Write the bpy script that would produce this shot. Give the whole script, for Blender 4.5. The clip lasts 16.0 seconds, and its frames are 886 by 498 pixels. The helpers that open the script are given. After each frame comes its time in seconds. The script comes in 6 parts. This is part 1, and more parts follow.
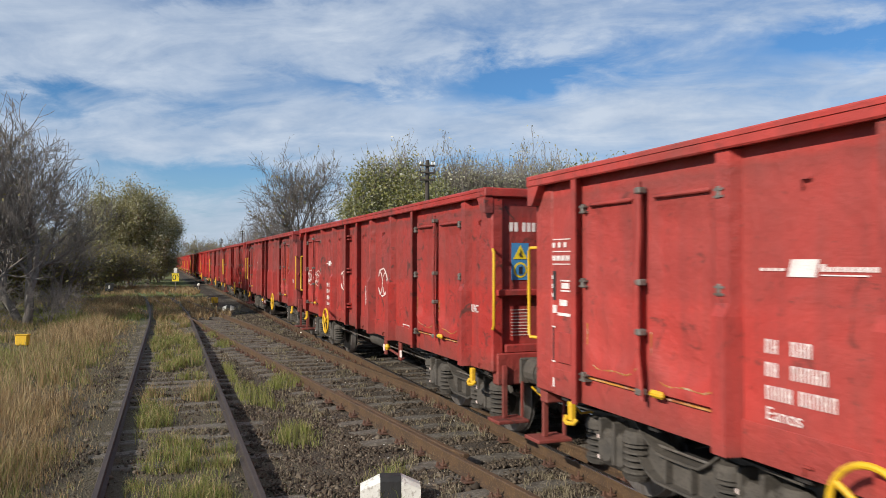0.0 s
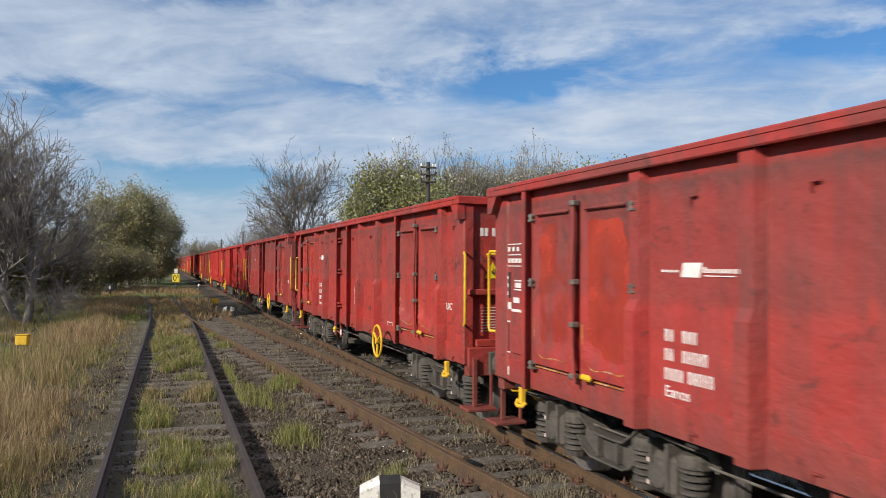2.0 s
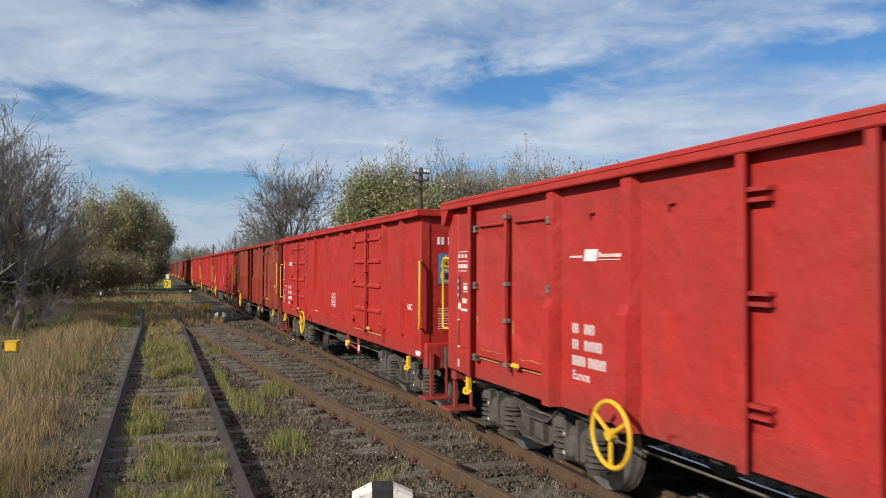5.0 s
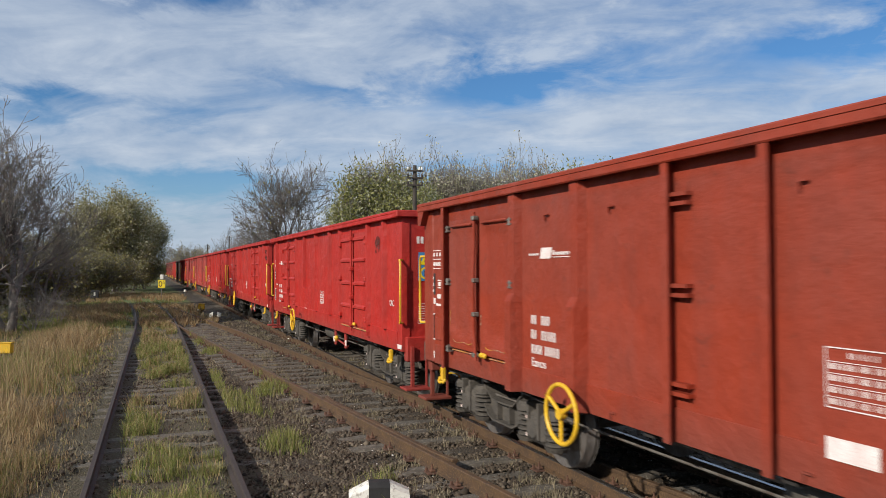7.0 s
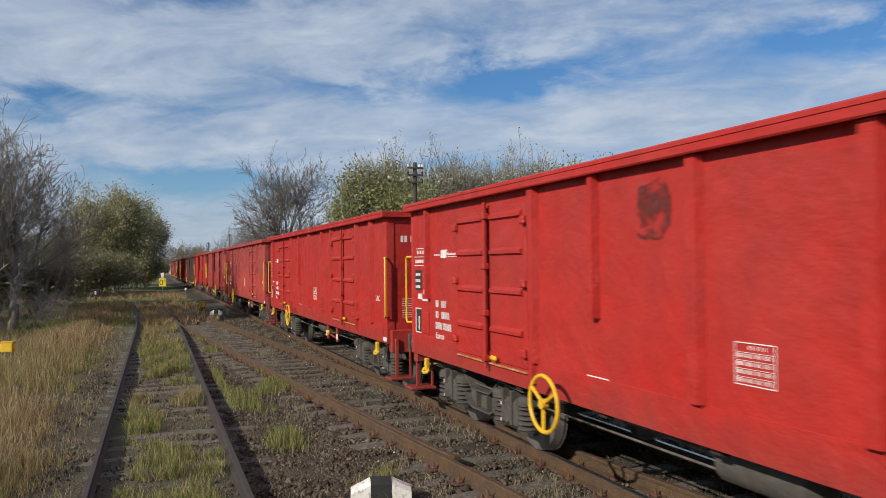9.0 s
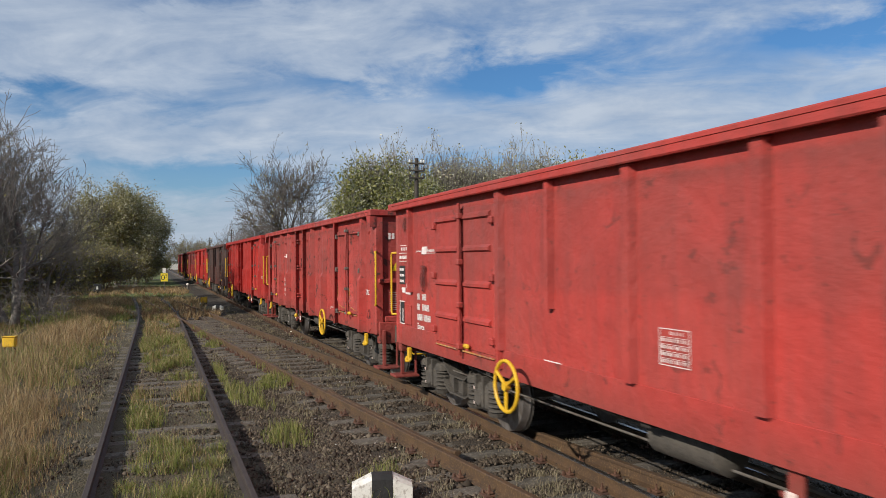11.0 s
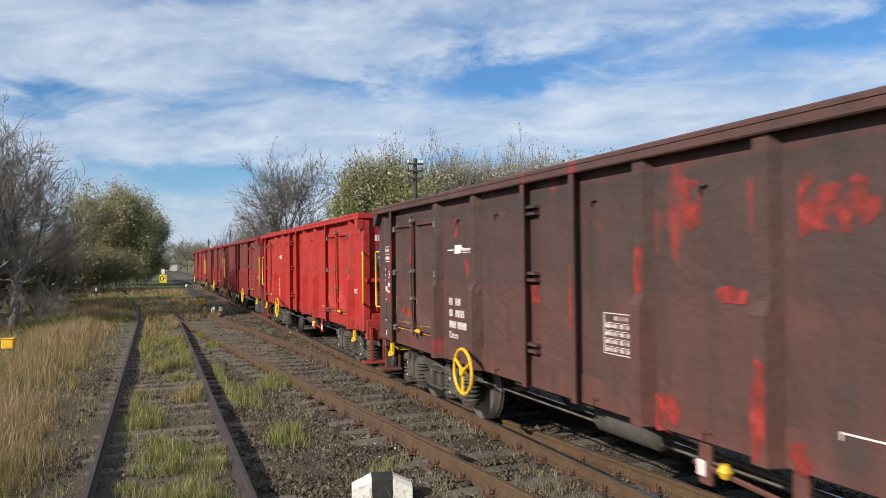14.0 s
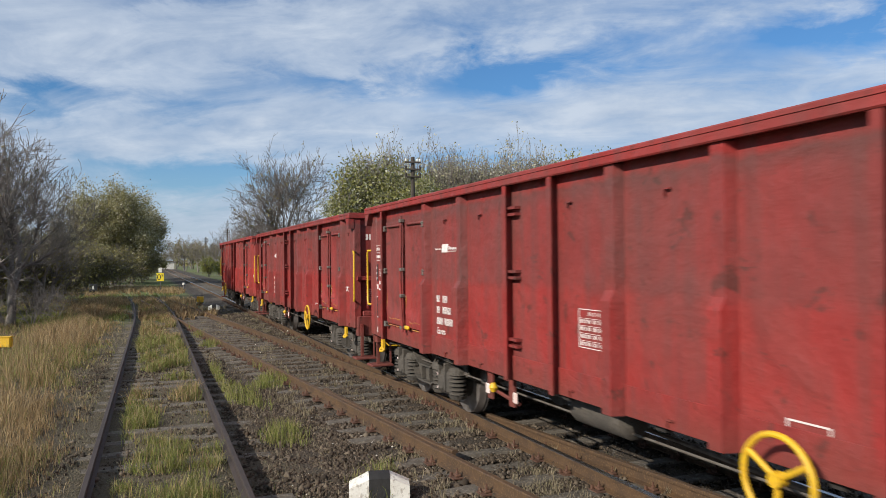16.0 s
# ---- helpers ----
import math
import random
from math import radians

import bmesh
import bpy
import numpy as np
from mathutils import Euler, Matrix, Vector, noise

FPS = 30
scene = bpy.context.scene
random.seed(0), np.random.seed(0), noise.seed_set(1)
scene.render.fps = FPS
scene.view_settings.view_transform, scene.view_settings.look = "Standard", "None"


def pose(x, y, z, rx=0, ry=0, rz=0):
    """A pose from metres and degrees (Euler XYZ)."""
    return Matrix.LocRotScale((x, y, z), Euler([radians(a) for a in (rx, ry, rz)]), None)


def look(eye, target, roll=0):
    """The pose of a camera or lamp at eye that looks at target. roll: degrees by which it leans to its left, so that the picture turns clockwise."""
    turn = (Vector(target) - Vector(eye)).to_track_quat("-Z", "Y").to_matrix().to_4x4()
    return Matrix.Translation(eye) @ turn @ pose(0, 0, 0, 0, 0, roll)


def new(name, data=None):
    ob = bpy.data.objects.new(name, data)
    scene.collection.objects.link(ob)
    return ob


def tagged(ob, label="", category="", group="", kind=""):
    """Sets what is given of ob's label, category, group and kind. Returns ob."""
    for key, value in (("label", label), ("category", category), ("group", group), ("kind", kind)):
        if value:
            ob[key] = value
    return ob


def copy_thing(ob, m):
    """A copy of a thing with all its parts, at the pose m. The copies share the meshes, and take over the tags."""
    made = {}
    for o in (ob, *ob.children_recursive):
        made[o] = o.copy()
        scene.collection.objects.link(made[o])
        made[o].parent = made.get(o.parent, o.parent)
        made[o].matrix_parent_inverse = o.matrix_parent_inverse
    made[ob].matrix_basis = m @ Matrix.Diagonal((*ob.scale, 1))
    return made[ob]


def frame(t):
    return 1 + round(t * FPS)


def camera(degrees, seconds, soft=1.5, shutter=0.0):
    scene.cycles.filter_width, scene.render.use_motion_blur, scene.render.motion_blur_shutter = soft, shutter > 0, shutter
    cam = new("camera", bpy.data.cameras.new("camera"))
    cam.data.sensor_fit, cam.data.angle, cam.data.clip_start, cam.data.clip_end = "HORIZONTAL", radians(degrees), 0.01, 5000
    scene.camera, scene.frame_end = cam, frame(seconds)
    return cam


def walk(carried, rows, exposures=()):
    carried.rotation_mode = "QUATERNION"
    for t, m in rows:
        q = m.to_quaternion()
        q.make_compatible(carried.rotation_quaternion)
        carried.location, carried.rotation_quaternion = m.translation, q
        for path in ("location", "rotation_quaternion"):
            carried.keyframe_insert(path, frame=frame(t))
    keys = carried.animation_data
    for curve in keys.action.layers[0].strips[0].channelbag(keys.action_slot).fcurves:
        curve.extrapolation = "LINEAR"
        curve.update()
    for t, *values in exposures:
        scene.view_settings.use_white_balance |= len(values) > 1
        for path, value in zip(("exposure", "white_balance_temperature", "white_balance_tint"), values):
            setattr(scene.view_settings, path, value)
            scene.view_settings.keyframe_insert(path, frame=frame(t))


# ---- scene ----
# ---------- camera ----------
cam = camera(61.83, 16.0, soft=0.6, shutter=0.11)
EYE = (0.0, 0.0, 2.375)
TURNS = [
    (0.0, 90.97, -0.027, -20.859), (0.5, 90.965, -0.004, -20.858), (1.0, 91.027, -0.075, -20.837),
    (1.5, 91.05, -0.161, -20.836), (2.0, 91.118, -0.293, -20.823), (2.5, 91.2, -0.352, -20.893),
    (3.0, 91.332, -0.408, -20.98), (3.5, 91.415, -0.428, -21.078), (4.0, 91.541, -0.58, -21.163),
    (6.5, 91.417, 0.328, -21.819), (7.0, 91.361, 0.262, -21.8), (7.5, 91.337, 0.206, -21.789),
    (8.0, 91.313, 0.224, -21.739), (8.5, 91.25, 0.364, -21.732), (9.0, 91.13, 0.545, -21.751),
    (11.5, 90.766, 0.343, -21.565), (12.0, 90.78, 0.178, -21.586), (12.5, 90.792, 0.232, -21.619),
    (13.0, 90.808, 0.456, -21.68), (13.5, 90.783, 0.637, -21.706), (14.0, 90.817, 0.642, -21.717),
    (14.5, 90.808, 0.529, -21.748), (15.0, 90.758, 0.465, -21.799), (15.5, 90.727, 0.499, -21.858),
    (16.0, 90.703, 0.602, -21.914)]
STOPS = [(0.0, 0.08), (4.0, 0.08), (6.5, -0.04), (7.5, -0.03), (8.5, -0.09), (9.0, -0.11), (11.5, -0.10), (12.5, -0.12), (13.0, -0.09), (13.5, 0.06), (14.0, 0.24), (14.5, 0.30), (15.0, 0.10), (15.5, 0.03), (16.0, 0.08)]
walk(cam, [(t, pose(*EYE, rx, ry, rz)) for t, rx, ry, rz in TURNS], STOPS)

# ---------- world and sun ----------
SUN_TO = Vector((0.84, 0.37, -0.50)).normalized()
world = bpy.data.worlds.new("world")
scene.world = world
world.use_nodes = True
SUN_STRENGTH, SKY_STRENGTH = 5.0, 0.082


def node(nt, kind, **sets):
    """A node; sets are its properties, and inputs by _name or by i<number>."""
    n = nt.nodes.new(kind)
    for key, value in sets.items():
        if key[0] == "_" or (key[0] == "i" and key[1:].isdigit()):
            sock = n.inputs[int(key[1:])] if key[0] == "i" else n.inputs[key[1:].replace("_", " ")]
            if isinstance(value, bpy.types.NodeSocket):
                nt.links.new(value, sock)
            else:
                sock.default_value = value
        else:
            setattr(n, key, value)
    return n


def ramp(nt, fac, *stops):
    n = nt.nodes.new("ShaderNodeValToRGB")
    while len(n.color_ramp.elements) < len(stops):
        n.color_ramp.elements.new(0.5)
    for e, (p, c) in zip(n.color_ramp.elements, stops):
        e.position = p
        e.color = (c, c, c, 1) if isinstance(c, (int, float)) else (*c, 1)
    nt.links.new(fac, n.inputs[0])
    return n.outputs[0]


def mixed(nt, fac, a, b, how="MIX"):
    n = nt.nodes.new("ShaderNodeMix")
    n.data_type, n.blend_type = "RGBA", how
    for sock, v in ((n.inputs[0], fac), (n.inputs[6], a), (n.inputs[7], b)):
        if isinstance(v, bpy.types.NodeSocket):
            nt.links.new(v, sock)
        elif isinstance(v, tuple):
            sock.default_value = (*v, 1)
        else:
            sock.default_value = v
    return n.outputs[2]


def sums(nt, op, a, b=0.0):
    n = nt.nodes.new("ShaderNodeMath")
    n.operation = op
    for sock, v in zip(n.inputs, (a, b)):
        if isinstance(v, bpy.types.NodeSocket):
            nt.links.new(v, sock)
        else:
            sock.default_value = v
    return n.outputs[0]


def make_sky():
    """Thin broken cloud over blue: noise streaks, opened where the wide blue gaps lie (bearing, height, widths, depth)."""
    nt = world.node_tree
    bg = nt.nodes["Background"]
    sky = node(nt, "ShaderNodeTexSky", sky_type="NISHITA", sun_disc=False, sun_elevation=math.asin(-SUN_TO.z),
               sun_rotation=math.atan2(-SUN_TO.x, -SUN_TO.y), altitude=120, air_density=1.0, dust_density=0.6, ozone_density=2.0)
    way = node(nt, "ShaderNodeTexCoord").outputs["Generated"]
    sep = node(nt, "ShaderNodeSeparateXYZ", i0=way)
    up = sums(nt, "MAXIMUM", sums(nt, "ADD", sep.outputs[2], 0.16), 0.03)
    flat = node(nt, "ShaderNodeCombineXYZ", i0=sums(nt, "DIVIDE", sep.outputs[0], up), i1=sums(nt, "DIVIDE", sep.outputs[1], up), i2=0.0)
    swing = node(nt, "ShaderNodeMapping", _Vector=flat.outputs[0], _Rotation=(0, 0, radians(CLOUD[0])))
    turn = node(nt, "ShaderNodeMapping", _Vector=swing.outputs[0], _Scale=(CLOUD[1], CLOUD[2], 1), _Location=(CLOUD[3], CLOUD[4], 0))
    big = node(nt, "ShaderNodeTexNoise", _Vector=turn.outputs[0], _Scale=1.6, _Detail=8.0, _Roughness=0.55, _Distortion=0.25)
    veil = node(nt, "ShaderNodeTexNoise", _Vector=turn.outputs[0], _Scale=6.5, _Detail=9.0, _Roughness=0.62, _Distortion=0.5)
    puff = node(nt, "ShaderNodeTexNoise", _Vector=node(nt, "ShaderNodeMapping", _Vector=way, _Scale=(1, 1, 2.4), _Rotation=(0, radians(-5), 0)).outputs[0], _Scale=8.0, _Detail=7.0, _Roughness=0.6, _Distortion=0.3)
    bearing = sums(nt, "MULTIPLY", sums(nt, "ARCTAN2", sep.outputs[0], sep.outputs[1]), 57.296)
    height = sums(nt, "MULTIPLY", sums(nt, "ARCSINE", sep.outputs[2]), 57.296)
    bearing = sums(nt, "ADD", bearing, sums(nt, "MULTIPLY", sums(nt, "SUBTRACT", veil.outputs[0], 0.5), 14.0))
    height = sums(nt, "ADD", height, sums(nt, "MULTIPLY", sums(nt, "SUBTRACT", puff.outputs[0], 0.5), 7.0))
    open_sky = 0.0
    for az, el, wide, tall, depth in GAPS:
        a = sums(nt, "DIVIDE", sums(nt, "SUBTRACT", bearing, az), wide)
        slant = sums(nt, "ADD", el, sums(nt, "MULTIPLY", sums(nt, "SUBTRACT", bearing, az), 0.06))
        b = sums(nt, "DIVIDE", sums(nt, "SUBTRACT", height, slant), tall)
        far = sums(nt, "ADD", sums(nt, "MULTIPLY", a, a), sums(nt, "MULTIPLY", b, b))
        open_sky = sums(nt, "ADD", sums(nt, "MULTIPLY", sums(nt, "EXPONENT", sums(nt, "MULTIPLY", far, -1.0)), depth), open_sky)
    dense = sums(nt, "ADD", sums(nt, "MULTIPLY", big.outputs[0], 0.50), sums(nt, "ADD", sums(nt, "MULTIPLY", veil.outputs[0], 0.25), sums(nt, "MULTIPLY", puff.outputs[0], 0.25)))
    dense = sums(nt, "SUBTRACT", sums(nt, "ADD", dense, 0.015), sums(nt, "MULTIPLY", open_sky, 0.24))
    cover = ramp(nt, dense, (0.33, 0.0), (0.42, 0.36), (0.50, 0.76), (0.60, 0.95))
    shade = ramp(nt, sums(nt, "ADD", sums(nt, "MULTIPLY", veil.outputs[0], 0.5), sums(nt, "MULTIPLY", puff.outputs[0], 0.5)), (0.34, (4.1, 5.25, 7.1)), (0.62, (6.9, 7.8, 9.1)))
    low = ramp(nt, sep.outputs[2], (0.0, 0.75), (0.06, 0.30), (0.16, 0.0))
    deep = mixed(nt, 1.0, sky.outputs[0], (0.56, 0.93, 1.27), "MULTIPLY")
    tint = mixed(nt, cover, deep, shade)
    hazy = mixed(nt, low, tint, (5.6, 6.6, 7.8))
    nt.links.new(hazy, bg.inputs[0])
    bg.inputs[1].default_value = SKY_STRENGTH


CLOUD = (38.0, 0.40, 0.62, 5.1, 3.3)
GAPS = [(26.5, 14.0, 8.0, 1.9, 1.0), (51.0, 15.0, 6.5, 2.0, 1.0), (45.0, 20.3, 10.0, 1.0, 0.7), (-10.0, 19.2, 7.0, 1.3, 1.0), (1.5, 18.6, 6.0, 1.3, 0.85),
        (2.0, 6.0, 7.0, 1.5, 0.8), (-8.0, 11.2, 5.0, 0.9, 0.5), (13.5, 13.0, 5.0, 0.8, 0.5), (57.0, 10.5, 6.0, 1.5, 0.6)]
make_sky()
sun = new("sun", bpy.data.lights.new("sun", "SUN"))
sun.data.energy, sun.data.angle, sun.data.color = SUN_STRENGTH, radians(0.55), (1.0, 0.93, 0.83)
sun.matrix_world = look((0, 0, 60), Vector((0, 0, 60)) + SUN_TO)


# ---------- materials ----------
def material(name, rough=0.8, metal=0.0):
    m = bpy.data.materials.new(name)
    m.use_nodes = True
    nt = m.node_tree
    b = nt.nodes["Principled BSDF"]
    b.inputs["Roughness"].default_value, b.inputs["Metallic"].default_value = rough, metal
    return m, nt, b


def own_coords(nt, spread=40.0):
    """The thing's own coordinates, shifted from piece to piece."""
    c = node(nt, "ShaderNodeTexCoord").outputs["Object"]
    r = node(nt, "ShaderNodeObjectInfo").outputs["Random"]
    return node(nt, "ShaderNodeVectorMath", operation="ADD", i0=c, i1=node(nt, "ShaderNodeCombineXYZ", i0=sums(nt, "MULTIPLY", r, spread), i1=sums(nt, "MULTIPLY", r, 17.0), i2=sums(nt, "MULTIPLY", r, 9.0)).outputs[0]).outputs[0]


def bumped(nt, b, height, strength, distance=0.01):
    n = node(nt, "ShaderNodeBump", _Strength=strength, _Distance=distance, _Height=height)
    nt.links.new(n.outputs[0], b.inputs["Normal"])


def rough_mat(name, a, b2, scale=8.0, rough=0.85, metal=0.0, bump=0.3, fine=60.0, third=None):
    """Two tones by coarse noise, a third by fine noise, with relief."""
    m, nt, b = material(name, rough, metal)
    co = own_coords(nt)
    n1 = node(nt, "ShaderNodeTexNoise", _Vector=co, _Scale=scale, _Detail=5.0, _Roughness=0.6).outputs[0]
    n2 = node(nt, "ShaderNodeTexNoise", _Vector=co, _Scale=fine, _Detail=4.0).outputs[0]
    col = mixed(nt, ramp(nt, n1, (0.35, 0.0), (0.65, 1.0)), a, b2)
    if third:
        col = mixed(nt, ramp(nt, n2, (0.52, 0.0), (0.68, 0.85)), col, third)
    nt.links.new(col, b.inputs["Base Color"])
    bumped(nt, b, n2, bump)
    return m


def paint(name, col, dirt=0.3, fade=0.3, spots=0.2, dull=(0.09, 0.05, 0.045), rough=0.55, bright=None, bright_at=0.66, fadecol=None):
    """Wagon paint: sun-faded and sooty patches, streaks running down, rust spots, and fresh patches where bright is given."""
    m, nt, b = material(name, rough)
    b.inputs["Specular IOR Level"].default_value = 0.28
    co = own_coords(nt, 11.0)
    fadecol = fadecol or tuple(0.72 * c + 0.28 * g for c, g in zip(col, (0.36, 0.15, 0.12)))
    deepcol = tuple(c * 0.72 for c in col)
    n1 = node(nt, "ShaderNodeTexNoise", _Vector=co, _Scale=0.7, _Detail=6.0, _Roughness=0.6, _Distortion=0.4).outputs[0]
    n2 = node(nt, "ShaderNodeTexNoise", _Vector=co, _Scale=2.6, _Detail=7.0, _Roughness=0.62).outputs[0]
    run = node(nt, "ShaderNodeMapping", _Vector=co, _Scale=(5.0, 5.0, 0.45)).outputs[0]
    n3 = node(nt, "ShaderNodeTexNoise", _Vector=run, _Scale=1.0, _Detail=6.0, _Roughness=0.6).outputs[0]
    n4 = node(nt, "ShaderNodeTexNoise", _Vector=co, _Scale=4.2, _Detail=5.0, _Roughness=0.7, _Distortion=0.8).outputs[0]
    n5 = node(nt, "ShaderNodeTexNoise", _Vector=co, _Scale=85.0, _Detail=3.0).outputs[0]
    c = mixed(nt, ramp(nt, n1, (0.38, 0.0), (0.62, fade)), col, fadecol)
    c = mixed(nt, ramp(nt, n2, (0.42, 0.0), (0.66, 0.55)), c, deepcol)
    c = mixed(nt, ramp(nt, n3, (0.46, 0.0), (0.74, dirt)), c, dull)
    c = mixed(nt, ramp(nt, n1, (0.48, 0.0), (0.72, dirt * 0.8)), c, dull)
    high = node(nt, "ShaderNodeSeparateXYZ", i0=node(nt, "ShaderNodeTexCoord").outputs["Object"]).outputs[2]
    # Duller above the break, darkest just below the rim, nearly clear on it.
    band = ramp(nt, sums(nt, "ADD", sums(nt, "MULTIPLY", high, 0.25), sums(nt, "MULTIPLY", n2, 0.05)), (0.49, 0.0), (0.515, dirt * 0.5), (0.70, dirt * 0.5), (0.738, dirt * 1.1), (0.752, dirt * 0.1))
    c = mixed(nt, band, c, dull)
    # Darker brown towards the bottom of the side, with a streaky upper edge.
    low_tone = ramp(nt, sums(nt, "ADD", sums(nt, "MULTIPLY", high, 0.25), sums(nt, "MULTIPLY", n3, 0.16)), (0.27, 0.45 + dirt * 0.5), (0.37, 0.0))
    c = mixed(nt, low_tone, c, (0.13, 0.052, 0.040))
    c = mixed(nt, ramp(nt, n4, (0.635 - 0.06 * spots, 0.0), (0.685 - 0.06 * spots, spots)), c, (0.055, 0.032, 0.026))
    n6 = node(nt, "ShaderNodeTexNoise", _Vector=co, _Scale=13.0, _Detail=6.0, _Roughness=0.75, _Distortion=1.2).outputs[0]
    c = mixed(nt, ramp(nt, n6, (0.645 - 0.06 * spots, 0.0), (0.685 - 0.06 * spots, 0.25 + spots * 0.6)), c, (0.075, 0.035, 0.028))
    c = mixed(nt, ramp(nt, n6, (0.30, 0.35 * fade + 0.1), (0.37, 0.0)), c, fadecol)
    if bright:
        c = mixed(nt, ramp(nt, node(nt, "ShaderNodeTexNoise", _Vector=node(nt, "ShaderNodeMapping", _Vector=co, _Scale=(2.2, 2.2, 1.1)).outputs[0], _Scale=1.0, _Detail=2.0).outputs[0], (bright_at, 0.0), (bright_at + 0.07, 0.7)), c, bright)
    nt.links.new(c, b.inputs["Base Color"])
    nt.links.new(ramp(nt, n2, (0.3, rough - 0.12), (0.7, rough + 0.2)), b.inputs["Roughness"])
    dents = sums(nt, "ADD", sums(nt, "MULTIPLY", sums(nt, "ADD", n1, sums(nt, "MULTIPLY", n2, 0.35)), 11.0), sums(nt, "MULTIPLY", n5, 0.12))
    bumped(nt, b, dents, 0.5, 0.016)
    return m


def worn(m, scale=7.0, most=0.85):
    """Lets the paint below show through where a patch is rubbed thin."""
    nt = m.node_tree
    n = node(nt, "ShaderNodeTexNoise", _Vector=node(nt, "ShaderNodeTexCoord").outputs["Object"], _Scale=scale, _Detail=7.0, _Roughness=0.6).outputs[0]
    nt.links.new(ramp(nt, n, (0.40, 0.0), (0.64, most)), nt.nodes["Principled BSDF"].inputs["Alpha"])
    return m


RED = (0.41, 0.027, 0.021)
PAINTS = [
    paint("paint_rose_red", (0.43, 0.050, 0.041), 0.36, 0.5, 0.5),
    paint("paint_spotted_red", (0.38, 0.034, 0.027), 0.50, 0.40, 0.8, bright=(0.47, 0.045, 0.025), bright_at=0.69),
    paint("paint_sooty_red", (0.35, 0.038, 0.033), 0.62, 0.50, 0.5, bright=(0.45, 0.045, 0.028), bright_at=0.69),
    paint("paint_worn_red", (0.39, 0.034, 0.026), 0.48, 0.40, 0.75, bright=(0.48, 0.050, 0.025), bright_at=0.69),
    paint("paint_matt_red", (0.34, 0.034, 0.029), 0.58, 0.42, 0.5, bright=(0.46, 0.050, 0.025), bright_at=0.69),
    paint("paint_fresh_red", RED, 0.15, 0.2, 0.15),
    paint("paint_bright_red", (0.42, 0.023, 0.017), 0.12, 0.2, 0.15, rough=0.5),
    paint("paint_brick_red", (0.27, 0.036, 0.015), 0.18, 0.3, 0.25),
    paint("paint_patchy_red", (0.43, 0.052, 0.043), 0.35, 0.55, 0.9),
    paint("paint_soot_brown", (0.098, 0.050, 0.043), 0.75, 0.45, 0.3, dull=(0.046, 0.038, 0.034), bright=(0.28, 0.036, 0.028), bright_at=0.66, fadecol=(0.135, 0.045, 0.038)),
    paint("paint_plum_red", (0.28, 0.029, 0.026), 0.6, 0.4, 0.6)]
M_YELLOW = rough_mat("yellow_paint", (0.72, 0.44, 0.015), (0.62, 0.36, 0.02), 6, 0.5, bump=0.1, third=(0.5, 0.27, 0.03))
M_STEEL = rough_mat("sooty_steel", (0.058, 0.051, 0.043), (0.095, 0.081, 0.066), 5, 0.8, 0.0, 0.35, 40, (0.034, 0.029, 0.024))
M_DARK = rough_mat("underframe_soot", (0.017, 0.015, 0.014), (0.032, 0.026, 0.022), 3, 0.85, 0.0, 0.3, 40)
M_TREAD = rough_mat("wheel_tread_steel", (0.34, 0.31, 0.29), (0.22, 0.19, 0.17), 9, 0.42, 0.7, 0.1, 60)
M_GREY = rough_mat("worn_grey_steel", (0.20, 0.185, 0.165), (0.11, 0.085, 0.070), 9, 0.55, 0.3, 0.2, 50)
M_WHITE = rough_mat("white_marking", (0.78, 0.74, 0.71), (0.66, 0.55, 0.52), 7, 0.7, bump=0.05, fine=90, third=(0.6, 0.42, 0.38))
M_BLACK = rough_mat("black_marking", (0.018, 0.018, 0.019), (0.03, 0.03, 0.03), 7, 0.65, bump=0.05)
M_BLUE = rough_mat("blue_board", (0.025, 0.06, 0.30), (0.03, 0.08, 0.34), 7, 0.5, bump=0.05)
M_LBLUE = rough_mat("light_blue_board", (0.05, 0.20, 0.42), (0.06, 0.23, 0.46), 7, 0.5, bump=0.05)
M_SIGNY = rough_mat("yellow_board", (0.80, 0.62, 0.02), (0.72, 0.54, 0.03), 7, 0.5, bump=0.05)
M_SIGNR = rough_mat("red_ring", (0.55, 0.02, 0.02), (0.48, 0.03, 0.03), 7, 0.5, bump=0.05)
M_RUSTLINE = rough_mat("ochre_sill_edge", (0.50, 0.22, 0.03), (0.26, 0.06, 0.030), 3, 0.8, bump=0.3, fine=25, third=(0.5, 0.4, 0.3))
M_CHALK = rough_mat("white_spray", (0.70, 0.60, 0.55), (0.62, 0.45, 0.40), 6, 0.9, bump=0.0)
M_SPRAY = rough_mat("black_spray", (0.03, 0.018, 0.018), (0.06, 0.02, 0.02), 6, 0.9, bump=0.0)
M_FRESH = worn(rough_mat("fresh_red_patch", (0.40, 0.045, 0.035), (0.28, 0.036, 0.030), 4, 0.7, bump=0.1))
M_STAIN = worn(rough_mat("dried_brown_stain", (0.10, 0.022, 0.018), (0.16, 0.026, 0.02), 5, 0.8, bump=0.2))
M_ORANGE = worn(rough_mat("orange_red_rubbed_paint", (0.50, 0.058, 0.028), (0.40, 0.040, 0.024), 2.5, 0.6, bump=0.1), 1.7, 0.7)
M_FLOORW = rough_mat("wagon_floor_rust", (0.10, 0.055, 0.035), (0.16, 0.09, 0.06), 3, 0.9, bump=0.4)
M_RAIL = rough_mat("rusty_rail", (0.095, 0.053, 0.025), (0.056, 0.033, 0.019), 4, 0.7, 0.0, 0.3, 45, (0.145, 0.088, 0.040))
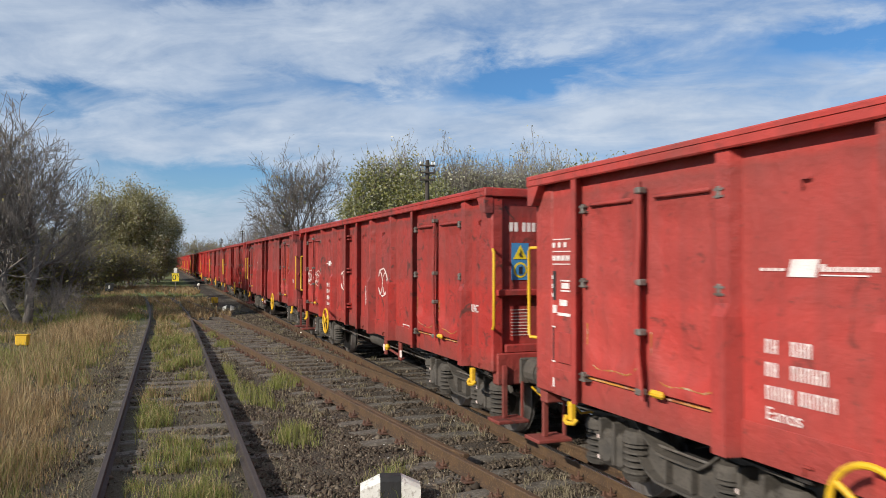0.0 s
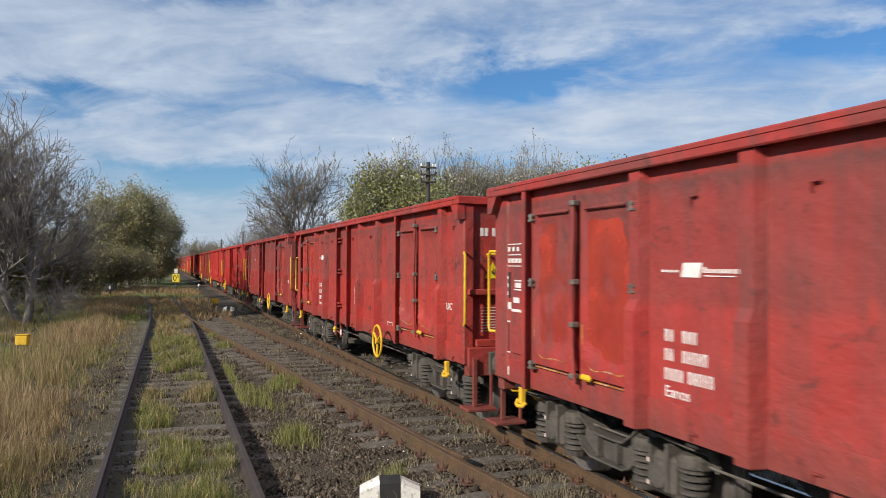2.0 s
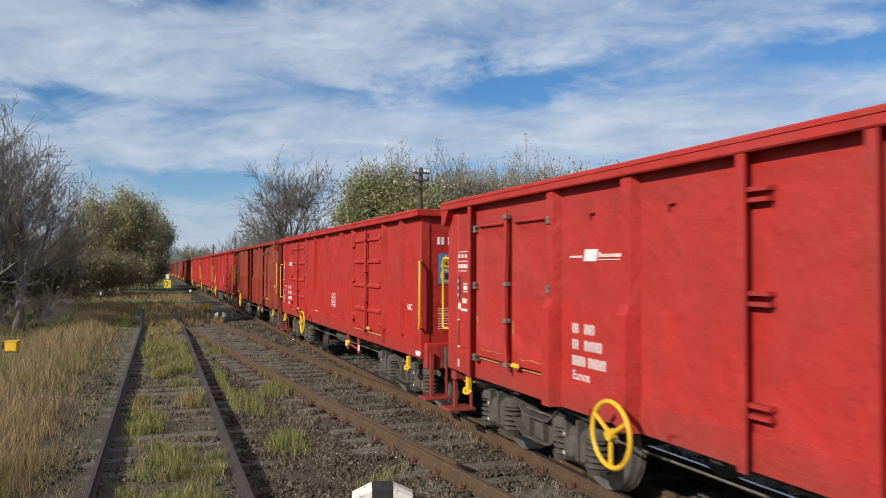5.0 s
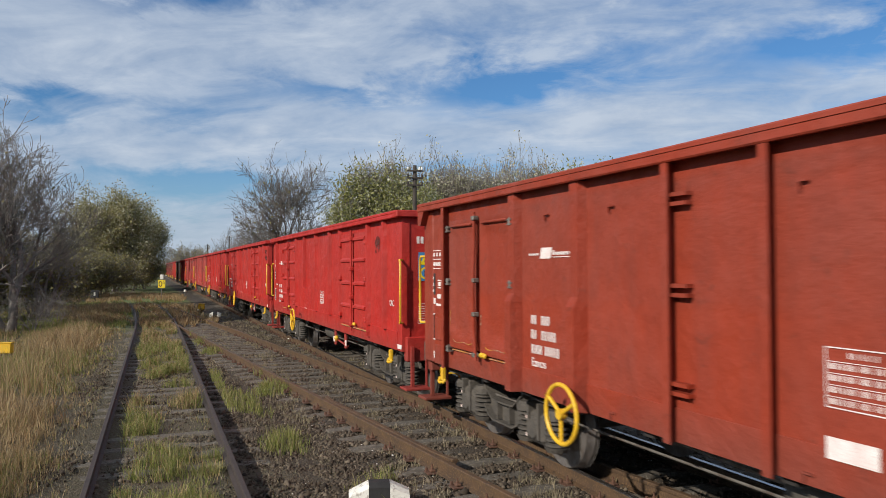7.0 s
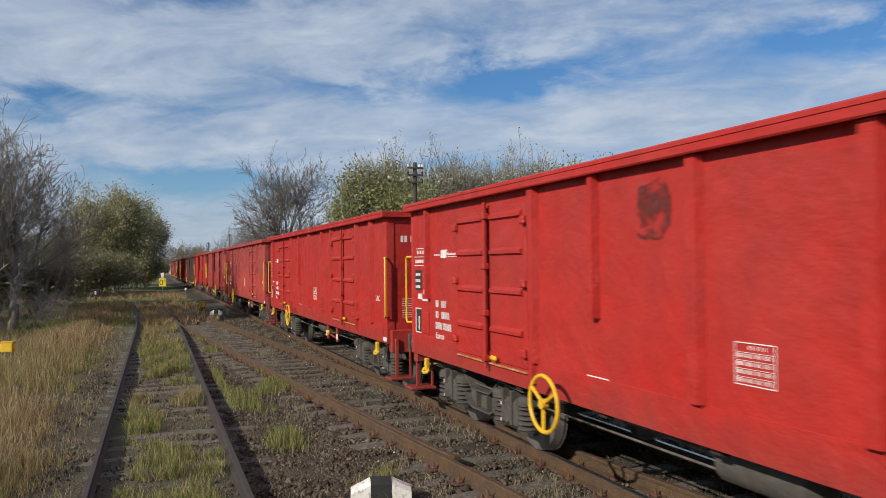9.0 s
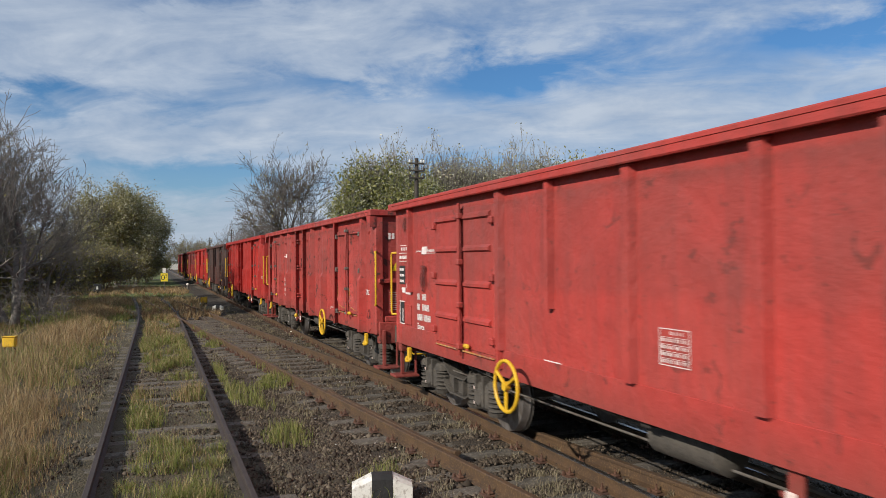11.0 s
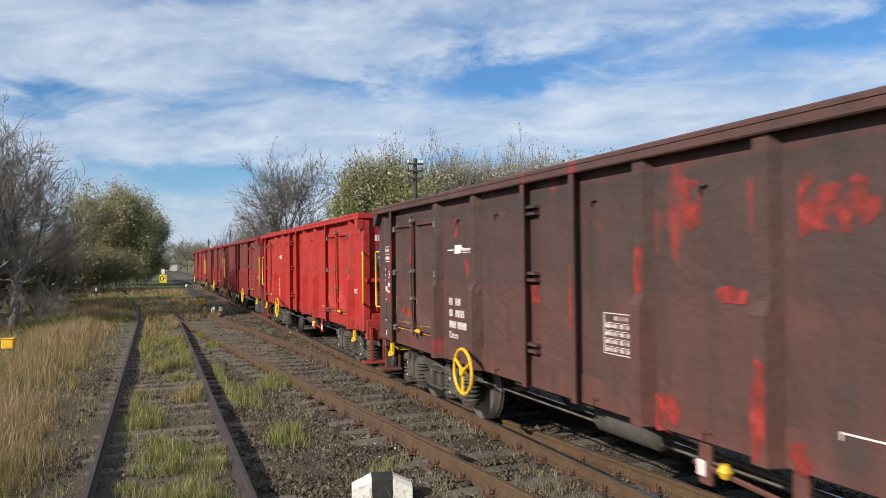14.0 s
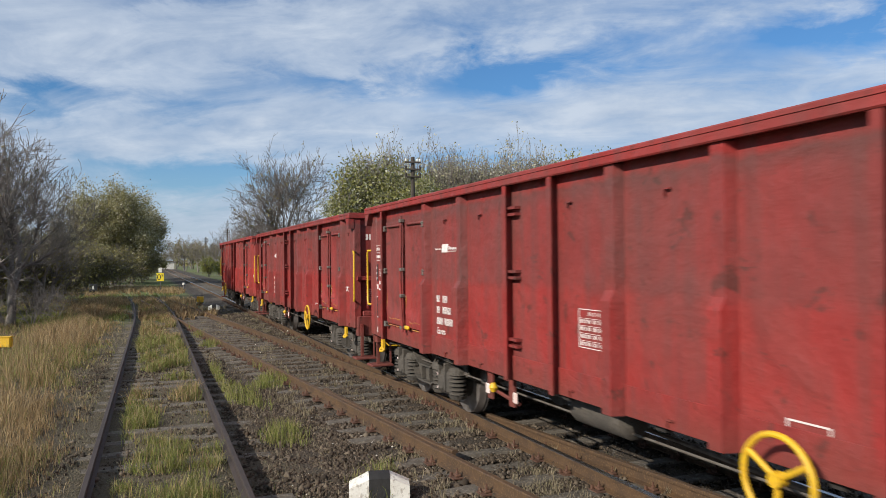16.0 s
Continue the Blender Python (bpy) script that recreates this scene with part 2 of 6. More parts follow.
M_RAILTOP = rough_mat("running_surface", (0.42, 0.38, 0.35), (0.34, 0.29, 0.26), 5, 0.24, 0.9, 0.03, 45)
M_RAILDARK = rough_mat("dark_rusty_rail", (0.050, 0.035, 0.029), (0.032, 0.023, 0.020), 4, 0.75, 0.0, 0.25, 45)
M_BOLT = rough_mat("rusty_fastening", (0.115, 0.055, 0.032), (0.075, 0.036, 0.024), 9, 0.85, 0.0, 0.3, 60)
M_SLEEPER = rough_mat("weathered_sleeper", (0.115, 0.098, 0.077), (0.060, 0.049, 0.038), 5, 0.92, 0.0, 0.8, 30, (0.19, 0.165, 0.135))
M_SLEEPERPALE = rough_mat("dry_pale_sleeper", (0.125, 0.106, 0.083), (0.072, 0.059, 0.045), 5, 0.92, 0.0, 0.8, 30, (0.20, 0.175, 0.143))
M_WHITEST = rough_mat("whitewashed_concrete", (0.74, 0.72, 0.66), (0.60, 0.57, 0.50), 5, 0.9, bump=0.6, fine=28, third=(0.36, 0.32, 0.27))
M_BLACKST = rough_mat("tarred_concrete", (0.012, 0.012, 0.012), (0.022, 0.021, 0.02), 5, 0.8, bump=0.6, fine=28)
M_POLE = rough_mat("weathered_pole", (0.040, 0.033, 0.027), (0.07, 0.058, 0.048), 3, 0.9, bump=0.4)
M_PORCELAIN = rough_mat("porcelain", (0.75, 0.75, 0.73), (0.68, 0.68, 0.66), 9, 0.3, bump=0.0)


def by_island(name, tones, rough=0.85, through_light=0.0):
    """Tones spread over separate pieces of one mesh."""
    m, nt, b = material(name, rough)
    r = node(nt, "ShaderNodeNewGeometry").outputs["Random Per Island"]
    col = ramp(nt, r, *[(i / max(1, len(tones) - 1), c) for i, c in enumerate(tones)])
    nt.links.new(col, b.inputs["Base Color"])
    if through_light:
        tr = node(nt, "ShaderNodeBsdfTranslucent", _Color=col)
        mx = node(nt, "ShaderNodeMixShader", _Fac=through_light, i1=b.outputs[0], i2=tr.outputs[0])
        nt.links.new(mx.outputs[0], nt.nodes["Material Output"].inputs[0])
    return m


M_GRASSDRY = by_island("dry_grass", [(0.40, 0.27, 0.13), (0.20, 0.135, 0.065), (0.54, 0.41, 0.23), (0.13, 0.095, 0.05), (0.32, 0.205, 0.10), (0.47, 0.34, 0.17)], 0.9, 0.25)
M_GRASSGREEN = by_island("green_grass", [(0.16, 0.20, 0.036), (0.25, 0.26, 0.07), (0.09, 0.125, 0.022), (0.38, 0.32, 0.15), (0.21, 0.235, 0.052)], 0.9, 0.3)
M_GRASSGREY = by_island("withered_tufts", [(0.26, 0.21, 0.14), (0.18, 0.16, 0.09), (0.32, 0.26, 0.18)], 0.9, 0.2)
M_STONES = by_island("ballast_stones", [(0.052, 0.036, 0.022), (0.027, 0.019, 0.012), (0.082, 0.059, 0.038), (0.039, 0.027, 0.017), (0.15, 0.118, 0.084), (0.061, 0.041, 0.025)], 0.92)
M_LEAF = by_island("silvery_leaves", [(0.17, 0.185, 0.042), (0.30, 0.28, 0.085), (0.11, 0.13, 0.03), (0.46, 0.46, 0.36), (0.25, 0.235, 0.05), (0.30, 0.30, 0.15), (0.15, 0.165, 0.04)], 0.6, 0.3)
M_LEAFDRY = by_island("olive_leaves", [(0.14, 0.13, 0.038), (0.22, 0.185, 0.055), (0.10, 0.10, 0.028), (0.32, 0.285, 0.14), (0.18, 0.145, 0.042)], 0.6, 0.3)
M_LEAFOLD = by_island("silver_olive_leaves", [(0.19, 0.185, 0.07), (0.30, 0.265, 0.11), (0.13, 0.13, 0.045), (0.52, 0.49, 0.36), (0.24, 0.205, 0.08), (0.36, 0.33, 0.20)], 0.6, 0.3)
M_BARK = rough_mat("grey_bark", (0.17, 0.15, 0.135), (0.10, 0.085, 0.075), 3, 0.92, 0.0, 0.5, 25)
M_BARKPALE = rough_mat("pale_bark", (0.25, 0.222, 0.195), (0.16, 0.138, 0.118), 3, 0.92, 0.0, 0.5, 25)
# Grey bark again, made paler: sunlight on the limbs is put into the colour.
M_BARKLIT = rough_mat("sunlit_grey_bark", (0.23, 0.207, 0.183), (0.13, 0.113, 0.10), 3, 0.92, 0.0, 0.5, 25)
M_WHITELEAF = by_island("pale_leaves", [(0.50, 0.47, 0.38), (0.38, 0.35, 0.22), (0.28, 0.27, 0.12), (0.62, 0.60, 0.50)], 0.6, 0.3)


def make_ground_mat():
    m, nt, b = material("ground_soil", 0.95)
    p = node(nt, "ShaderNodeNewGeometry").outputs["Position"]
    sep = node(nt, "ShaderNodeSeparateXYZ", i0=p)
    n1 = node(nt, "ShaderNodeTexNoise", _Vector=p, _Scale=0.55, _Detail=6.0, _Roughness=0.6).outputs[0]
    n2 = node(nt, "ShaderNodeTexNoise", _Vector=p, _Scale=9.0, _Detail=6.0, _Roughness=0.7).outputs[0]
    n3 = node(nt, "ShaderNodeTexNoise", _Vector=p, _Scale=48.0, _Detail=4.0, _Roughness=0.7).outputs[0]
    n4 = node(nt, "ShaderNodeTexNoise", _Vector=p, _Scale=0.11, _Detail=5.0).outputs[0]
    earth = mixed(nt, ramp(nt, n2, (0.35, 0.0), (0.65, 1.0)), (0.060, 0.043, 0.030), (0.115, 0.088, 0.064))
    turf = mixed(nt, ramp(nt, n2, (0.4, 0.0), (0.62, 1.0)), (0.115, 0.088, 0.050), (0.070, 0.062, 0.028))
    turf = mixed(nt, ramp(nt, n3, (0.45, 0.0), (0.65, 0.6)), turf, (0.045, 0.034, 0.024))
    green = mixed(nt, ramp(nt, n4, (0.34, 0.0), (0.54, 1.0)), turf, (0.12, 0.165, 0.036))
    grit = mixed(nt, ramp(nt, n3, (0.4, 0.0), (0.6, 1.0)), (0.030, 0.021, 0.012), (0.070, 0.050, 0.029))
    grit = mixed(nt, ramp(nt, n1, (0.4, 0.0), (0.6, 0.6)), grit, (0.056, 0.039, 0.024))
    cell = node(nt, "ShaderNodeTexVoronoi", _Vector=p, _Scale=34.0)
    pebble = node(nt, "ShaderNodeSeparateColor", i0=cell.outputs["Color"]).outputs[0]
    grit = mixed(nt, ramp(nt, pebble, (0.25, 0.0), (0.95, 0.45)), grit, (0.10, 0.073, 0.043))
    grit = mixed(nt, ramp(nt, cell.outputs["Distance"], (0.35, 0.0), (0.7, 0.7)), grit, (0.022, 0.016, 0.011))
    path = mixed(nt, ramp(nt, n2, (0.4, 0.0), (0.6, 1.0)), (0.030, 0.023, 0.016), (0.055, 0.043, 0.032))
    edge = sums(nt, "ADD", sep.outputs[0], sums(nt, "MULTIPLY", sums(nt, "SUBTRACT", n1, 0.5), 2.4))
    bed = mixed(nt, ramp(nt, sums(nt, "MULTIPLY", sums(nt, "ADD", edge, 0.0), 0.1), (0.125, 0.0), (0.17, 1.0), (0.70, 1.0), (0.78, 0.0)), turf, grit)
    far = ramp(nt, sums(nt, "MULTIPLY", sep.outputs[1], 0.01), (0.28, 0.0), (0.36, 1.0))
    farbed = mixed(nt, ramp(nt, sums(nt, "MULTIPLY", edge, 0.1), (0.24, 0.0), (0.30, 1.0), (0.8, 1.0), (0.9, 0.0)), green, path)
    col = mixed(nt, far, bed, farbed)
    col = mixed(nt, 0.22, col, earth)
    nt.links.new(col, b.inputs["Base Color"])
    bumped(nt, b, sums(nt, "SUBTRACT", sums(nt, "ADD", n2, sums(nt, "MULTIPLY", n3, 0.6)), sums(nt, "MULTIPLY", cell.outputs["Distance"], 0.8)), 1.0, 0.03)
    return m


M_GROUND = make_ground_mat()


# ---------- mesh building ----------
class Shape:
    """Gathers vertices and faces of one mesh, with a material slot for each face."""

    def __init__(self):
        self.v, self.f, self.s = [], [], []

    def add(self, verts, faces, slot=0):
        k = len(self.v)
        self.v += [tuple(p) for p in verts]
        self.f += [tuple(i + k for i in f) for f in faces]
        self.s += [slot] * len(faces)
        return self

    def box(self, x0, x1, y0, y1, z0, z1, slot=0, c=0.0):
        """A box, with its edges cut off by c."""
        if c <= 0:
            p = [(x, y, z) for z in (z0, z1) for y in (y0, y1) for x in (x0, x1)]
            return self.add(p, [(0, 2, 3, 1), (4, 5, 7, 6), (0, 1, 5, 4), (2, 6, 7, 3), (0, 4, 6, 2), (1, 3, 7, 5)], slot)
        c = min(c, (x1 - x0) * 0.45, (y1 - y0) * 0.45, (z1 - z0) * 0.45)
        bm = bmesh.new()
        bmesh.ops.create_cube(bm, size=1.0, matrix=Matrix.LocRotScale(((x0 + x1) / 2, (y0 + y1) / 2, (z0 + z1) / 2), None, (x1 - x0, y1 - y0, z1 - z0)))
        bmesh.ops.bevel(bm, geom=bm.edges[:], offset=c, segments=1, affect="EDGES")
        bm.verts.index_update()
        self.add([v.co[:] for v in bm.verts], [[v.index for v in f.verts] for f in bm.faces], slot)
        bm.free()
        return self

    def prism(self, profile, axis, a, b, slot=0):
        """A profile swept straight along an axis from a to b; the profile is in the other two axes, in order."""
        n = len(profile)

        def put(p, w):
            q = list(p)
            q.insert("xyz".index(axis), w)
            return q
        faces = [(i, (i + 1) % n, n + (i + 1) % n, n + i) for i in range(n)] + [tuple(range(n - 1, -1, -1)), tuple(range(n, 2 * n))]
        return self.add([put(p, a) for p in profile] + [put(p, b) for p in profile], faces, slot)

    def tube(self, path, r, n=8, slot=0, closed=False):
        """A round bar along a path."""
        path = [Vector(p) for p in path]
        rr = r if isinstance(r, (list, tuple)) else [r] * len(path)
        rings, side = [], None
        m = len(path)
        for i, p in enumerate(path):
            d = (path[(i + 1) % m] - path[i - 1]) if closed else (path[min(i + 1, m - 1)] - path[max(i - 1, 0)])
            d.normalize()
            if side is None:
                side = d.orthogonal().normalized()
            side = (side - d * side.dot(d)).normalized()
            up = d.cross(side)
            rings.append([p + rr[i] * (math.cos(a) * side + math.sin(a) * up) for a in (2 * math.pi * j / n for j in range(n))])
        vs = [q for ring in rings for q in ring]
        fs = []
        for i in range(m if closed else m - 1):
            k = (i + 1) % m
            fs += [(i * n + j, i * n + (j + 1) % n, k * n + (j + 1) % n, k * n + j) for j in range(n)]
        if not closed:
            fs += [tuple(range(n - 1, -1, -1)), tuple((m - 1) * n + j for j in range(n))]
        return self.add(vs, fs, slot)

    def lathe(self, outline, axis="x", at=(0, 0, 0), n=20, slot=0):
        """Rings of (place along the axis, radius), closed at both ends."""
        vs, fs = [], []
        for w, r in outline:
            for j in range(n):
                a = 2 * math.pi * j / n
                u, v = r * math.cos(a), r * math.sin(a)
                q = {"x": (w, u, v), "y": (u, w, v), "z": (u, v, w)}[axis]
                vs.append((q[0] + at[0], q[1] + at[1], q[2] + at[2]))
        m = len(outline)
        for i in range(m - 1):
            fs += [(i * n + j, i * n + (j + 1) % n, (i + 1) * n + (j + 1) % n, (i + 1) * n + j) for j in range(n)]
        fs += [tuple(range(n - 1, -1, -1)), tuple((m - 1) * n + j for j in range(n))]
        return self.add(vs, fs, slot)

    def mesh(self, name, mats, smooth=False):
        me = bpy.data.meshes.new(name)
        me.from_pydata(self.v, [], self.f)
        for m in (mats if isinstance(mats, (list, tuple)) else [mats]):
            me.materials.append(m)
        if any(self.s):
            me.polygons.foreach_set("material_index", self.s)
        bm = bmesh.new()
        bm.from_mesh(me)
        bmesh.ops.recalc_face_normals(bm, faces=bm.faces[:])
        bm.to_mesh(me)
        bm.free()
        if smooth:
            me.polygons.foreach_set("use_smooth", [True] * len(me.polygons))
            me.set_sharp_from_angle(angle=radians(38))
        me.update()
        return me


def part(name, shape, mat, parent, label="", smooth=False, at=None):
    """One mesh object under a thing or a part; shape is a Shape or a mesh."""
    me = shape.mesh(name, mat, smooth) if isinstance(shape, Shape) else shape
    ob = new(name, me)
    ob.parent = parent
    if at is not None:
        ob.matrix_basis = at
    return tagged(ob, label)


def thing(name, at, label, category, group="", kind=""):
    ob = new(name)
    ob.matrix_basis = at
    return tagged(ob, label, category, group, kind)


def quick_mesh(name, verts, faces, mats):
    """A mesh from arrays of vertices and equal-sided faces."""
    me = bpy.data.meshes.new(name)
    verts, faces = np.asarray(verts, np.float32), np.asarray(faces, np.int32)
    k = faces.shape[1]
    me.vertices.add(len(verts))
    me.vertices.foreach_set("co", verts.ravel())
    me.loops.add(faces.size)
    me.loops.foreach_set("vertex_index", faces.ravel())
    me.polygons.add(len(faces))
    me.polygons.foreach_set("loop_start", np.arange(0, faces.size, k, dtype=np.int32))
    me.polygons.foreach_set("loop_total", np.full(len(faces), k, np.int32))
    for m in (mats if isinstance(mats, (list, tuple)) else [mats]):
        me.materials.append(m)
    me.update(calc_edges=True)
    me.validate()
    return me


# ---------- ground ----------
def ground_height(x, y):
    """Soft bumps, flattened under the tracks, with the beds a little raised."""
    w = np.clip((np.abs(x - 2.9) - 4.0) / 4.0, 0, 1)
    bed = np.clip(1 - np.abs(x - 0.15) / 1.6, 0, 1) ** 0.5 * 0.044 + np.clip((-0.72 - x) * 8, 0, 1) * np.clip((x + 4) / 2, 0, 1) * 0.055 + np.clip(1 - np.abs(x - 4.6) / 2.6, 0, 1) ** 0.5 * 0.048
    z = -0.06 + bed + 0.05 * np.sin(x * 1.7 + 0.6 * np.sin(y * 0.9)) * np.sin(y * 1.1 + x * 0.4) * w + 0.14 * np.sin(x * 0.21 + 1.0) * np.sin(y * 0.17) * w
    return z + 0.016 * np.sin(x * 7.3 + y * 3.1) * np.sin(y * 6.1 - x * 2.2)


def make_ground():
    def steps(n, reach, mid):
        u = np.linspace(-1, 1, n)
        return mid + np.sinh(u * 6.4) / np.sinh(6.4) * reach
    xs, ys = steps(221, 2600, 2.0), steps(261, 3200, 9.0)
    gx, gy = np.meshgrid(xs, ys)
    gz = ground_height(gx, gy) * (np.hypot(gx, gy) < 400) - 0.06 * (np.hypot(gx, gy) >= 400)
    nx, ny = len(xs), len(ys)
    idx = np.arange(nx * ny).reshape(ny, nx)
    faces = np.stack([idx[:-1, :-1], idx[:-1, 1:], idx[1:, 1:], idx[1:, :-1]], -1).reshape(-1, 4)
    me = quick_mesh("ground", np.stack([gx, gy, gz], -1).reshape(-1, 3), faces, M_GROUND)
    me.polygons.foreach_set("use_smooth", [True] * len(me.polygons))
    tagged(new("ground", me), "soil, turf and gritty track bed reaching the horizon", "ground", kind="structure")


make_ground()

# ---------- tracks ----------
MAIN_X, RAIL_TOP = 5.10, 0.16
HALF = 0.7525
RAIL_PROFILE = [(-0.065, 0.0), (0.065, 0.0), (0.065, 0.012), (0.012, 0.03), (0.009, 0.115), (0.035, 0.125), (0.036, 0.152), (0.028, 0.16), (-0.028, 0.16), (-0.036, 0.152), (-0.035, 0.125), (-0.009, 0.115), (-0.012, 0.03), (-0.065, 0.012)]


def siding_x(s):
    return 0.11 + 0.0085 * s - (0.0014 * (s - 27) ** 2 if s > 27 else 0.0)


def link_x(s):
    """Centre line of the connecting track, which leaves the main track at one in eleven."""
    if s < -6:
        return MAIN_X
    return 4.07 - 0.0905 * (s - 6.23)


def main_x(s):
    return MAIN_X


def rail_shape(centre, offset, stations, profile=RAIL_PROFILE):
    sh = Shape()
    vs, n = [], len(profile)
    for s in stations:
        for px, pz in profile:
            vs.append((centre(s) + offset + px, s, pz))
    fs, slots = [], []
    for i in range(len(stations) - 1):
        for j in range(n):
            fs.append((i * n + j, i * n + (j + 1) % n, (i + 1) * n + (j + 1) % n, (i + 1) * n + j))
            slots.append(1 if j in (6, 7, 8) else 0)
    fs += [tuple(range(n)), tuple((len(stations) - 1) * n + j for j in range(n))]
    sh.v, sh.f, sh.s = vs, fs, slots + [0, 0]
    return sh


def sleeper_mesh(length, name="sleeper", mat=M_SLEEPER, seed=3):
    """A timber sleeper: cracked along its top, with chewed ends and rounded edges."""
    rnd = random.Random(seed)
    n = 9
    sh = Shape()
    vs = []
    for i in range(n + 1):
        x = -length / 2 + length * i / n
        w = 0.125 + rnd.uniform(-0.010, 0.006)
        h = rnd.uniform(-0.012, 0.004) - (0.02 if i in (0, n) else 0.0)
        cut = rnd.uniform(-0.02, 0.02)
        vs += [(x, -w, -0.15), (x, -w, h - 0.03), (x, -w + 0.028, h), (x, cut - 0.008, h), (x, cut, h - 0.016), (x, cut + 0.010, h - 0.001), (x, w - 0.025, h), (x, w, h - 0.026), (x, w, -0.15)]
    fs = [(i * 9 + j, i * 9 + j + 1, (i + 1) * 9 + j + 1, (i + 1) * 9 + j) for i in range(n) for j in range(8)]
    fs += [tuple(range(9)), tuple(n * 9 + j for j in range(9))]
    return sh.add(vs, fs).mesh(name, mat)


def fastening_mesh():
    """Ribbed plate with two clip bolts on each side of the rail foot."""
    sh = Shape().box(-0.17, 0.17, -0.08, 0.08, 0.0, 0.014)
    for x in (-0.095, 0.095):
        sh.box(x - 0.032, x + 0.032, -0.045, 0.045, 0.014, 0.042, c=0.008)
        sh.lathe([(0.042, 0.02), (0.062, 0.019), (0.064, 0.011), (0.098, 0.010)], "z", (x, 0, 0), 6)
    for x in (-0.145, 0.145):
        sh.lathe([(0.014, 0.021), (0.05, 0.019), (0.054, 0.012)], "z", (x, 0.05, 0), 6)
    return sh.mesh("rail_fastening", M_BOLT)


FASTENING = fastening_mesh()
SL_MAIN, SL_SIDE = sleeper_mesh(2.5), sleeper_mesh(2.45, "sleeper", M_SLEEPERPALE)


def make_track(name, label, centre, s0, s1, bends, mats, sleepers, fast_to, offsets=(-HALF, HALF), sunk=0.0, raised=0.004, profile=RAIL_PROFILE):
    tr = thing(name, pose(0, 0, 0), label, "railway track", kind="structure")
    for off in offsets:
        part("rail", rail_shape(centre, off, bends, profile), mats, tr, smooth=False)
    rnd = random.Random(hash(len(name)) % 97)
    s = s0
    k = 0
    while s < s1 and k < 290:
        ln = sleepers(s)
        if ln:
            me, dx = ln
            part("sleeper", me, None, tr, at=pose(centre(s) + dx + rnd.uniform(-0.03, 0.03), s + rnd.uniform(-0.03, 0.03), raised + rnd.uniform(-0.024, 0.014) - sunk * rnd.uniform(0.0, 1.0), 0, rnd.uniform(-0.5, 0.5), rnd.uniform(-1.2, 1.2)))
        if s < fast_to:
            for off in offsets:
                part("rail_fastening", FASTENING, None, tr, at=pose(centre(s) + off, s, 0.0))
        s += 0.62
        k += 1
    return tr


siding_bends = [-6, 0, 10, 20, 27] + [27 + 1.5 * i for i in range(1, 16)]
make_track("siding_track", "disused siding with dark rusty rails sunk in grass", siding_x, -3.0, 48.0, siding_bends, [M_RAILDARK, M_RAILDARK],
           lambda s: (SL_SIDE, 0.0), -9.0, sunk=0.035, raised=0.010, profile=[(0.80 * x, 0.92 * z) for x, z in RAIL_PROFILE])
SL_LONG = {}


def link_sleeper(s):
    return (SL_MAIN, 0.02) if 13.0 < s < 40 else None


def main_sleeper(s):
    if -4.5 < s < 13.2:
        key = round((MAIN_X - link_x(s)) * 5) / 5
        if key not in SL_LONG:
            SL_LONG[key] = sleeper_mesh(2.5 + key, "sleeper")
        return SL_LONG[key], -key / 2
    return SL_MAIN, 0.0


make_track("main_track", "main line with brown rails on worn sleepers in ballast", main_x, -6.0, 150.0, [-60, 0, 60, 320], [M_RAIL, M_RAILTOP], main_sleeper, 46.0)
make_track("connecting_track", "rusty turnout track branching off the main line", link_x, -5.0, 44.0, [-6, 6, 20, 34, 46], [M_RAIL, M_RAIL], link_sleeper, 27.0)


def make_check_rail():
    ck = thing("check_rail", pose(0, 0, 0), "short rusty check rail beside the turnout rail", "check rail", kind="structure")
    sh = rail_shape(link_x, -HALF + 0.085, [7.9, 8.3, 12.2, 12.6])
    for i, (x, y, z) in enumerate(sh.v):
        if i < 14 or i >= 42:
            sh.v[i] = (x + 0.05, y, z)
    part("rail", sh, [M_RAIL, M_RAIL], ck)
    part("spacer_block", Shape().box(link_x(10.2) - HALF + 0.02, link_x(10.2) - HALF + 0.07, 10.1, 10.3, 0.05, 0.12, c=0.01), M_BOLT, ck)
    fr = thing("frog", pose(0, 0, 0), "rusty crossing nose where two rails meet", "rail crossing", kind="structure")
    part("nose", Shape().prism([(4.37, 10.5), (4.41, 10.5), (4.36, 13.5), (4.18, 13.5)], "z", 0.01, 0.154), M_RAIL, fr)


make_check_rail()


# ---------- wagons ----------
PAINTED = []


def painted(name, shape, parent, label="", at=None, smooth=False):
    """A part in the wagon's own paint."""
    ob = part(name, shape, PAINTS[0], parent, label, smooth, at) if isinstance(shape, Shape) else part(name, shape, None, parent, label, smooth, at)
    ob.material_slots[0].link = "OBJECT"
    ob["coat"] = 1
    return ob


L2, W_SIDE, W_RIM = 6.40, 1.40, 1.525
FRONT_BACK = 0.2
Z_BOT, Z_BREAK, Z_RIM0, Z_TOP = 0.89, 1.84, 2.985, 3.10


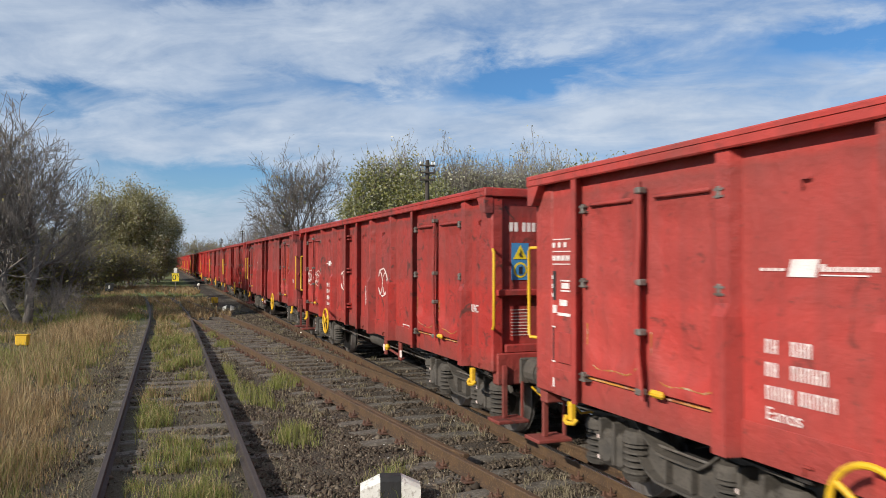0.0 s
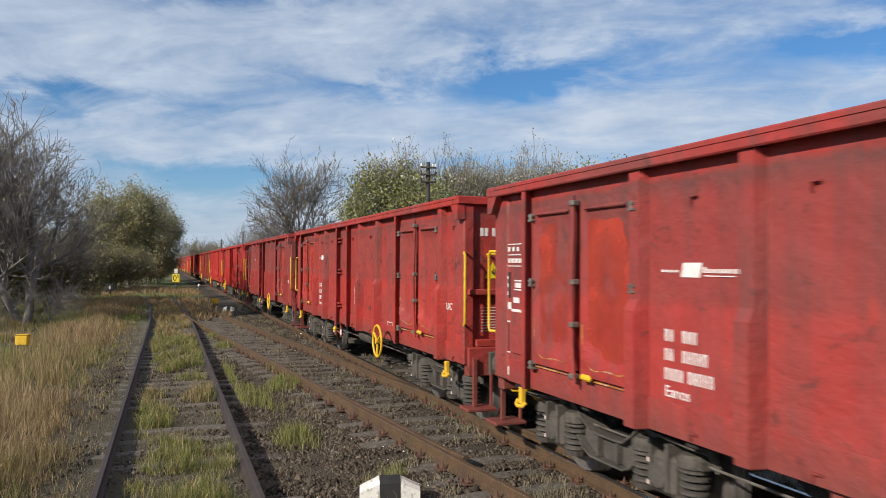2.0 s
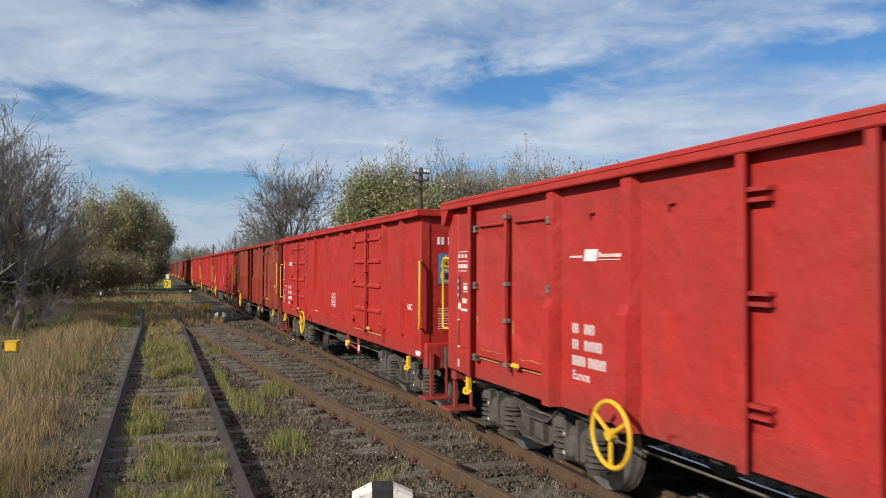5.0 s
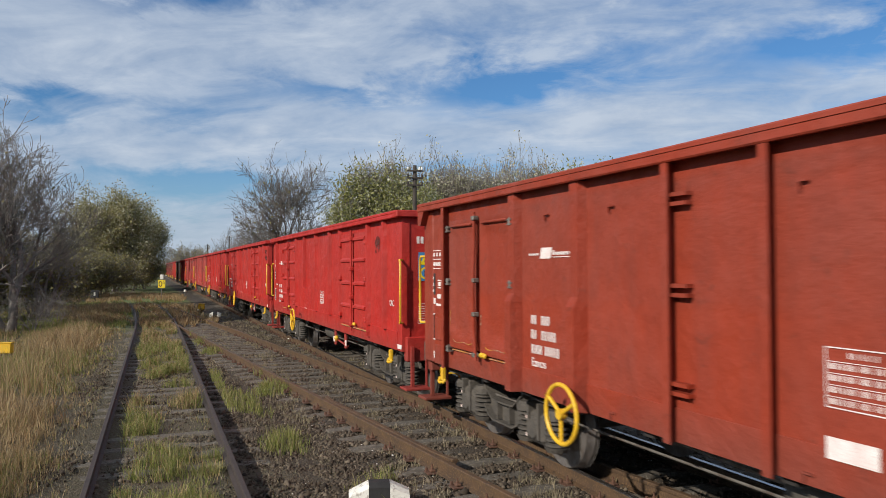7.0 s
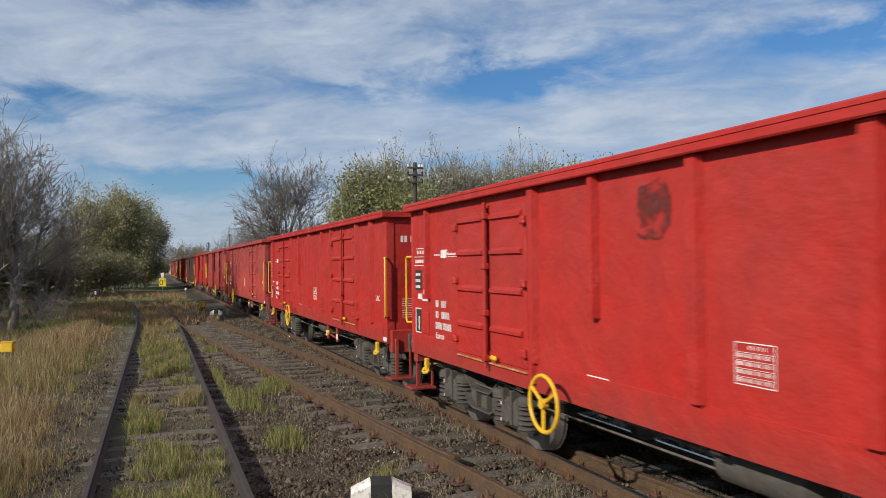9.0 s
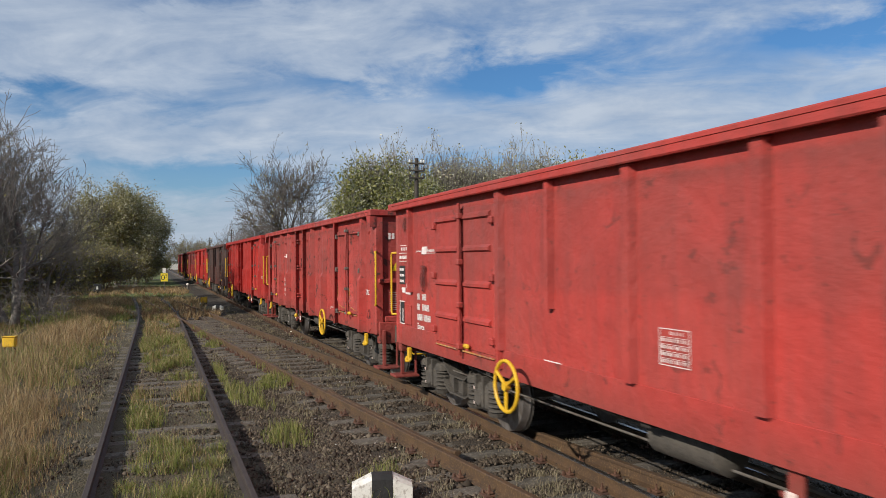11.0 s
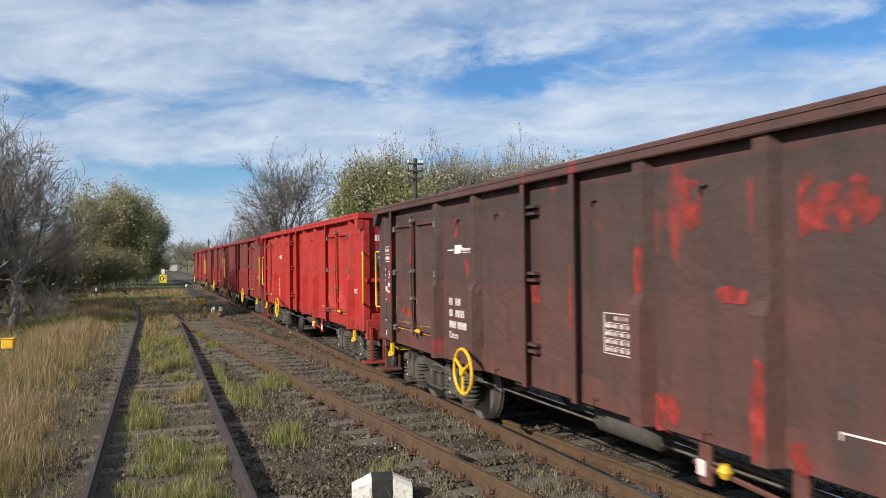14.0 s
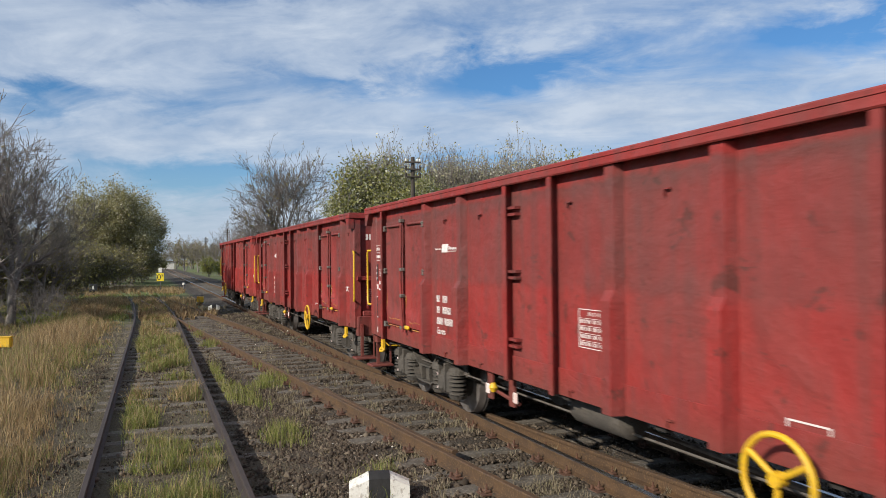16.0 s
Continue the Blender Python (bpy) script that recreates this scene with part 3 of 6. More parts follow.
def rib_mesh(width=0.20, deep=0.085, lower=0.135, z0=Z_BOT, z1=Z_RIM0, brk=Z_BREAK):
    """A pressed stanchion, deeper below its shoulder; it stands on the side with its face to -x."""
    sh = Shape()
    w, u = width / 2, width / 2 * 0.66

    def ring(z, d):
        return [(0, -w, z), (-d, -u, z), (-d, u, z), (0, w, z)]
    rows = [ring(z0, lower), ring(brk, lower), ring(brk + 0.09, deep), ring(z1, deep)] if brk else [ring(z0, deep), ring(z1, deep)]
    vs = [p for r in rows for p in r]
    fs = []
    for i in range(len(rows) - 1):
        fs += [(4 * i + j, 4 * i + j + 1, 4 * i + j + 5, 4 * i + j + 4) for j in range(3)]
    k = 4 * (len(rows) - 1)
    fs += [(0, 3, 2, 1), (k, k + 1, k + 2, k + 3)]
    return sh.add(vs, fs)


def bars(sh, sign, s0, z0, s1, z1, face, thick=0.004):
    """A flat mark on the side; s runs from the wagon's front end."""
    xa, xb = sign * face, sign * (face + thick)
    sh.box(min(xa, xb), max(xa, xb), min(s0, s1) - L2, max(s0, s1) - L2, z0, z1)


def digits(sh, sign, s, z, count, w, h, face, gap=0.3):
    """Bars the size of figures; they run on towards the front end."""
    for i in range(count):
        bars(sh, sign, s - i * w * (1 + gap), z, s - i * w * (1 + gap) - w, z + h, face)


def frame_lines(sh, sign, s0, z0, s1, z1, face, t=0.012):
    bars(sh, sign, s0, z0, s1, z0 + t, face)
    bars(sh, sign, s0, z1 - t, s1, z1, face)
    bars(sh, sign, s0, z0, s0 + t, z1, face)
    bars(sh, sign, s1 - t, z0, s1, z1, face)


def text_mesh(words, height, name):
    cu = bpy.data.curves.new(name, "FONT")
    cu.body, cu.size, cu.extrude, cu.align_x = words, height * 1.42, 0.002, "LEFT"
    ob = bpy.data.objects.new(name, cu)
    scene.collection.objects.link(ob)
    me = bpy.data.meshes.new_from_object(ob.evaluated_get(bpy.context.evaluated_depsgraph_get()))
    bpy.data.objects.remove(ob)
    me.materials.clear()
    me.materials.append(M_WHITE)
    me.name = name
    return me


WORD_UIC, WORD_TYPE = text_mesh("UIC", 0.095, "lettering"), text_mesh("Eanos", 0.088, "lettering")


def on_side(sign, s, z, face):
    """The pose of lettering that reads from outside."""
    m = Matrix(((0, 0, sign, sign * face), (sign, 0, 0, s - L2), (0, 1, 0, z), (0, 0, 0, 1)))
    return m


def make_bogie(wagon, y):
    """Two-axle bogie: sagging side beams with flanges, axle boxes between coil springs, brake shoes and wheelsets."""
    bo = part("bogie", Shape().box(-1.0, 1.0, -0.22, 0.22, 0.42, 0.60, c=0.03).box(-0.3, 0.3, -0.28, 0.28, 0.6, 0.8, c=0.03), M_DARK, wagon, "sooty cast-steel bogie", at=pose(0, y, 0))
    n = 20
    ys = [-1.36 + 2.72 * i / n for i in range(n + 1)]

    def low(v):
        a = abs(v)
        return 0.34 if a < 0.28 else (0.34 + 0.30 * (1 - math.cos(math.pi * (a - 0.28) / 0.44)) / 2 if a < 0.72 else 0.64 - 0.03 * (a - 0.72))

    def high(v):
        a = abs(v)
        return 0.56 if a < 0.22 else (0.56 + 0.24 * (1 - math.cos(math.pi * (a - 0.22) / 0.44)) / 2 if a < 0.66 else 0.80 - 0.05 * max(0.0, a - 0.95) / 0.4)
    for sx in (-1, 1):
        x0, x1 = sorted((sx * 0.99, sx * 1.05))
        beam = Shape().prism([(v, high(v)) for v in ys] + [(v, low(v)) for v in reversed(ys)], "x", x0, x1)
        xa, xb = sorted((sx * 0.92, sx * 1.14))
        for edge, thick in ((high, 0.022), (low, -0.022)):
            beam.prism([(v, edge(v)) for v in ys] + [(v, edge(v) + thick) for v in reversed(ys)], "x", xa, xb)
        for v in (-0.16, 0.16, -0.52, 0.52):
            beam.box(*sorted((sx * 1.05, sx * 1.12)), v - 0.012, v + 0.012, low(v) + 0.01, high(v) - 0.01)
        part("side_frame", beam, M_STEEL, bo, "sagging welded side beam")
        for e in (-1, 1):
            y0, y1 = sorted((e * 0.62, e * 1.40))
            hood = Shape().prism([(y0, 0.83), (y1, 0.83 if e < 0 else 0.79), (y1, 0.81 if e < 0 else 0.77), (y0, 0.81)] if e > 0 else [(y0, 0.79), (y1, 0.83), (y1, 0.81), (y0, 0.77)], "x", *sorted((sx * 0.95, sx * 1.24)))
            part("hood_plate", hood, M_STEEL, bo)
        for y2 in (-0.9, 0.9):
            xa, xb = sorted((sx * 0.95, sx * 1.19))
            ab = Shape().box(xa, xb, y2 - 0.17, y2 + 0.17, 0.30, 0.64, c=0.04)
            ab.box(*sorted((sx * 0.97, sx * 1.22)), y2 - 0.13, y2 - 0.09, 0.34, 0.74, c=0.01).box(*sorted((sx * 0.97, sx * 1.22)), y2 + 0.09, y2 + 0.13, 0.34, 0.74, c=0.01)
            xc, xd = sorted((sx * 1.185, sx * 1.225))
            ab.lathe([(xc, 0.13), (xd, 0.10)] if sx > 0 else [(xc, 0.10), (xd, 0.13)], "x", (0, y2, 0.46), 14)
            for y3 in (-0.31, 0.31):
                ab.lathe([(0.265, 0.11), (0.315, 0.135)], "z", (sx * 1.09, y2 + y3, 0), 12)
            ab.box(xa + 0.05, xb - 0.05, y2 - 0.36, y2 + 0.36, 0.285, 0.335, c=0.012)
            part("axle_box", ab, M_STEEL, bo)
            for y3 in (-0.31, 0.31):
                coil = Shape()
                for i in range(5):
                    z = 0.318 + i * 0.058
                    coil.lathe([(z, 0.080), (z + 0.012, 0.122), (z + 0.032, 0.122), (z + 0.044, 0.080)], "z", (sx * 1.09, y2 + y3, 0), 14)
                coil.lathe([(0.60, 0.135), (0.66, 0.135), (0.70, 0.10)], "z", (sx * 1.09, y2 + y3, 0), 14)
                part("spring", coil, M_STEEL, bo)
            for z in (0.36, 0.55):
                part("data_plate", Shape().box(*sorted((sx * 1.224, sx * 1.23)), y2 + 0.098, y2 + 0.122, z, z + 0.035), M_CHALK, bo)
            part("brake_arm", Shape().tube([(sx * 0.86, y2 * 1.50, 0.52), (sx * 1.02, y2 * 1.56, 0.60), (sx * 1.04, y2 * 1.50, 0.78)], 0.03, 6), M_STEEL, bo)
        for y2 in (-0.33, 0.33):
            part("brake_shoe", Shape().box(sx * 0.75 - 0.05, sx * 0.75 + 0.05, y2 - 0.05, y2 + 0.05, 0.28, 0.62, c=0.01), M_DARK, bo)
    for y2 in (-0.9, 0.9):
        ws = Shape()
        ws.lathe([(-0.72, 0.07), (0.72, 0.07)], "x", n=10)
        for sx in (-1, 1):
            o = sorted([(sx * 0.685, 0.34), (sx * 0.682, 0.485), (sx * 0.715, 0.472), (sx * 0.73, 0.462), (sx * 0.815, 0.455), (sx * 0.815, 0.40)])
            ws.lathe(o, "x", n=32, slot=1)
            ws.lathe(sorted([(sx * 0.735, 0.41), (sx * 0.775, 0.40), (sx * 0.765, 0.16), (sx * 0.84, 0.13), (sx * 0.845, 0.09)]), "x", n=24)
        part("wheelset", ws, [M_STEEL, M_TREAD], bo, "steel wheelset with bright tyres", smooth=True, at=pose(0, y2, 0.46))


def make_wheel(wagon, s, sign=-1):
    """The round brake wheel on the side."""
    x = sign * 1.63
    c = Vector((x, s - L2, 0.88))
    sh = Shape().tube([c + Vector((0, 0.265 * math.cos(a), 0.265 * math.sin(a))) for a in (2 * math.pi * i / 28 for i in range(28))], 0.021, 8, closed=True)
    for a in (radians(150), radians(30), radians(270)):
        sh.tube([c, c + Vector((0, 0.255 * math.cos(a), 0.255 * math.sin(a)))], 0.02, 6)
    sh.lathe([(x - 0.03, 0.05), (x + 0.03, 0.05)], "x", (0, c.y, c.z), 12)
    w = part("brake_wheel", sh, M_YELLOW, wagon, "yellow spoked brake wheel", smooth=True)
    s0, step = (4.05, 0.85) if s > 6 else (7.55, 0.55)
    lev = Shape()
    for q in (s0, s0 + step):
        lev.box(sign * 1.34 - 0.02, sign * 1.34 + 0.02, q - L2 - 0.06, q - L2 + 0.06, 0.56, 0.92, c=0.008)
    lev.tube([(sign * 1.34, s0 - L2 - 0.15, 0.62), (sign * 1.34, s0 + step - L2 + 0.12, 0.70)], 0.022, 6)
    gear = painted("change_over_lever", lev, wagon, "hanging change-over lever frame")
    for q in (s0 - 0.12, s0 + step + 0.02):
        part("grip_plate", Shape().box(sign * 1.37 - 0.012, sign * 1.37 + 0.012, q - L2 - 0.045, q - L2 + 0.045, 0.62, 0.74, c=0.02), M_CHALK, gear, "chipped white grip plate")
    part("grip_knob", Shape().lathe([(-0.05, 0.03), (0.0, 0.055), (0.05, 0.03)], "z", (sign * 1.385, s0 + step * 0.72 - L2, 0.72), 10), M_YELLOW, gear, "yellow knob", smooth=True)
    part("spindle", Shape().tube([c, (sign * 1.1, c.y, c.z)], 0.022, 6), M_DARK, w)


def make_common(wagon, handrail_style):
    """Underframe, running gear, ends, buffers, couplers and steps shared by both kinds."""
    un = Shape()
    for sx in (-1, 1):
        un.box(sx * 0.45 - 0.06, sx * 0.45 + 0.06, -6.05, 6.2, 0.80, 1.02)
    for y in (-5.9, -4.5, -3.0, -1.4, 0, 1.4, 3.0, 4.5, 5.9):
        un.box(-1.36, 1.36, y - 0.06, y + 0.06, 0.84, 1.02)
    part("underframe", un, M_DARK, wagon, "soot-black underframe")
    part("floor", Shape().box(-1.39, 1.39, -6.1, 6.3, 1.02, 1.08), M_FLOORW, wagon, "rusty load floor")
    tank = Shape().lathe([(-0.46, 0.07), (-0.40, 0.17), (0.40, 0.17), (0.46, 0.07)], "y", (-1.02, -0.2, 0.72), 14)
    part("air_tank", tank, M_STEEL, wagon, "dusty steel air reservoir", smooth=True)
    gear = Shape().tube([(-1.05, -4.9, 0.62), (-1.05, 4.9, 0.62)], 0.012, 6).tube([(-0.8, -2.6, 0.55), (-0.3, 2.6, 0.5)], 0.025, 6)
    part("brake_rod", gear, M_GREY, wagon, "bare steel pull rod")
    for y in (-4.5, 4.5):
        make_bogie(wagon, y)
    for e in (-1, 1):
        def Y(a, b):
            return sorted((e * a, e * b))
        hs = Shape().box(-1.36, 1.36, *Y(6.28, 6.42), 0.74, 1.12, c=0.015)
        painted("headstock", hs, wagon)
        for sx in (-1, 1):
            bx = sx * 0.875
            bf = Shape().box(bx - 0.2, bx + 0.2, *Y(6.41, 6.45), 0.74, 1.06, c=0.02)
            bf.lathe(sorted([(e * 6.44, 0.165), (e * 6.68, 0.155)]), "y", (bx, 0, 0.9), 14)
            bf.lathe(sorted([(e * 6.60, 0.135), (e * 6.90, 0.135)]), "y", (bx, 0, 0.9), 14)
            bf.box(bx - 0.23, bx + 0.23, *Y(6.90, 6.94), 0.72, 1.08, c=0.02)
            part("buffer", bf, M_STEEL, wagon, "sooty steel buffer", smooth=False)
            st = Shape().box(sx * 1.28 - 0.03, sx * 1.28 + 0.03, *Y(6.43, 6.47), 0.36, 0.98, c=0.006)
            st.box(sx * 1.24 - 0.2, sx * 1.24 + 0.2, *Y(6.30, 6.62), 0.32, 0.36, c=0.008)
            st.box(sx * 1.05 - 0.012, sx * 1.05 + 0.012, *Y(6.43, 6.47), 0.36, 0.78)
            painted("step", st, wagon)
        cp = Shape().box(-0.09, 0.09, *Y(6.40, 6.62), 0.82, 1.0, c=0.02).tube([(0, e * 6.60, 0.98), (0, e * 6.74, 0.98), (0, e * 6.78, 0.88), (0, e * 6.74, 0.82)], 0.035, 8)
        cp.tube([(-0.1, e * 6.62, 0.86), (-0.1, e * 6.80, 0.6), (0.1, e * 6.80, 0.6), (0.1, e * 6.62, 0.86)], 0.022, 6)
        part("coupler", cp, M_DARK, wagon, "black screw coupling")
        ho = Shape().tube([(-0.4, e * 6.42, 0.80), (-0.42, e * 6.66, 0.62), (-0.30, e * 6.76, 0.46), (-0.12, e * 6.82, 0.58)], 0.025, 7)
        part("brake_hose", ho, M_DARK, wagon)
        rod = Shape().tube([(-0.95, e * 6.5, 0.72), (-0.78, e * 6.56, 0.55), (-0.45, e * 6.58, 0.55)], 0.014, 6)
        part("uncoupling_bar", rod, M_YELLOW, wagon)
        for sx in (-1, 1):
            hk = Shape().box(sx * 1.435 - 0.03, sx * 1.435 + 0.03, *Y(5.61, 5.68), 0.70, 0.88, c=0.01)
            hk.tube([(sx * 1.435, e * 5.74, 0.73), (sx * 1.465, e * 5.72, 0.69), (sx * 1.485, e * 5.645, 0.68), (sx * 1.465, e * 5.57, 0.69), (sx * 1.435, e * 5.55, 0.73)], 0.022, 7)
            part("rope_hook", hk, M_YELLOW, wagon, "yellow rope hook")
            zt, zb = (2.32, 1.34) if handrail_style else (2.36, 1.42)
            xo = sx * (1.465 if handrail_style else 1.445)
            yo = e * (6.42 if handrail_style else 6.50)
            hr = Shape().tube([(xo - sx * 0.06, e * 6.34, zt), (xo, yo - e * 0.03, zt), (xo, yo, zt - 0.04), (xo, yo, zb + 0.04), (xo, yo - e * 0.03, zb), (xo - sx * 0.06, e * 6.34, zb)], 0.0165, 8)
            part("handrail", hr, M_YELLOW, wagon, "yellow tubular handrail", smooth=True)
    marks = Shape()
    for sx in (-1, 1):
        digits(marks, sx, 0.0 + 0.30 + 0.2, 0.94, 2, 0.09, 0.05, W_SIDE + 0.006)
    tagged(part("small_marking", marks, M_WHITE, wagon), kind="stuff")


def make_end(wagon, e, kind):
    """One end wall: rim, posts, ribs and the shelf."""
    def Y(a, b):
        return sorted((e * a, e * b))
    inset = 6.335 if kind == "A" else 6.33
    pan = Shape().box(-1.285, 1.285, *Y(inset - 0.03, inset), 1.08, 3.0)
    painted("end_wall", pan, wagon, "recessed steel end wall")
    if kind == "A":
        for sx in (-1, 1):
            x0, x1 = sorted((sx * 1.265, sx * 1.420))
            painted("corner_post", Shape().box(x0, x1, *Y(6.05, 6.39), Z_BOT, Z_RIM0, c=0.02), wagon)
        for x in (-0.64, 0.64):
            painted("end_rib", Shape().prism([(x - 0.10, e * inset), (x - 0.06, e * (inset + 0.085)), (x + 0.06, e * (inset + 0.085)), (x + 0.10, e * inset)], "z", 1.1, Z_RIM0), wagon)
        painted("end_shelf", Shape().box(-1.365, 1.365, *Y(inset, 6.44), 1.80, 1.88, c=0.012).box(-1.245, 1.245, *Y(inset, 6.41), 1.12, 1.22, c=0.012), wagon)
    else:
        for sx in (-1, 1):
            prof = [(sx * 1.265, e * 6.30), (sx * 1.285, e * 6.345), (sx * 1.410, e * 6.34), (sx * 1.390, e * 6.31), (sx * 1.403, e * 6.25), (sx * 1.403, e * 6.1), (sx * 1.365, e * 6.1)]
            painted("corner_post", Shape().prism(prof, "z", Z_BOT, Z_RIM0), wagon)
        for x in (-0.70, 0.70):
            painted("end_rib", Shape().prism([(x - 0.13, e * inset), (x - 0.08, e * (inset + 0.12)), (x + 0.08, e * (inset + 0.12)), (x + 0.13, e * inset)], "z", 1.1, Z_RIM0), wagon)
        for z in (1.38, 2.05):
            br = Shape().box(-0.98, -0.78, *Y(inset, 6.45), z - 0.03, z + 0.03, c=0.008)
            painted("grip_bracket", br, wagon)
        part("inner_handrail", Shape().tube([(-0.88, e * 6.42, 2.05), (-0.80, e * 6.52, 2.05), (-0.78, e * 6.52, 2.0), (-0.78, e * 6.52, 1.44), (-0.80, e * 6.52, 1.38), (-0.88, e * 6.42, 1.38)], 0.02, 8), M_YELLOW, wagon, "yellow tubular handrail", smooth=True)
    num = Shape()
    for i, gap in ((0, 0), (1, 0), (2, 1), (3, 1), (4, 1), (5, 1), (6, 2), (7, 2), (8, 2)):
        u = -1.16 + i * 0.066 + gap * 0.04
        x0, x1 = sorted((-e * u, -e * (u + 0.044)))
        num.box(x0, x1, *Y(inset + 0.001 if kind == "A" else inset + 0.001, inset + 0.006), 2.58, 2.69)
    tagged(part("number_inscription", num, M_WHITE, wagon, "white number painted on the end"), kind="stuff")
    tab = Shape()
    for i in range(9):
        z = 1.32 + i * 0.038
        x0, x1 = sorted((e * 1.14, e * 0.90))
        tab.box(x0, x1, *Y(inset + 0.001, inset + 0.006), z, z + 0.010)
    tagged(part("data_table", tab, M_CHALK, wagon, "small white lettered table"), kind="stuff")


def make_rim(wagon, kind):
    rim = Shape()
    for sx in (-1, 1):
        mid = (Z_RIM0 + Z_TOP) / 2 + 0.012
        prof = [(sx * 1.36, Z_RIM0 + 0.02), (sx * 1.36, Z_TOP), (sx * (W_RIM - 0.012), Z_TOP), (sx * W_RIM, Z_TOP - 0.012), (sx * W_RIM, mid + 0.004), (sx * (W_RIM - 0.008), mid), (sx * (W_RIM - 0.006), Z_RIM0 + 0.012), (sx * (W_RIM - 0.016), Z_RIM0)]
        rim.prism(prof, "y", -L2 + FRONT_BACK + (0.0 if kind == "A" else 0.05), L2 - (0.0 if kind == "A" else 0.05))
    painted("side_rim", rim, wagon, "deep box-section top rim")
    for e in (-1, 1):
        y0, y1 = sorted((e * 6.20, e * 6.42))
        painted("end_rim", Shape().box(-W_RIM + 0.004, W_RIM - 0.004, y0, y1, Z_RIM0 + 0.004, Z_TOP - 0.003, c=0.012), wagon)
        if kind == "A":
            for sx in (-1, 1):
                g = Shape().prism([(e * 6.40, Z_RIM0), (e * 6.16, Z_RIM0), (e * 6.30, Z_RIM0 - 0.19), (e * 6.40, Z_RIM0 - 0.19)], "x", *sorted((sx * 1.410, sx * 1.515)))
                painted("corner_gusset", g, wagon)


def side_marks(wagon, sign, face, lay):
    """Painted marks on one side: boards, tables, load grids and lettering."""
    def at(s):
        return s if sign < 0 else 2 * L2 - s
    f = face + 0.004

    def B(sh, s0, z0, s1, z1, ff=f):
        bars(sh, sign, at(s0), z0, at(s1), z1, ff)
    w = Shape()
    s = lay["data"]
    B(w, s + 0.30, 2.185, s - 0.26, 2.195), B(w, s + 0.30, 2.31, s - 0.30, 2.32), B(w, s + 0.24, 2.43, s - 0.26, 2.44)
    for i in range(6):
        B(w, s + 0.27 - i * 0.09, 2.225, s + 0.235 - i * 0.09, 2.275), B(w, s + 0.225 - i * 0.09, 2.225, s + 0.20 - i * 0.09, 2.275)
    for i in range(4):
        B(w, s + 0.19 - i * 0.11, 2.355, s + 0.14 - i * 0.11, 2.405)
    B(w, s - 0.08, 1.92, s - 0.26, 1.935), B(w, s - 0.08, 2.02, s - 0.26, 2.035), B(w, s - 0.10, 1.95, s - 0.24, 2.005)
    B(w, s - 0.06, 1.78, s - 0.20, 1.84), B(w, s - 0.02, 1.68, s - 0.26, 1.71), B(w, s + 0.16, 1.70, s + 0.0, 1.78)
    B(w, s + 0.10, 0.96, s + 0.05, 1.05)
    tagged(part("data_lettering", w, M_WHITE, wagon, "white load data lettering"), kind="stuff")
    k = Shape()
    B(k, s + 0.28, 1.83, s + 0.02, 2.12, face + 0.002)
    part("data_board", k, M_BLACK, wagon, "black data panel")
    k = Shape()
    B(k, s + 0.24, 1.22, s + 0.06, 1.56, face + 0.002)
    part("ticket_board", k, M_BLACK, wagon, "black ticket panel with white edge")
    w2 = Shape()
    for z in (1.86, 1.95, 2.04):
        for q in (0.0, 0.05, 0.11, 0.15):
            B(w2, s + 0.25 - q, z, s + 0.215 - q, z + 0.04, face + 0.008)
    B(w2, s + 0.25, 1.21, s + 0.02, 1.225, face + 0.008), B(w2, s + 0.25, 1.555, s + 0.02, 1.57, face + 0.008), B(w2, s + 0.13, 1.25, s + 0.10, 1.45, face + 0.008), B(w2, s + 0.26, 1.21, s + 0.24, 1.57, face + 0.008)
    tagged(part("data_inscription", w2, M_WHITE, wagon), kind="stuff")
    box = Shape()
    xa, xb = sorted((sign * face, sign * (face + 0.02)))
    box.box(xa, xb, *sorted((at(s - 0.02) - L2, at(s - 0.28) - L2)), 1.22, 1.52, c=0.004)
    painted("document_holder", box, wagon)
    # carrier's sign and number block
    s = lay["logo"]
    lg = Shape()
    xa, xb = sorted((sign * f, sign * (f + 0.004)))
    lg.prism([(at(s + 0.11) - L2, 2.290), (at(s - 0.10) - L2, 2.290), (at(s - 0.13) - L2, 2.400), (at(s + 0.08) - L2, 2.400)], "x", xa, xb)
    for i in range(4):
        B(lg, s + 0.34 - i * 0.055, 2.325, s + 0.305 - i * 0.055, 2.345)
    for i in range(8):
        B(lg, s - 0.14 - i * 0.05, 2.325, s - 0.172 - i * 0.05, 2.355 if i else 2.37)
    B(lg, s - 0.14, 2.300, s - 0.46, 2.308)
    tagged(part("carrier_sign", lg, M_WHITE, wagon, "white abstract carrier sign"), kind="stuff")
    nb = Shape()
    s = lay["block"]
    for z, runs in ((1.62, ((0, 2), (3.6, 3))), (1.47, ((0, 2), (3.6, 5))), (1.32, ((0, 4), (4.7, 5)))):
        for a, n in runs:
            for i in range(n):
                p = s + 0.30 - (a + i) * 0.058
                B(nb, p, z, p - 0.013, z + 0.092), B(nb, p - 0.027, z, p - 0.039, z + 0.092), B(nb, p - 0.013, z + (0.038 if i % 2 else 0.078), p - 0.027, z + (0.052 if i % 2 else 0.092))
    tagged(part("number_block", nb, M_WHITE, wagon, "white wagon number block"), kind="stuff")
    ob = part("lettering", WORD_TYPE, None, wagon, "white lettering EANOS", at=on_side(sign, at(s + 0.30), 1.19, f + 0.002))
    s = lay["grid"]
    gr, q = Shape(), lay["table"]
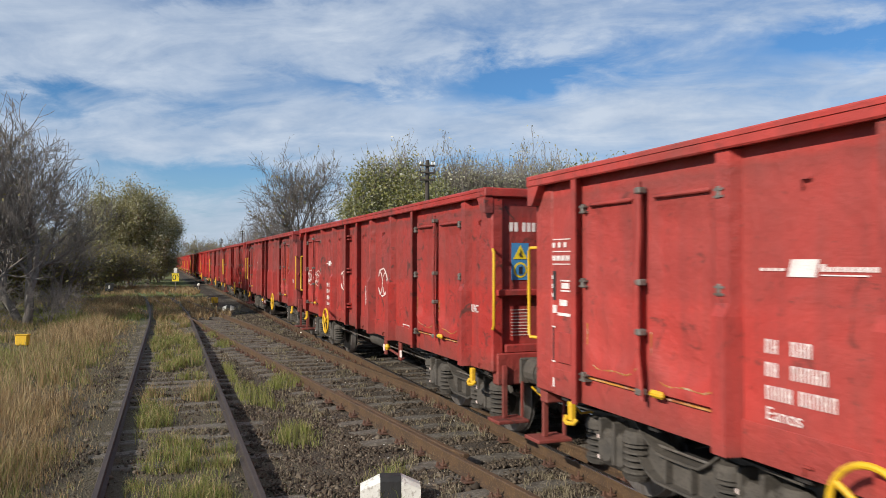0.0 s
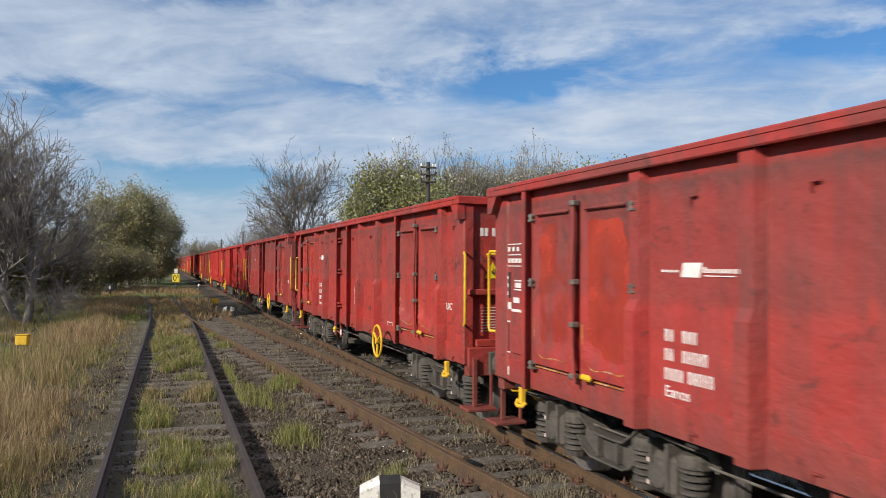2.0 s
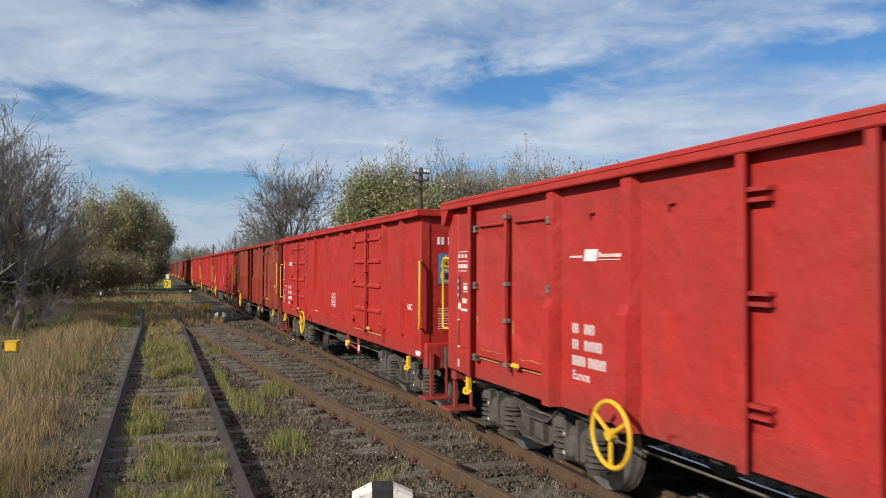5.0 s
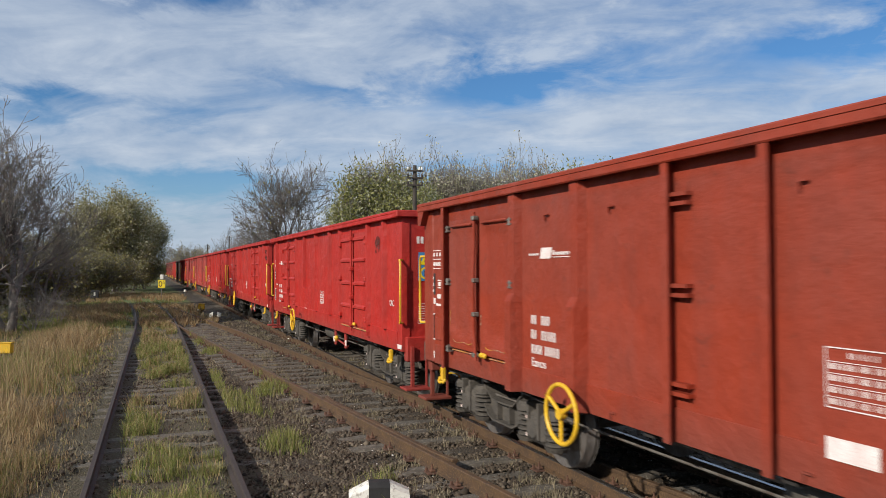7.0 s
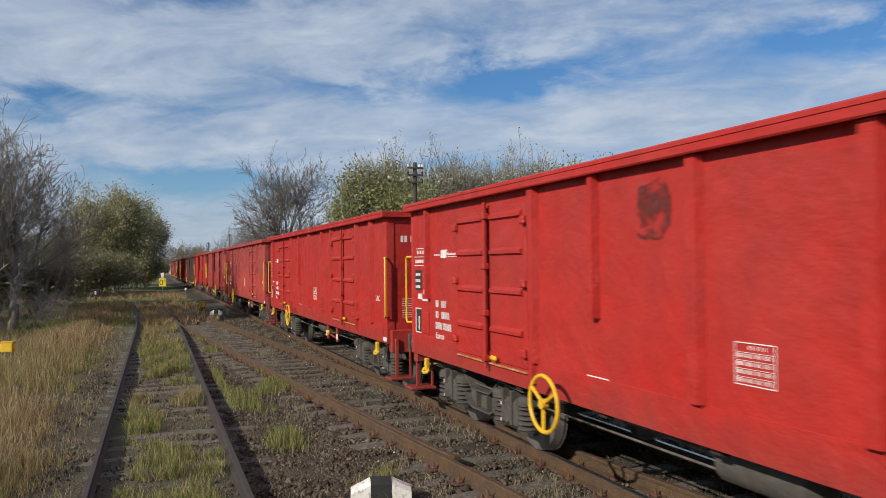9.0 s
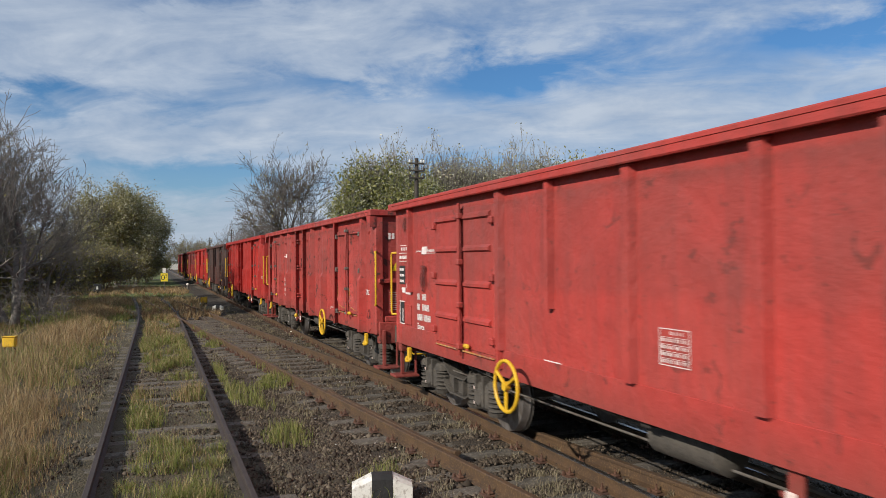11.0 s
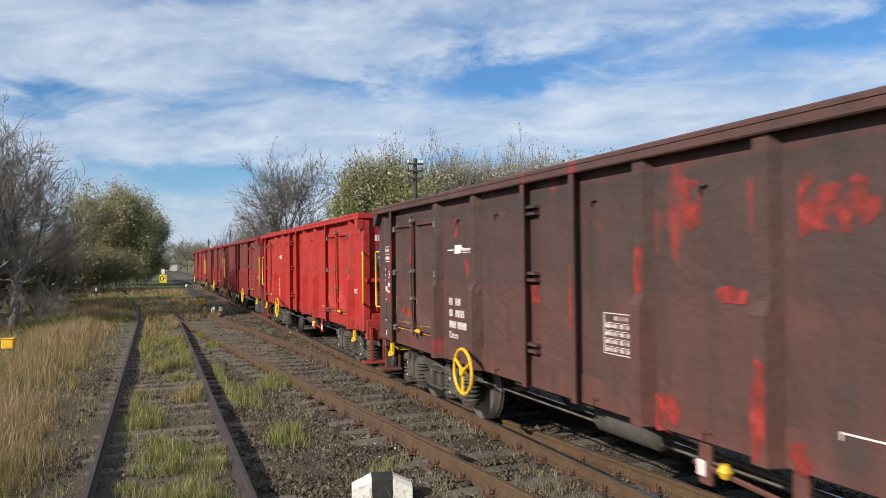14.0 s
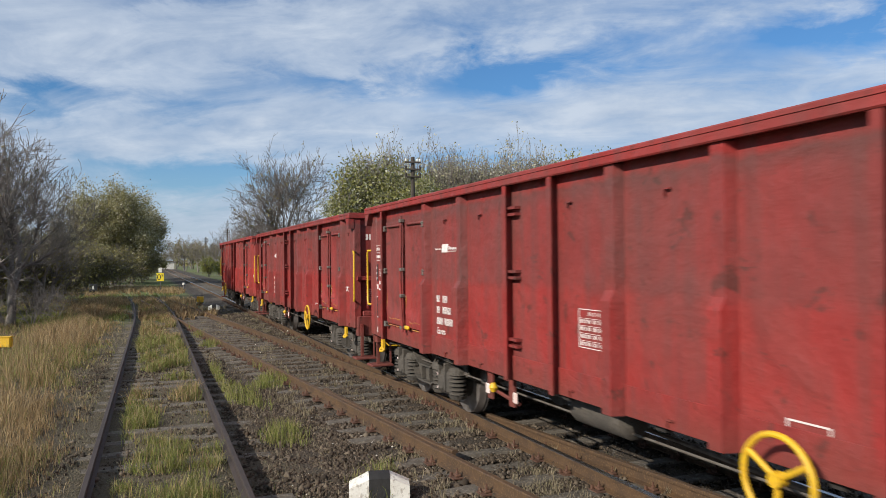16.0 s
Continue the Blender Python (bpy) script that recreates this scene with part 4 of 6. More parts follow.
    tall = 0.068
    for i in range(5):
        z = 1.40 + i * tall * q
        for j, (a, b) in enumerate(((0.0, 0.03), (0.05, 0.06), (0.075, 0.085), (0.11, 0.12), (0.13, 0.14), (0.155, 0.165), (0.205, 0.215), (0.225, 0.235), (0.25, 0.26), (0.30, 0.31), (0.32, 0.33), (0.36, 0.37))):
            if i < 4 or j in (4, 5, 6, 8, 9):
                B(gr, s + (0.19 - a) * q, z + 0.008 * q, s + (0.19 - b) * q, z + 0.042 * q)
        if i < 4:
            B(gr, s + 0.20 * q, z + 0.050 * q, s - 0.20 * q, z + 0.054 * q)
    z0, z1 = 1.385, 1.40 + 5 * tall * q
    B(gr, s + 0.22 * q, z0, s - 0.22 * q, z0 + 0.007), B(gr, s + 0.22 * q, z1 - 0.007, s - 0.22 * q, z1), B(gr, s + 0.22 * q, z0, s + 0.213 * q, z1), B(gr, s - 0.213 * q, z0, s - 0.22 * q, z1)
    tagged(part("load_table", gr, M_WHITE, wagon, "white load limit table"), kind="stuff")
    part("lettering", WORD_UIC, None, wagon, "white lettering UIC", at=on_side(sign, at(lay["uic"] + 0.10), 1.58, f + 0.002))
    lo = Shape()
    s = lay["wheel"]
    frame_lines(lo, sign, at(s - 0.25) if sign < 0 else at(s - 0.55), 0.98, at(s - 0.55) if sign < 0 else at(s - 0.25), 1.2, f)
    for a in (4.9, 6.3, 7.9, 9.0):
        B(lo, a, 0.93, a - 0.05, 1.03)
    B(lo, 0.80, 0.95, 0.60, 0.96), B(lo, 0.80, 1.01, 0.60, 1.02), B(lo, 0.80, 1.07, 0.60, 1.08), B(lo, 0.80, 1.13, 0.60, 1.14)
    tagged(part("small_marking", lo, M_WHITE, wagon), kind="stuff")
    tri = Shape()
    tri.prism([(at(0.32) - L2, 0.92), (at(0.54) - L2, 0.92), (at(0.4) - L2, 0.99)], "x", xa, xb)
    part("lifting_mark", tri, M_WHITE, wagon)


RIB_A, POST_A, RIB_B, RIB_SHORT, RIB_FIN = None, None, None, None, None


def side_a(wagon, sign):
    """Side with deep stanchions and two dished double doors."""
    def at(s):
        return s if sign < 0 else 2 * L2 - s
    x0, x1 = sorted((sign * (W_SIDE - 0.03), sign * W_SIDE))
    painted("side_wall", Shape().box(x0, x1, -6.0, 6.2, Z_BOT, Z_RIM0 + 0.03), wagon, "dented steel side wall")
    xs, xl = sorted((sign * W_SIDE, sign * (W_SIDE + 0.012)))
    painted("sill_plate", Shape().box(xs, xl, -5.85, 6.0, Z_BOT + 0.0, 1.15, c=0.004), wagon)
    turn = pose(sign * W_SIDE, 0, 0, 0, 0, 0 if sign < 0 else 180)
    for s in (0.95, 4.2, 5.47, 8.7, 9.95):
        painted("stanchion", RIB_A, wagon, at=Matrix.Translation((0, at(s) - L2, 0)) @ turn)
    for s in (3.0, 6.44, 7.4, 11.9):
        painted("post", POST_A, wagon, at=Matrix.Translation((0, at(s) - L2, 0)) @ turn)
    for z in (1.25, 1.98, 2.66):
        xa, xb = sorted((sign * W_SIDE, sign * (W_SIDE + 0.07)))
        ya, yb = sorted((at(7.42) - L2, at(7.2) - L2))
        painted("lashing_bar", Shape().box(xa, xb, ya, yb, z, z + 0.03).box(xa, xb, ya, yb, z + 0.07, z + 0.10).box(xa, xa + 0.02, yb - 0.03, yb, z + 0.02, z + 0.08), wagon)
    for s in (0.55, 4.8, 6.2, 8.2, 9.3):
        y = at(s) - L2
        for z in (2.72, 0.96):
            lp = Shape().box(*sorted((sign * (W_SIDE + 0.012), sign * (W_SIDE + 0.035))), y - 0.035, y + 0.035, z, z + 0.012).box(*sorted((sign * (W_SIDE + 0.012), sign * (W_SIDE + 0.035))), y + 0.025, y + 0.037, z - 0.05, z)
            painted("lashing_eye", lp, wagon)
    for c in (1.98, 10.88):
        yc = at(c) - L2
        for leaf in (-1, 1):
            y0, y1 = sorted((yc + leaf * 0.05, yc + leaf * 0.89))
            sh = Shape()
            nu, nv = 14, 22
            vs = []
            for iz in range(nv + 1):
                for iy in range(nu + 1):
                    u, v = iy / nu, iz / nv
                    foot = 0.055 + 0.10 * abs(2 * u - 1) ** 4
                    rim = min(u - 0.07, 0.93 - u, (v - foot) * 1.7, (0.93 - v) * 1.7)
                    dish = min(1.0, max(0.0, rim / 0.07))
                    lip = 0.030 * math.exp(-((v - foot - 0.03) / 0.035) ** 2) * (0.07 < u < 0.93)
                    d = 0.052 - 0.038 * dish * dish * (3 - 2 * dish) + lip + 0.012 * dish * math.sin(3.1 * u + 2.3 * v + c)
                    vs.append((sign * (W_SIDE + d), y0 + u * (y1 - y0), 1.18 + v * 1.62))
            fs = [(iz * (nu + 1) + iy, iz * (nu + 1) + iy + 1, (iz + 1) * (nu + 1) + iy + 1, (iz + 1) * (nu + 1) + iy) for iz in range(nv) for iy in range(nu)]
            sh.add(vs, fs)
            xa, xb = sorted((sign * W_SIDE, sign * (W_SIDE + 0.043)))
            sh.box(xa, xb, y0, y0 + 0.03, 1.18, 2.8).box(xa, xb, y1 - 0.03, y1, 1.18, 2.8).box(xa, xb, y0, y1, 1.18, 1.21).box(xa, xb, y0, y1, 2.77, 2.8)
            xr, xq = sorted((sign * (W_SIDE + 0.05), sign * (W_SIDE + 0.085)))
            sh.box(xr, xq, y0 + 0.1, y1 - 0.1, 2.71, 2.745, c=0.012)
            d = painted("door_leaf", sh, wagon, "dished steel door leaf", smooth=True)
            worn_edge = []
            for i in range(15):
                u = 0.05 + 0.90 * max(0.0, (i - 4) / 10)
                v = 0.30 - 0.0625 * i if i < 4 else 0.05 + 0.09 * abs(2 * u - 1) ** 4
                worn_edge.append((sign * (W_SIDE + 0.056), y1 - u * (y1 - y0), 1.18 + v * 1.62 + 0.012 * math.sin(5.3 * i + c)))
            part("worn_edge", Shape().tube(worn_edge, [0.004 + 0.005 * abs(math.sin(2.1 * i + leaf)) for i in range(15)], 4), M_RUSTLINE, d, "ochre rust line round the door foot")
            hy = y0 if leaf < 0 else y1
            for z in (1.12, 1.98, 2.66):
                hx0, hx1 = sorted((sign * (W_SIDE + 0.02), sign * (W_SIDE + 0.095)))
                part("hinge", Shape().box(hx0, hx1, hy - 0.055, hy + 0.04, z, z + 0.016).box(hx0, hx1, hy - 0.055, hy + 0.04, z + 0.05, z + 0.066).box(hx0, hx1 - 0.02, hy - 0.018, hy + 0.022, z - 0.008, z + 0.083, c=0.008), M_GREY, d, "grey steel hinge")
        bar = Shape()
        bx = sign * (W_SIDE + 0.10)
        pts = [(bx, yc, 2.86), (bx, yc, 2.5), (bx + sign * 0.012, yc + 0.012, 2.0), (bx, yc + 0.02, 1.45), (bx, yc - 0.03, 1.1)]
        bar.tube(pts, 0.02, 8)
        lb = painted("locking_bar", bar, wagon, "round locking bar")
        for z in (2.76, 2.02, 1.62, 1.14):
            part("bar_clamp", Shape().box(*sorted((sign * (W_SIDE + 0.05), sign * (W_SIDE + 0.13))), yc - 0.035, yc + 0.037, z, z + 0.055, c=0.01), M_GREY, lb)
        part("lever", Shape().box(*sorted((sign * (W_SIDE + 0.06), sign * (W_SIDE + 0.11))), yc - 0.28, yc - 0.12, 1.15, 1.21, c=0.02), M_YELLOW, lb, "yellow door lever")
        ed = Shape()
        ed.box(*sorted((sign * W_SIDE, sign * (W_SIDE + 0.035))), yc - 0.88, yc + 0.88, 1.140, 1.155, c=0.004)
        part("door_sill", ed, M_RUSTLINE, wagon, "ochre and rust-stained door sill")


def side_b(wagon, sign):
    """Side with flat pressings and two panelled double doors."""
    def at(s):
        return s if sign < 0 else 2 * L2 - s
    x0, x1 = sorted((sign * (W_SIDE - 0.03), sign * W_SIDE))
    painted("side_wall", Shape().box(x0, x1, -5.95, 6.1, Z_BOT, Z_RIM0 + 0.03), wagon, "smooth steel side wall")
    xs, xl = sorted((sign * W_SIDE, sign * (W_SIDE + 0.014)))
    painted("sill_plate", Shape().box(xs, xl, -5.9, 6.05, Z_BOT, Z_BOT + 0.30, c=0.004), wagon)
    turn = pose(sign * W_SIDE, 0, 0, 0, 0, 0 if sign < 0 else 180)
    for s in (1.12, 5.08, 6.5, 4.15, 8.92, 2.08):
        painted("stanchion", RIB_B, wagon, at=Matrix.Translation((0, at(s) - L2, 0)) @ turn)
    for s in (7.8, 12.0):
        painted("short_stanchion", RIB_SHORT, wagon, at=Matrix.Translation((0, at(s) - L2, 0)) @ turn)
    for s in (2.08, 8.92):
        painted("lower_fin", RIB_FIN, wagon, at=Matrix.Translation((0, at(s) - L2, 0)) @ turn)
    for c in (3.12, 10.0):
        yc = at(c) - L2
        for leaf in (-1, 1):
            y0, y1 = sorted((yc + leaf * 0.045, yc + leaf * 0.93))
            xa, xb = sorted((sign * W_SIDE, sign * (W_SIDE + 0.03)))
            sh = Shape().box(xa, xb, y0, y1, 1.10, 2.86, c=0.006)
            for z in (1.42, 1.86, 2.30, 2.70):
                sh.prism([(sign * (W_SIDE + 0.03), z), (sign * (W_SIDE + 0.066), z + 0.02), (sign * (W_SIDE + 0.066), z + 0.055), (sign * (W_SIDE + 0.03), z + 0.09)], "y", y0 + 0.07, y1 - 0.05)
            d = painted("door_leaf", sh, wagon, "door leaf with four pressed ridges")
            hy = y0 if leaf < 0 else y1
            for z in (1.22, 1.95, 2.62):
                painted("hinge", Shape().box(*sorted((sign * (W_SIDE + 0.02), sign * (W_SIDE + 0.09))), hy - 0.05, hy + 0.05, z, z + 0.09, c=0.015), d)
        bx = sign * (W_SIDE + 0.075)
        lb = painted("locking_bar", Shape().tube([(bx, yc, 2.92), (bx, yc, 1.0)], 0.024, 8), wagon, "round locking bar")
        for z in (2.72, 2.14, 1.60, 1.08):
            painted("bar_clamp", Shape().box(*sorted((sign * (W_SIDE + 0.03), sign * (W_SIDE + 0.11))), yc - 0.045, yc + 0.045, z, z + 0.075, c=0.012), lb)
        part("lever", Shape().box(*sorted((sign * (W_SIDE + 0.05), sign * (W_SIDE + 0.10))), yc - 0.29, yc - 0.15, 1.11, 1.17, c=0.02), M_YELLOW, lb, "yellow door lever")
        part("door_sill", Shape().box(*sorted((sign * W_SIDE, sign * (W_SIDE + 0.045))), yc - 0.92, yc + 0.92, 1.05, 1.07, c=0.006), M_RUSTLINE, wagon, "ochre and rust-stained door sill")


RIB_A = rib_mesh().mesh("stanchion", PAINTS[0])
POST_A = Shape().box(-0.105, 0, 0.02, 0.038, Z_BOT, Z_RIM0).box(-0.105, -0.09, -0.038, 0.022, Z_BOT, Z_RIM0).mesh("post", PAINTS[0])
RIB_B = rib_mesh(0.16, 0.07, 0.07, Z_BOT + 0.30, Z_RIM0, 0).mesh("stanchion", PAINTS[0])
RIB_SHORT = rib_mesh(0.10, 0.075, 0.075, 1.72, Z_RIM0, 0).mesh("short_stanchion", PAINTS[0])
RIB_FIN = rib_mesh(0.07, 0.07, 0.07, 0.98, 1.72, 0).mesh("lower_fin", PAINTS[0])


AT_END = ("headstock", "buffer", "step", "coupler", "brake_hose", "uncoupling_bar", "handrail", "inner_handrail", "end_wall", "corner_post", "end_rib", "end_shelf", "grip_bracket", "number_inscription", "data_table", "end_rim", "corner_gusset")


def set_back_front(wagon):
    """Moves the parts of the front end back to where the box ends."""
    for o in wagon.children:
        if o.name.split(".")[0] in AT_END and sum(v.co.y for v in o.data.vertices) < 0:
            o.location.y += FRONT_BACK


def make_wagon(kind):
    wg = thing("freight_wagon", pose(MAIN_X, 0, RAIL_TOP), "", "freight wagon", "wagons of the train")
    make_common(wg, kind == "B")
    make_rim(wg, kind)
    for e in (-1, 1):
        make_end(wg, e, kind)
    lay = dict(data=12.38, logo=9.35, block=9.35, grid=5.86, uic=0.76, wheel=3.95, table=1.0) if kind == "A" else dict(data=12.3, logo=11.45, block=11.45, grid=5.97, uic=0.80, wheel=8.2, table=0.8)
    for sign in (-1, 1):
        (side_a if kind == "A" else side_b)(wg, sign)
        side_marks(wg, sign, W_SIDE, lay)
    set_back_front(wg)
    return wg


def warning_board(wg, e, x, z, style):
    """Sign on the end wall: blue board with triangle and ring, or a triangle alone."""
    inset = 6.336 if wg["make"] == "A" else 6.331
    y0 = e * inset + (FRONT_BACK if e < 0 else 0.0)
    d = -1 if e < 0 else 1

    def flat(sh, pts, lift):
        sh.prism([(x + px * 0.78, z + pz * 0.82) for px, pz in pts], "y", y0 + d * lift, y0 + d * (lift + 0.003))
    tri = [(-0.12, 0.03), (0.12, 0.03), (0.0, 0.24)]
    if style == "triangle":
        sh = Shape()
        flat(sh, [(-0.15, 0.0), (0.15, 0.0), (0.0, 0.27)], 0.004)
        b = part("warning_sign", sh, M_SIGNY, wg, "yellow triangular warning sign")
    else:
        sh = Shape()
        flat(sh, [(-0.15, -0.28), (0.15, -0.28), (0.15, 0.27), (-0.15, 0.27)], 0.004)
        b = part("warning_sign", sh, M_BLUE if style == "blue" else M_LBLUE, wg, "blue board with yellow triangle and round sign")
        s2 = Shape()
        flat(s2, tri, 0.009)
        part("triangle", s2, M_SIGNY, b)
        s3, s4 = Shape(), Shape()
        flat(s3, [(0.115 * math.cos(a), -0.13 + 0.115 * math.sin(a)) for a in (2 * math.pi * i / 20 for i in range(20))], 0.009)
        flat(s4, [(0.085 * math.cos(a), -0.13 + 0.085 * math.sin(a)) for a in (2 * math.pi * i / 20 for i in range(20))], 0.014)
        part("ring", s3, M_SIGNR if style == "blue" else M_SIGNY, b)
        part("disc", s4, M_WHITE if style == "blue" else M_LBLUE, b)
    s5 = Shape()
    flat(s5, [(-0.02, 0.07), (0.03, 0.07), (0.0, 0.12), (0.02, 0.13), (-0.01, 0.18), (0.0, 0.13), (-0.03, 0.12)], 0.019)
    if style != "triangle":
        flat(s5, [(-0.03, -0.19), (0.03, -0.19), (0.03, -0.08), (-0.03, -0.08)], 0.019)
    part("symbol", s5, M_BLACK, b)


def scrawl(wg, s0, z0, w, h, mat, seed, loops=3, r=0.014, proud=0.004):
    """Loose sprayed loops on the side, no words."""
    rnd = random.Random(seed)
    sh = Shape()
    for k in range(loops):
        c = s0 - (k + 0.5) * w / loops
        pts = []
        for i in range(15):
            a = radians(40 + rnd.uniform(-6, 6)) + i * 0.36
            pts.append((-(W_SIDE + proud), c - L2 + 0.5 * w / loops * math.cos(a) * rnd.uniform(0.8, 1.0), z0 + h / 2 + h / 2 * math.sin(a) * rnd.uniform(0.85, 1.0)))
        for a, b in zip(pts, pts[1:]):
            u = Vector((0, b[1] - a[1], b[2] - a[2])).normalized()
            n = Vector((0, -u.z, u.y)) * r
            a0, b0 = Vector(a) - u * r * 0.5, Vector(b) + u * r * 0.5
            q = [a0 + n, b0 + n, b0 - n, a0 - n]
            sh.add(q + [p + Vector((-0.003, 0, 0)) for p in q], [(0, 1, 2, 3), (4, 7, 6, 5), (0, 4, 5, 1), (1, 5, 6, 2), (2, 6, 7, 3), (3, 7, 4, 0)])
    tagged(part("graffiti", sh, mat, wg, "sprayed scrawl with no legible words"), kind="stuff")


def spray_arc(wg, s, z, wide, tall, a0, a1, r=0.017):
    """One sprayed stroke on the side: a bow of an ellipse, swelling in its middle."""
    n = 26
    x = -(W_SIDE + 0.005)
    left, right = [], []
    for i in range(n + 1):
        a = radians(a0 + (a1 - a0) * i / n)
        u = Vector((wide * math.sin(a), tall * math.cos(a))).normalized()
        c = Vector((s - L2 - wide * math.cos(a), z + tall * math.sin(a)))
        w = r * (0.65 + 0.45 * math.sin(math.pi * i / n))
        left.append((x, c.x - u.y * w, c.y + u.x * w))
        right.append((x, c.x + u.y * w, c.y - u.x * w))
    m = n + 1
    vs = left + right + [(p[0] - 0.003, p[1], p[2]) for p in left + right]
    fs = [(2 * m + i, 2 * m + i + 1, 3 * m + i + 1, 3 * m + i) for i in range(n)] + [(i, m + i, m + i + 1, i + 1) for i in range(n)]
    fs += [(i, i + 1, 2 * m + i + 1, 2 * m + i) for i in range(n)] + [(m + i, 3 * m + i, 3 * m + i + 1, m + i + 1) for i in range(n)]
    tagged(part("graffiti", Shape().add(vs, fs), M_SPRAY, wg, "black sprayed bow with no legible words"), kind="stuff")


def stain(wg, s, z, w, h, mat, seed, words, lift=0.005):
    """An irregular dried patch on the side."""
    rnd = random.Random(seed)
    n = 40
    ring = []
    for i in range(n):
        a = 2 * math.pi * i / n
        c, d = math.cos(a), math.sin(a)
        k = 0.93 + 0.09 * math.sin(2 * a + seed) + 0.06 * math.sin(5 * a + seed * 2.3) + rnd.uniform(-0.03, 0.03)
        ring.append((s - L2 + w / 2 * k * abs(c) ** 0.7 * (1 if c > 0 else -1), z + h / 2 * k * abs(d) ** 0.7 * (1 if d > 0 else -1)))
    x = -(W_SIDE + (0.030 if words.startswith("door") else lift))
    part("stain", Shape().prism(ring, "x", x - 0.003, x), mat, wg, words[5:] if words.startswith("door") else words)


# kind, paint, wheel place, sign on the front end, label
TRAIN = [
    ("A", 0, 8.70, "light", "faded rose-red open freight wagon with white lettering"),
    ("A", 1, 8.70, "light", "red open freight wagon with dark rust spots and scrawls"),
    ("A", 2, 3.56, "", "sooty dull red open freight wagon with worn doors"),
    ("A", 3, 3.56, "triangle", "worn red open freight wagon with stained doors"),
    ("A", 4, 3.56, "", "matt dark red open freight wagon, soot under its rim"),
    ("A", 5, 8.70, "blue", "clean red open freight wagon with blue warning board"),
    ("B", 6, 8.38, "light", "bright red open freight wagon with panelled doors"),
    ("A", 7, 8.70, "triangle", "brick-brown open freight wagon with white lettering"),
    ("B", 6, 8.38, "light", "glossy red open freight wagon with panelled doors"),
    ("B", 6, 8.38, "", "bright red open freight wagon with rounded corner posts"),
    ("B", 6, 8.38, "", "bright red open freight wagon with dark corner stain"),
    ("B", 0, 8.38, "", "faded red open freight wagon with patched side"),
    ("A", 8, 3.56, "triangle", "faded red open freight wagon with brown scrape marks"),
    ("A", 5, 8.70, "low", "red open freight wagon with black scrawl on its side"),
    ("A", 9, 8.70, "blue", "soot-brown open freight wagon with bright red patches"),
    ("A", 5, 8.70, "blue", "clean bright red open freight wagon with stained sill"),
    ("A", 10, 3.58, "", "dull dark red open freight wagon, soot-streaked"),
    ("A", 10, 3.56, "", "plum-red weathered open freight wagon"),
    ("A", 4, 8.70, "", "dull red last open freight wagon of the train")]
PITCH = 13.69
SHIFT = {-1: -0.05, 0: -0.05, 1: -0.06, 2: -0.20, 3: -0.13, 4: -0.22, 5: -0.30, 6: -0.35, 7: -0.48, 8: -0.45, 9: -0.42, 10: -0.32, 11: -0.32, 12: -0.40, 13: -0.38, 14: -0.43, 15: -0.50, 16: -0.46, 17: -0.46}


def front_at(t, k):
    """Where the front end of wagon k stands; the train comes on at 47 km/h, gains a little and surges slightly on its couplings."""
    return PITCH * k + 7.866 - 13.1474 * t - 0.0101 * t * t + SHIFT[k] + 0.12 * (1 - math.cos(2 * math.pi * t))


WAGONS = []


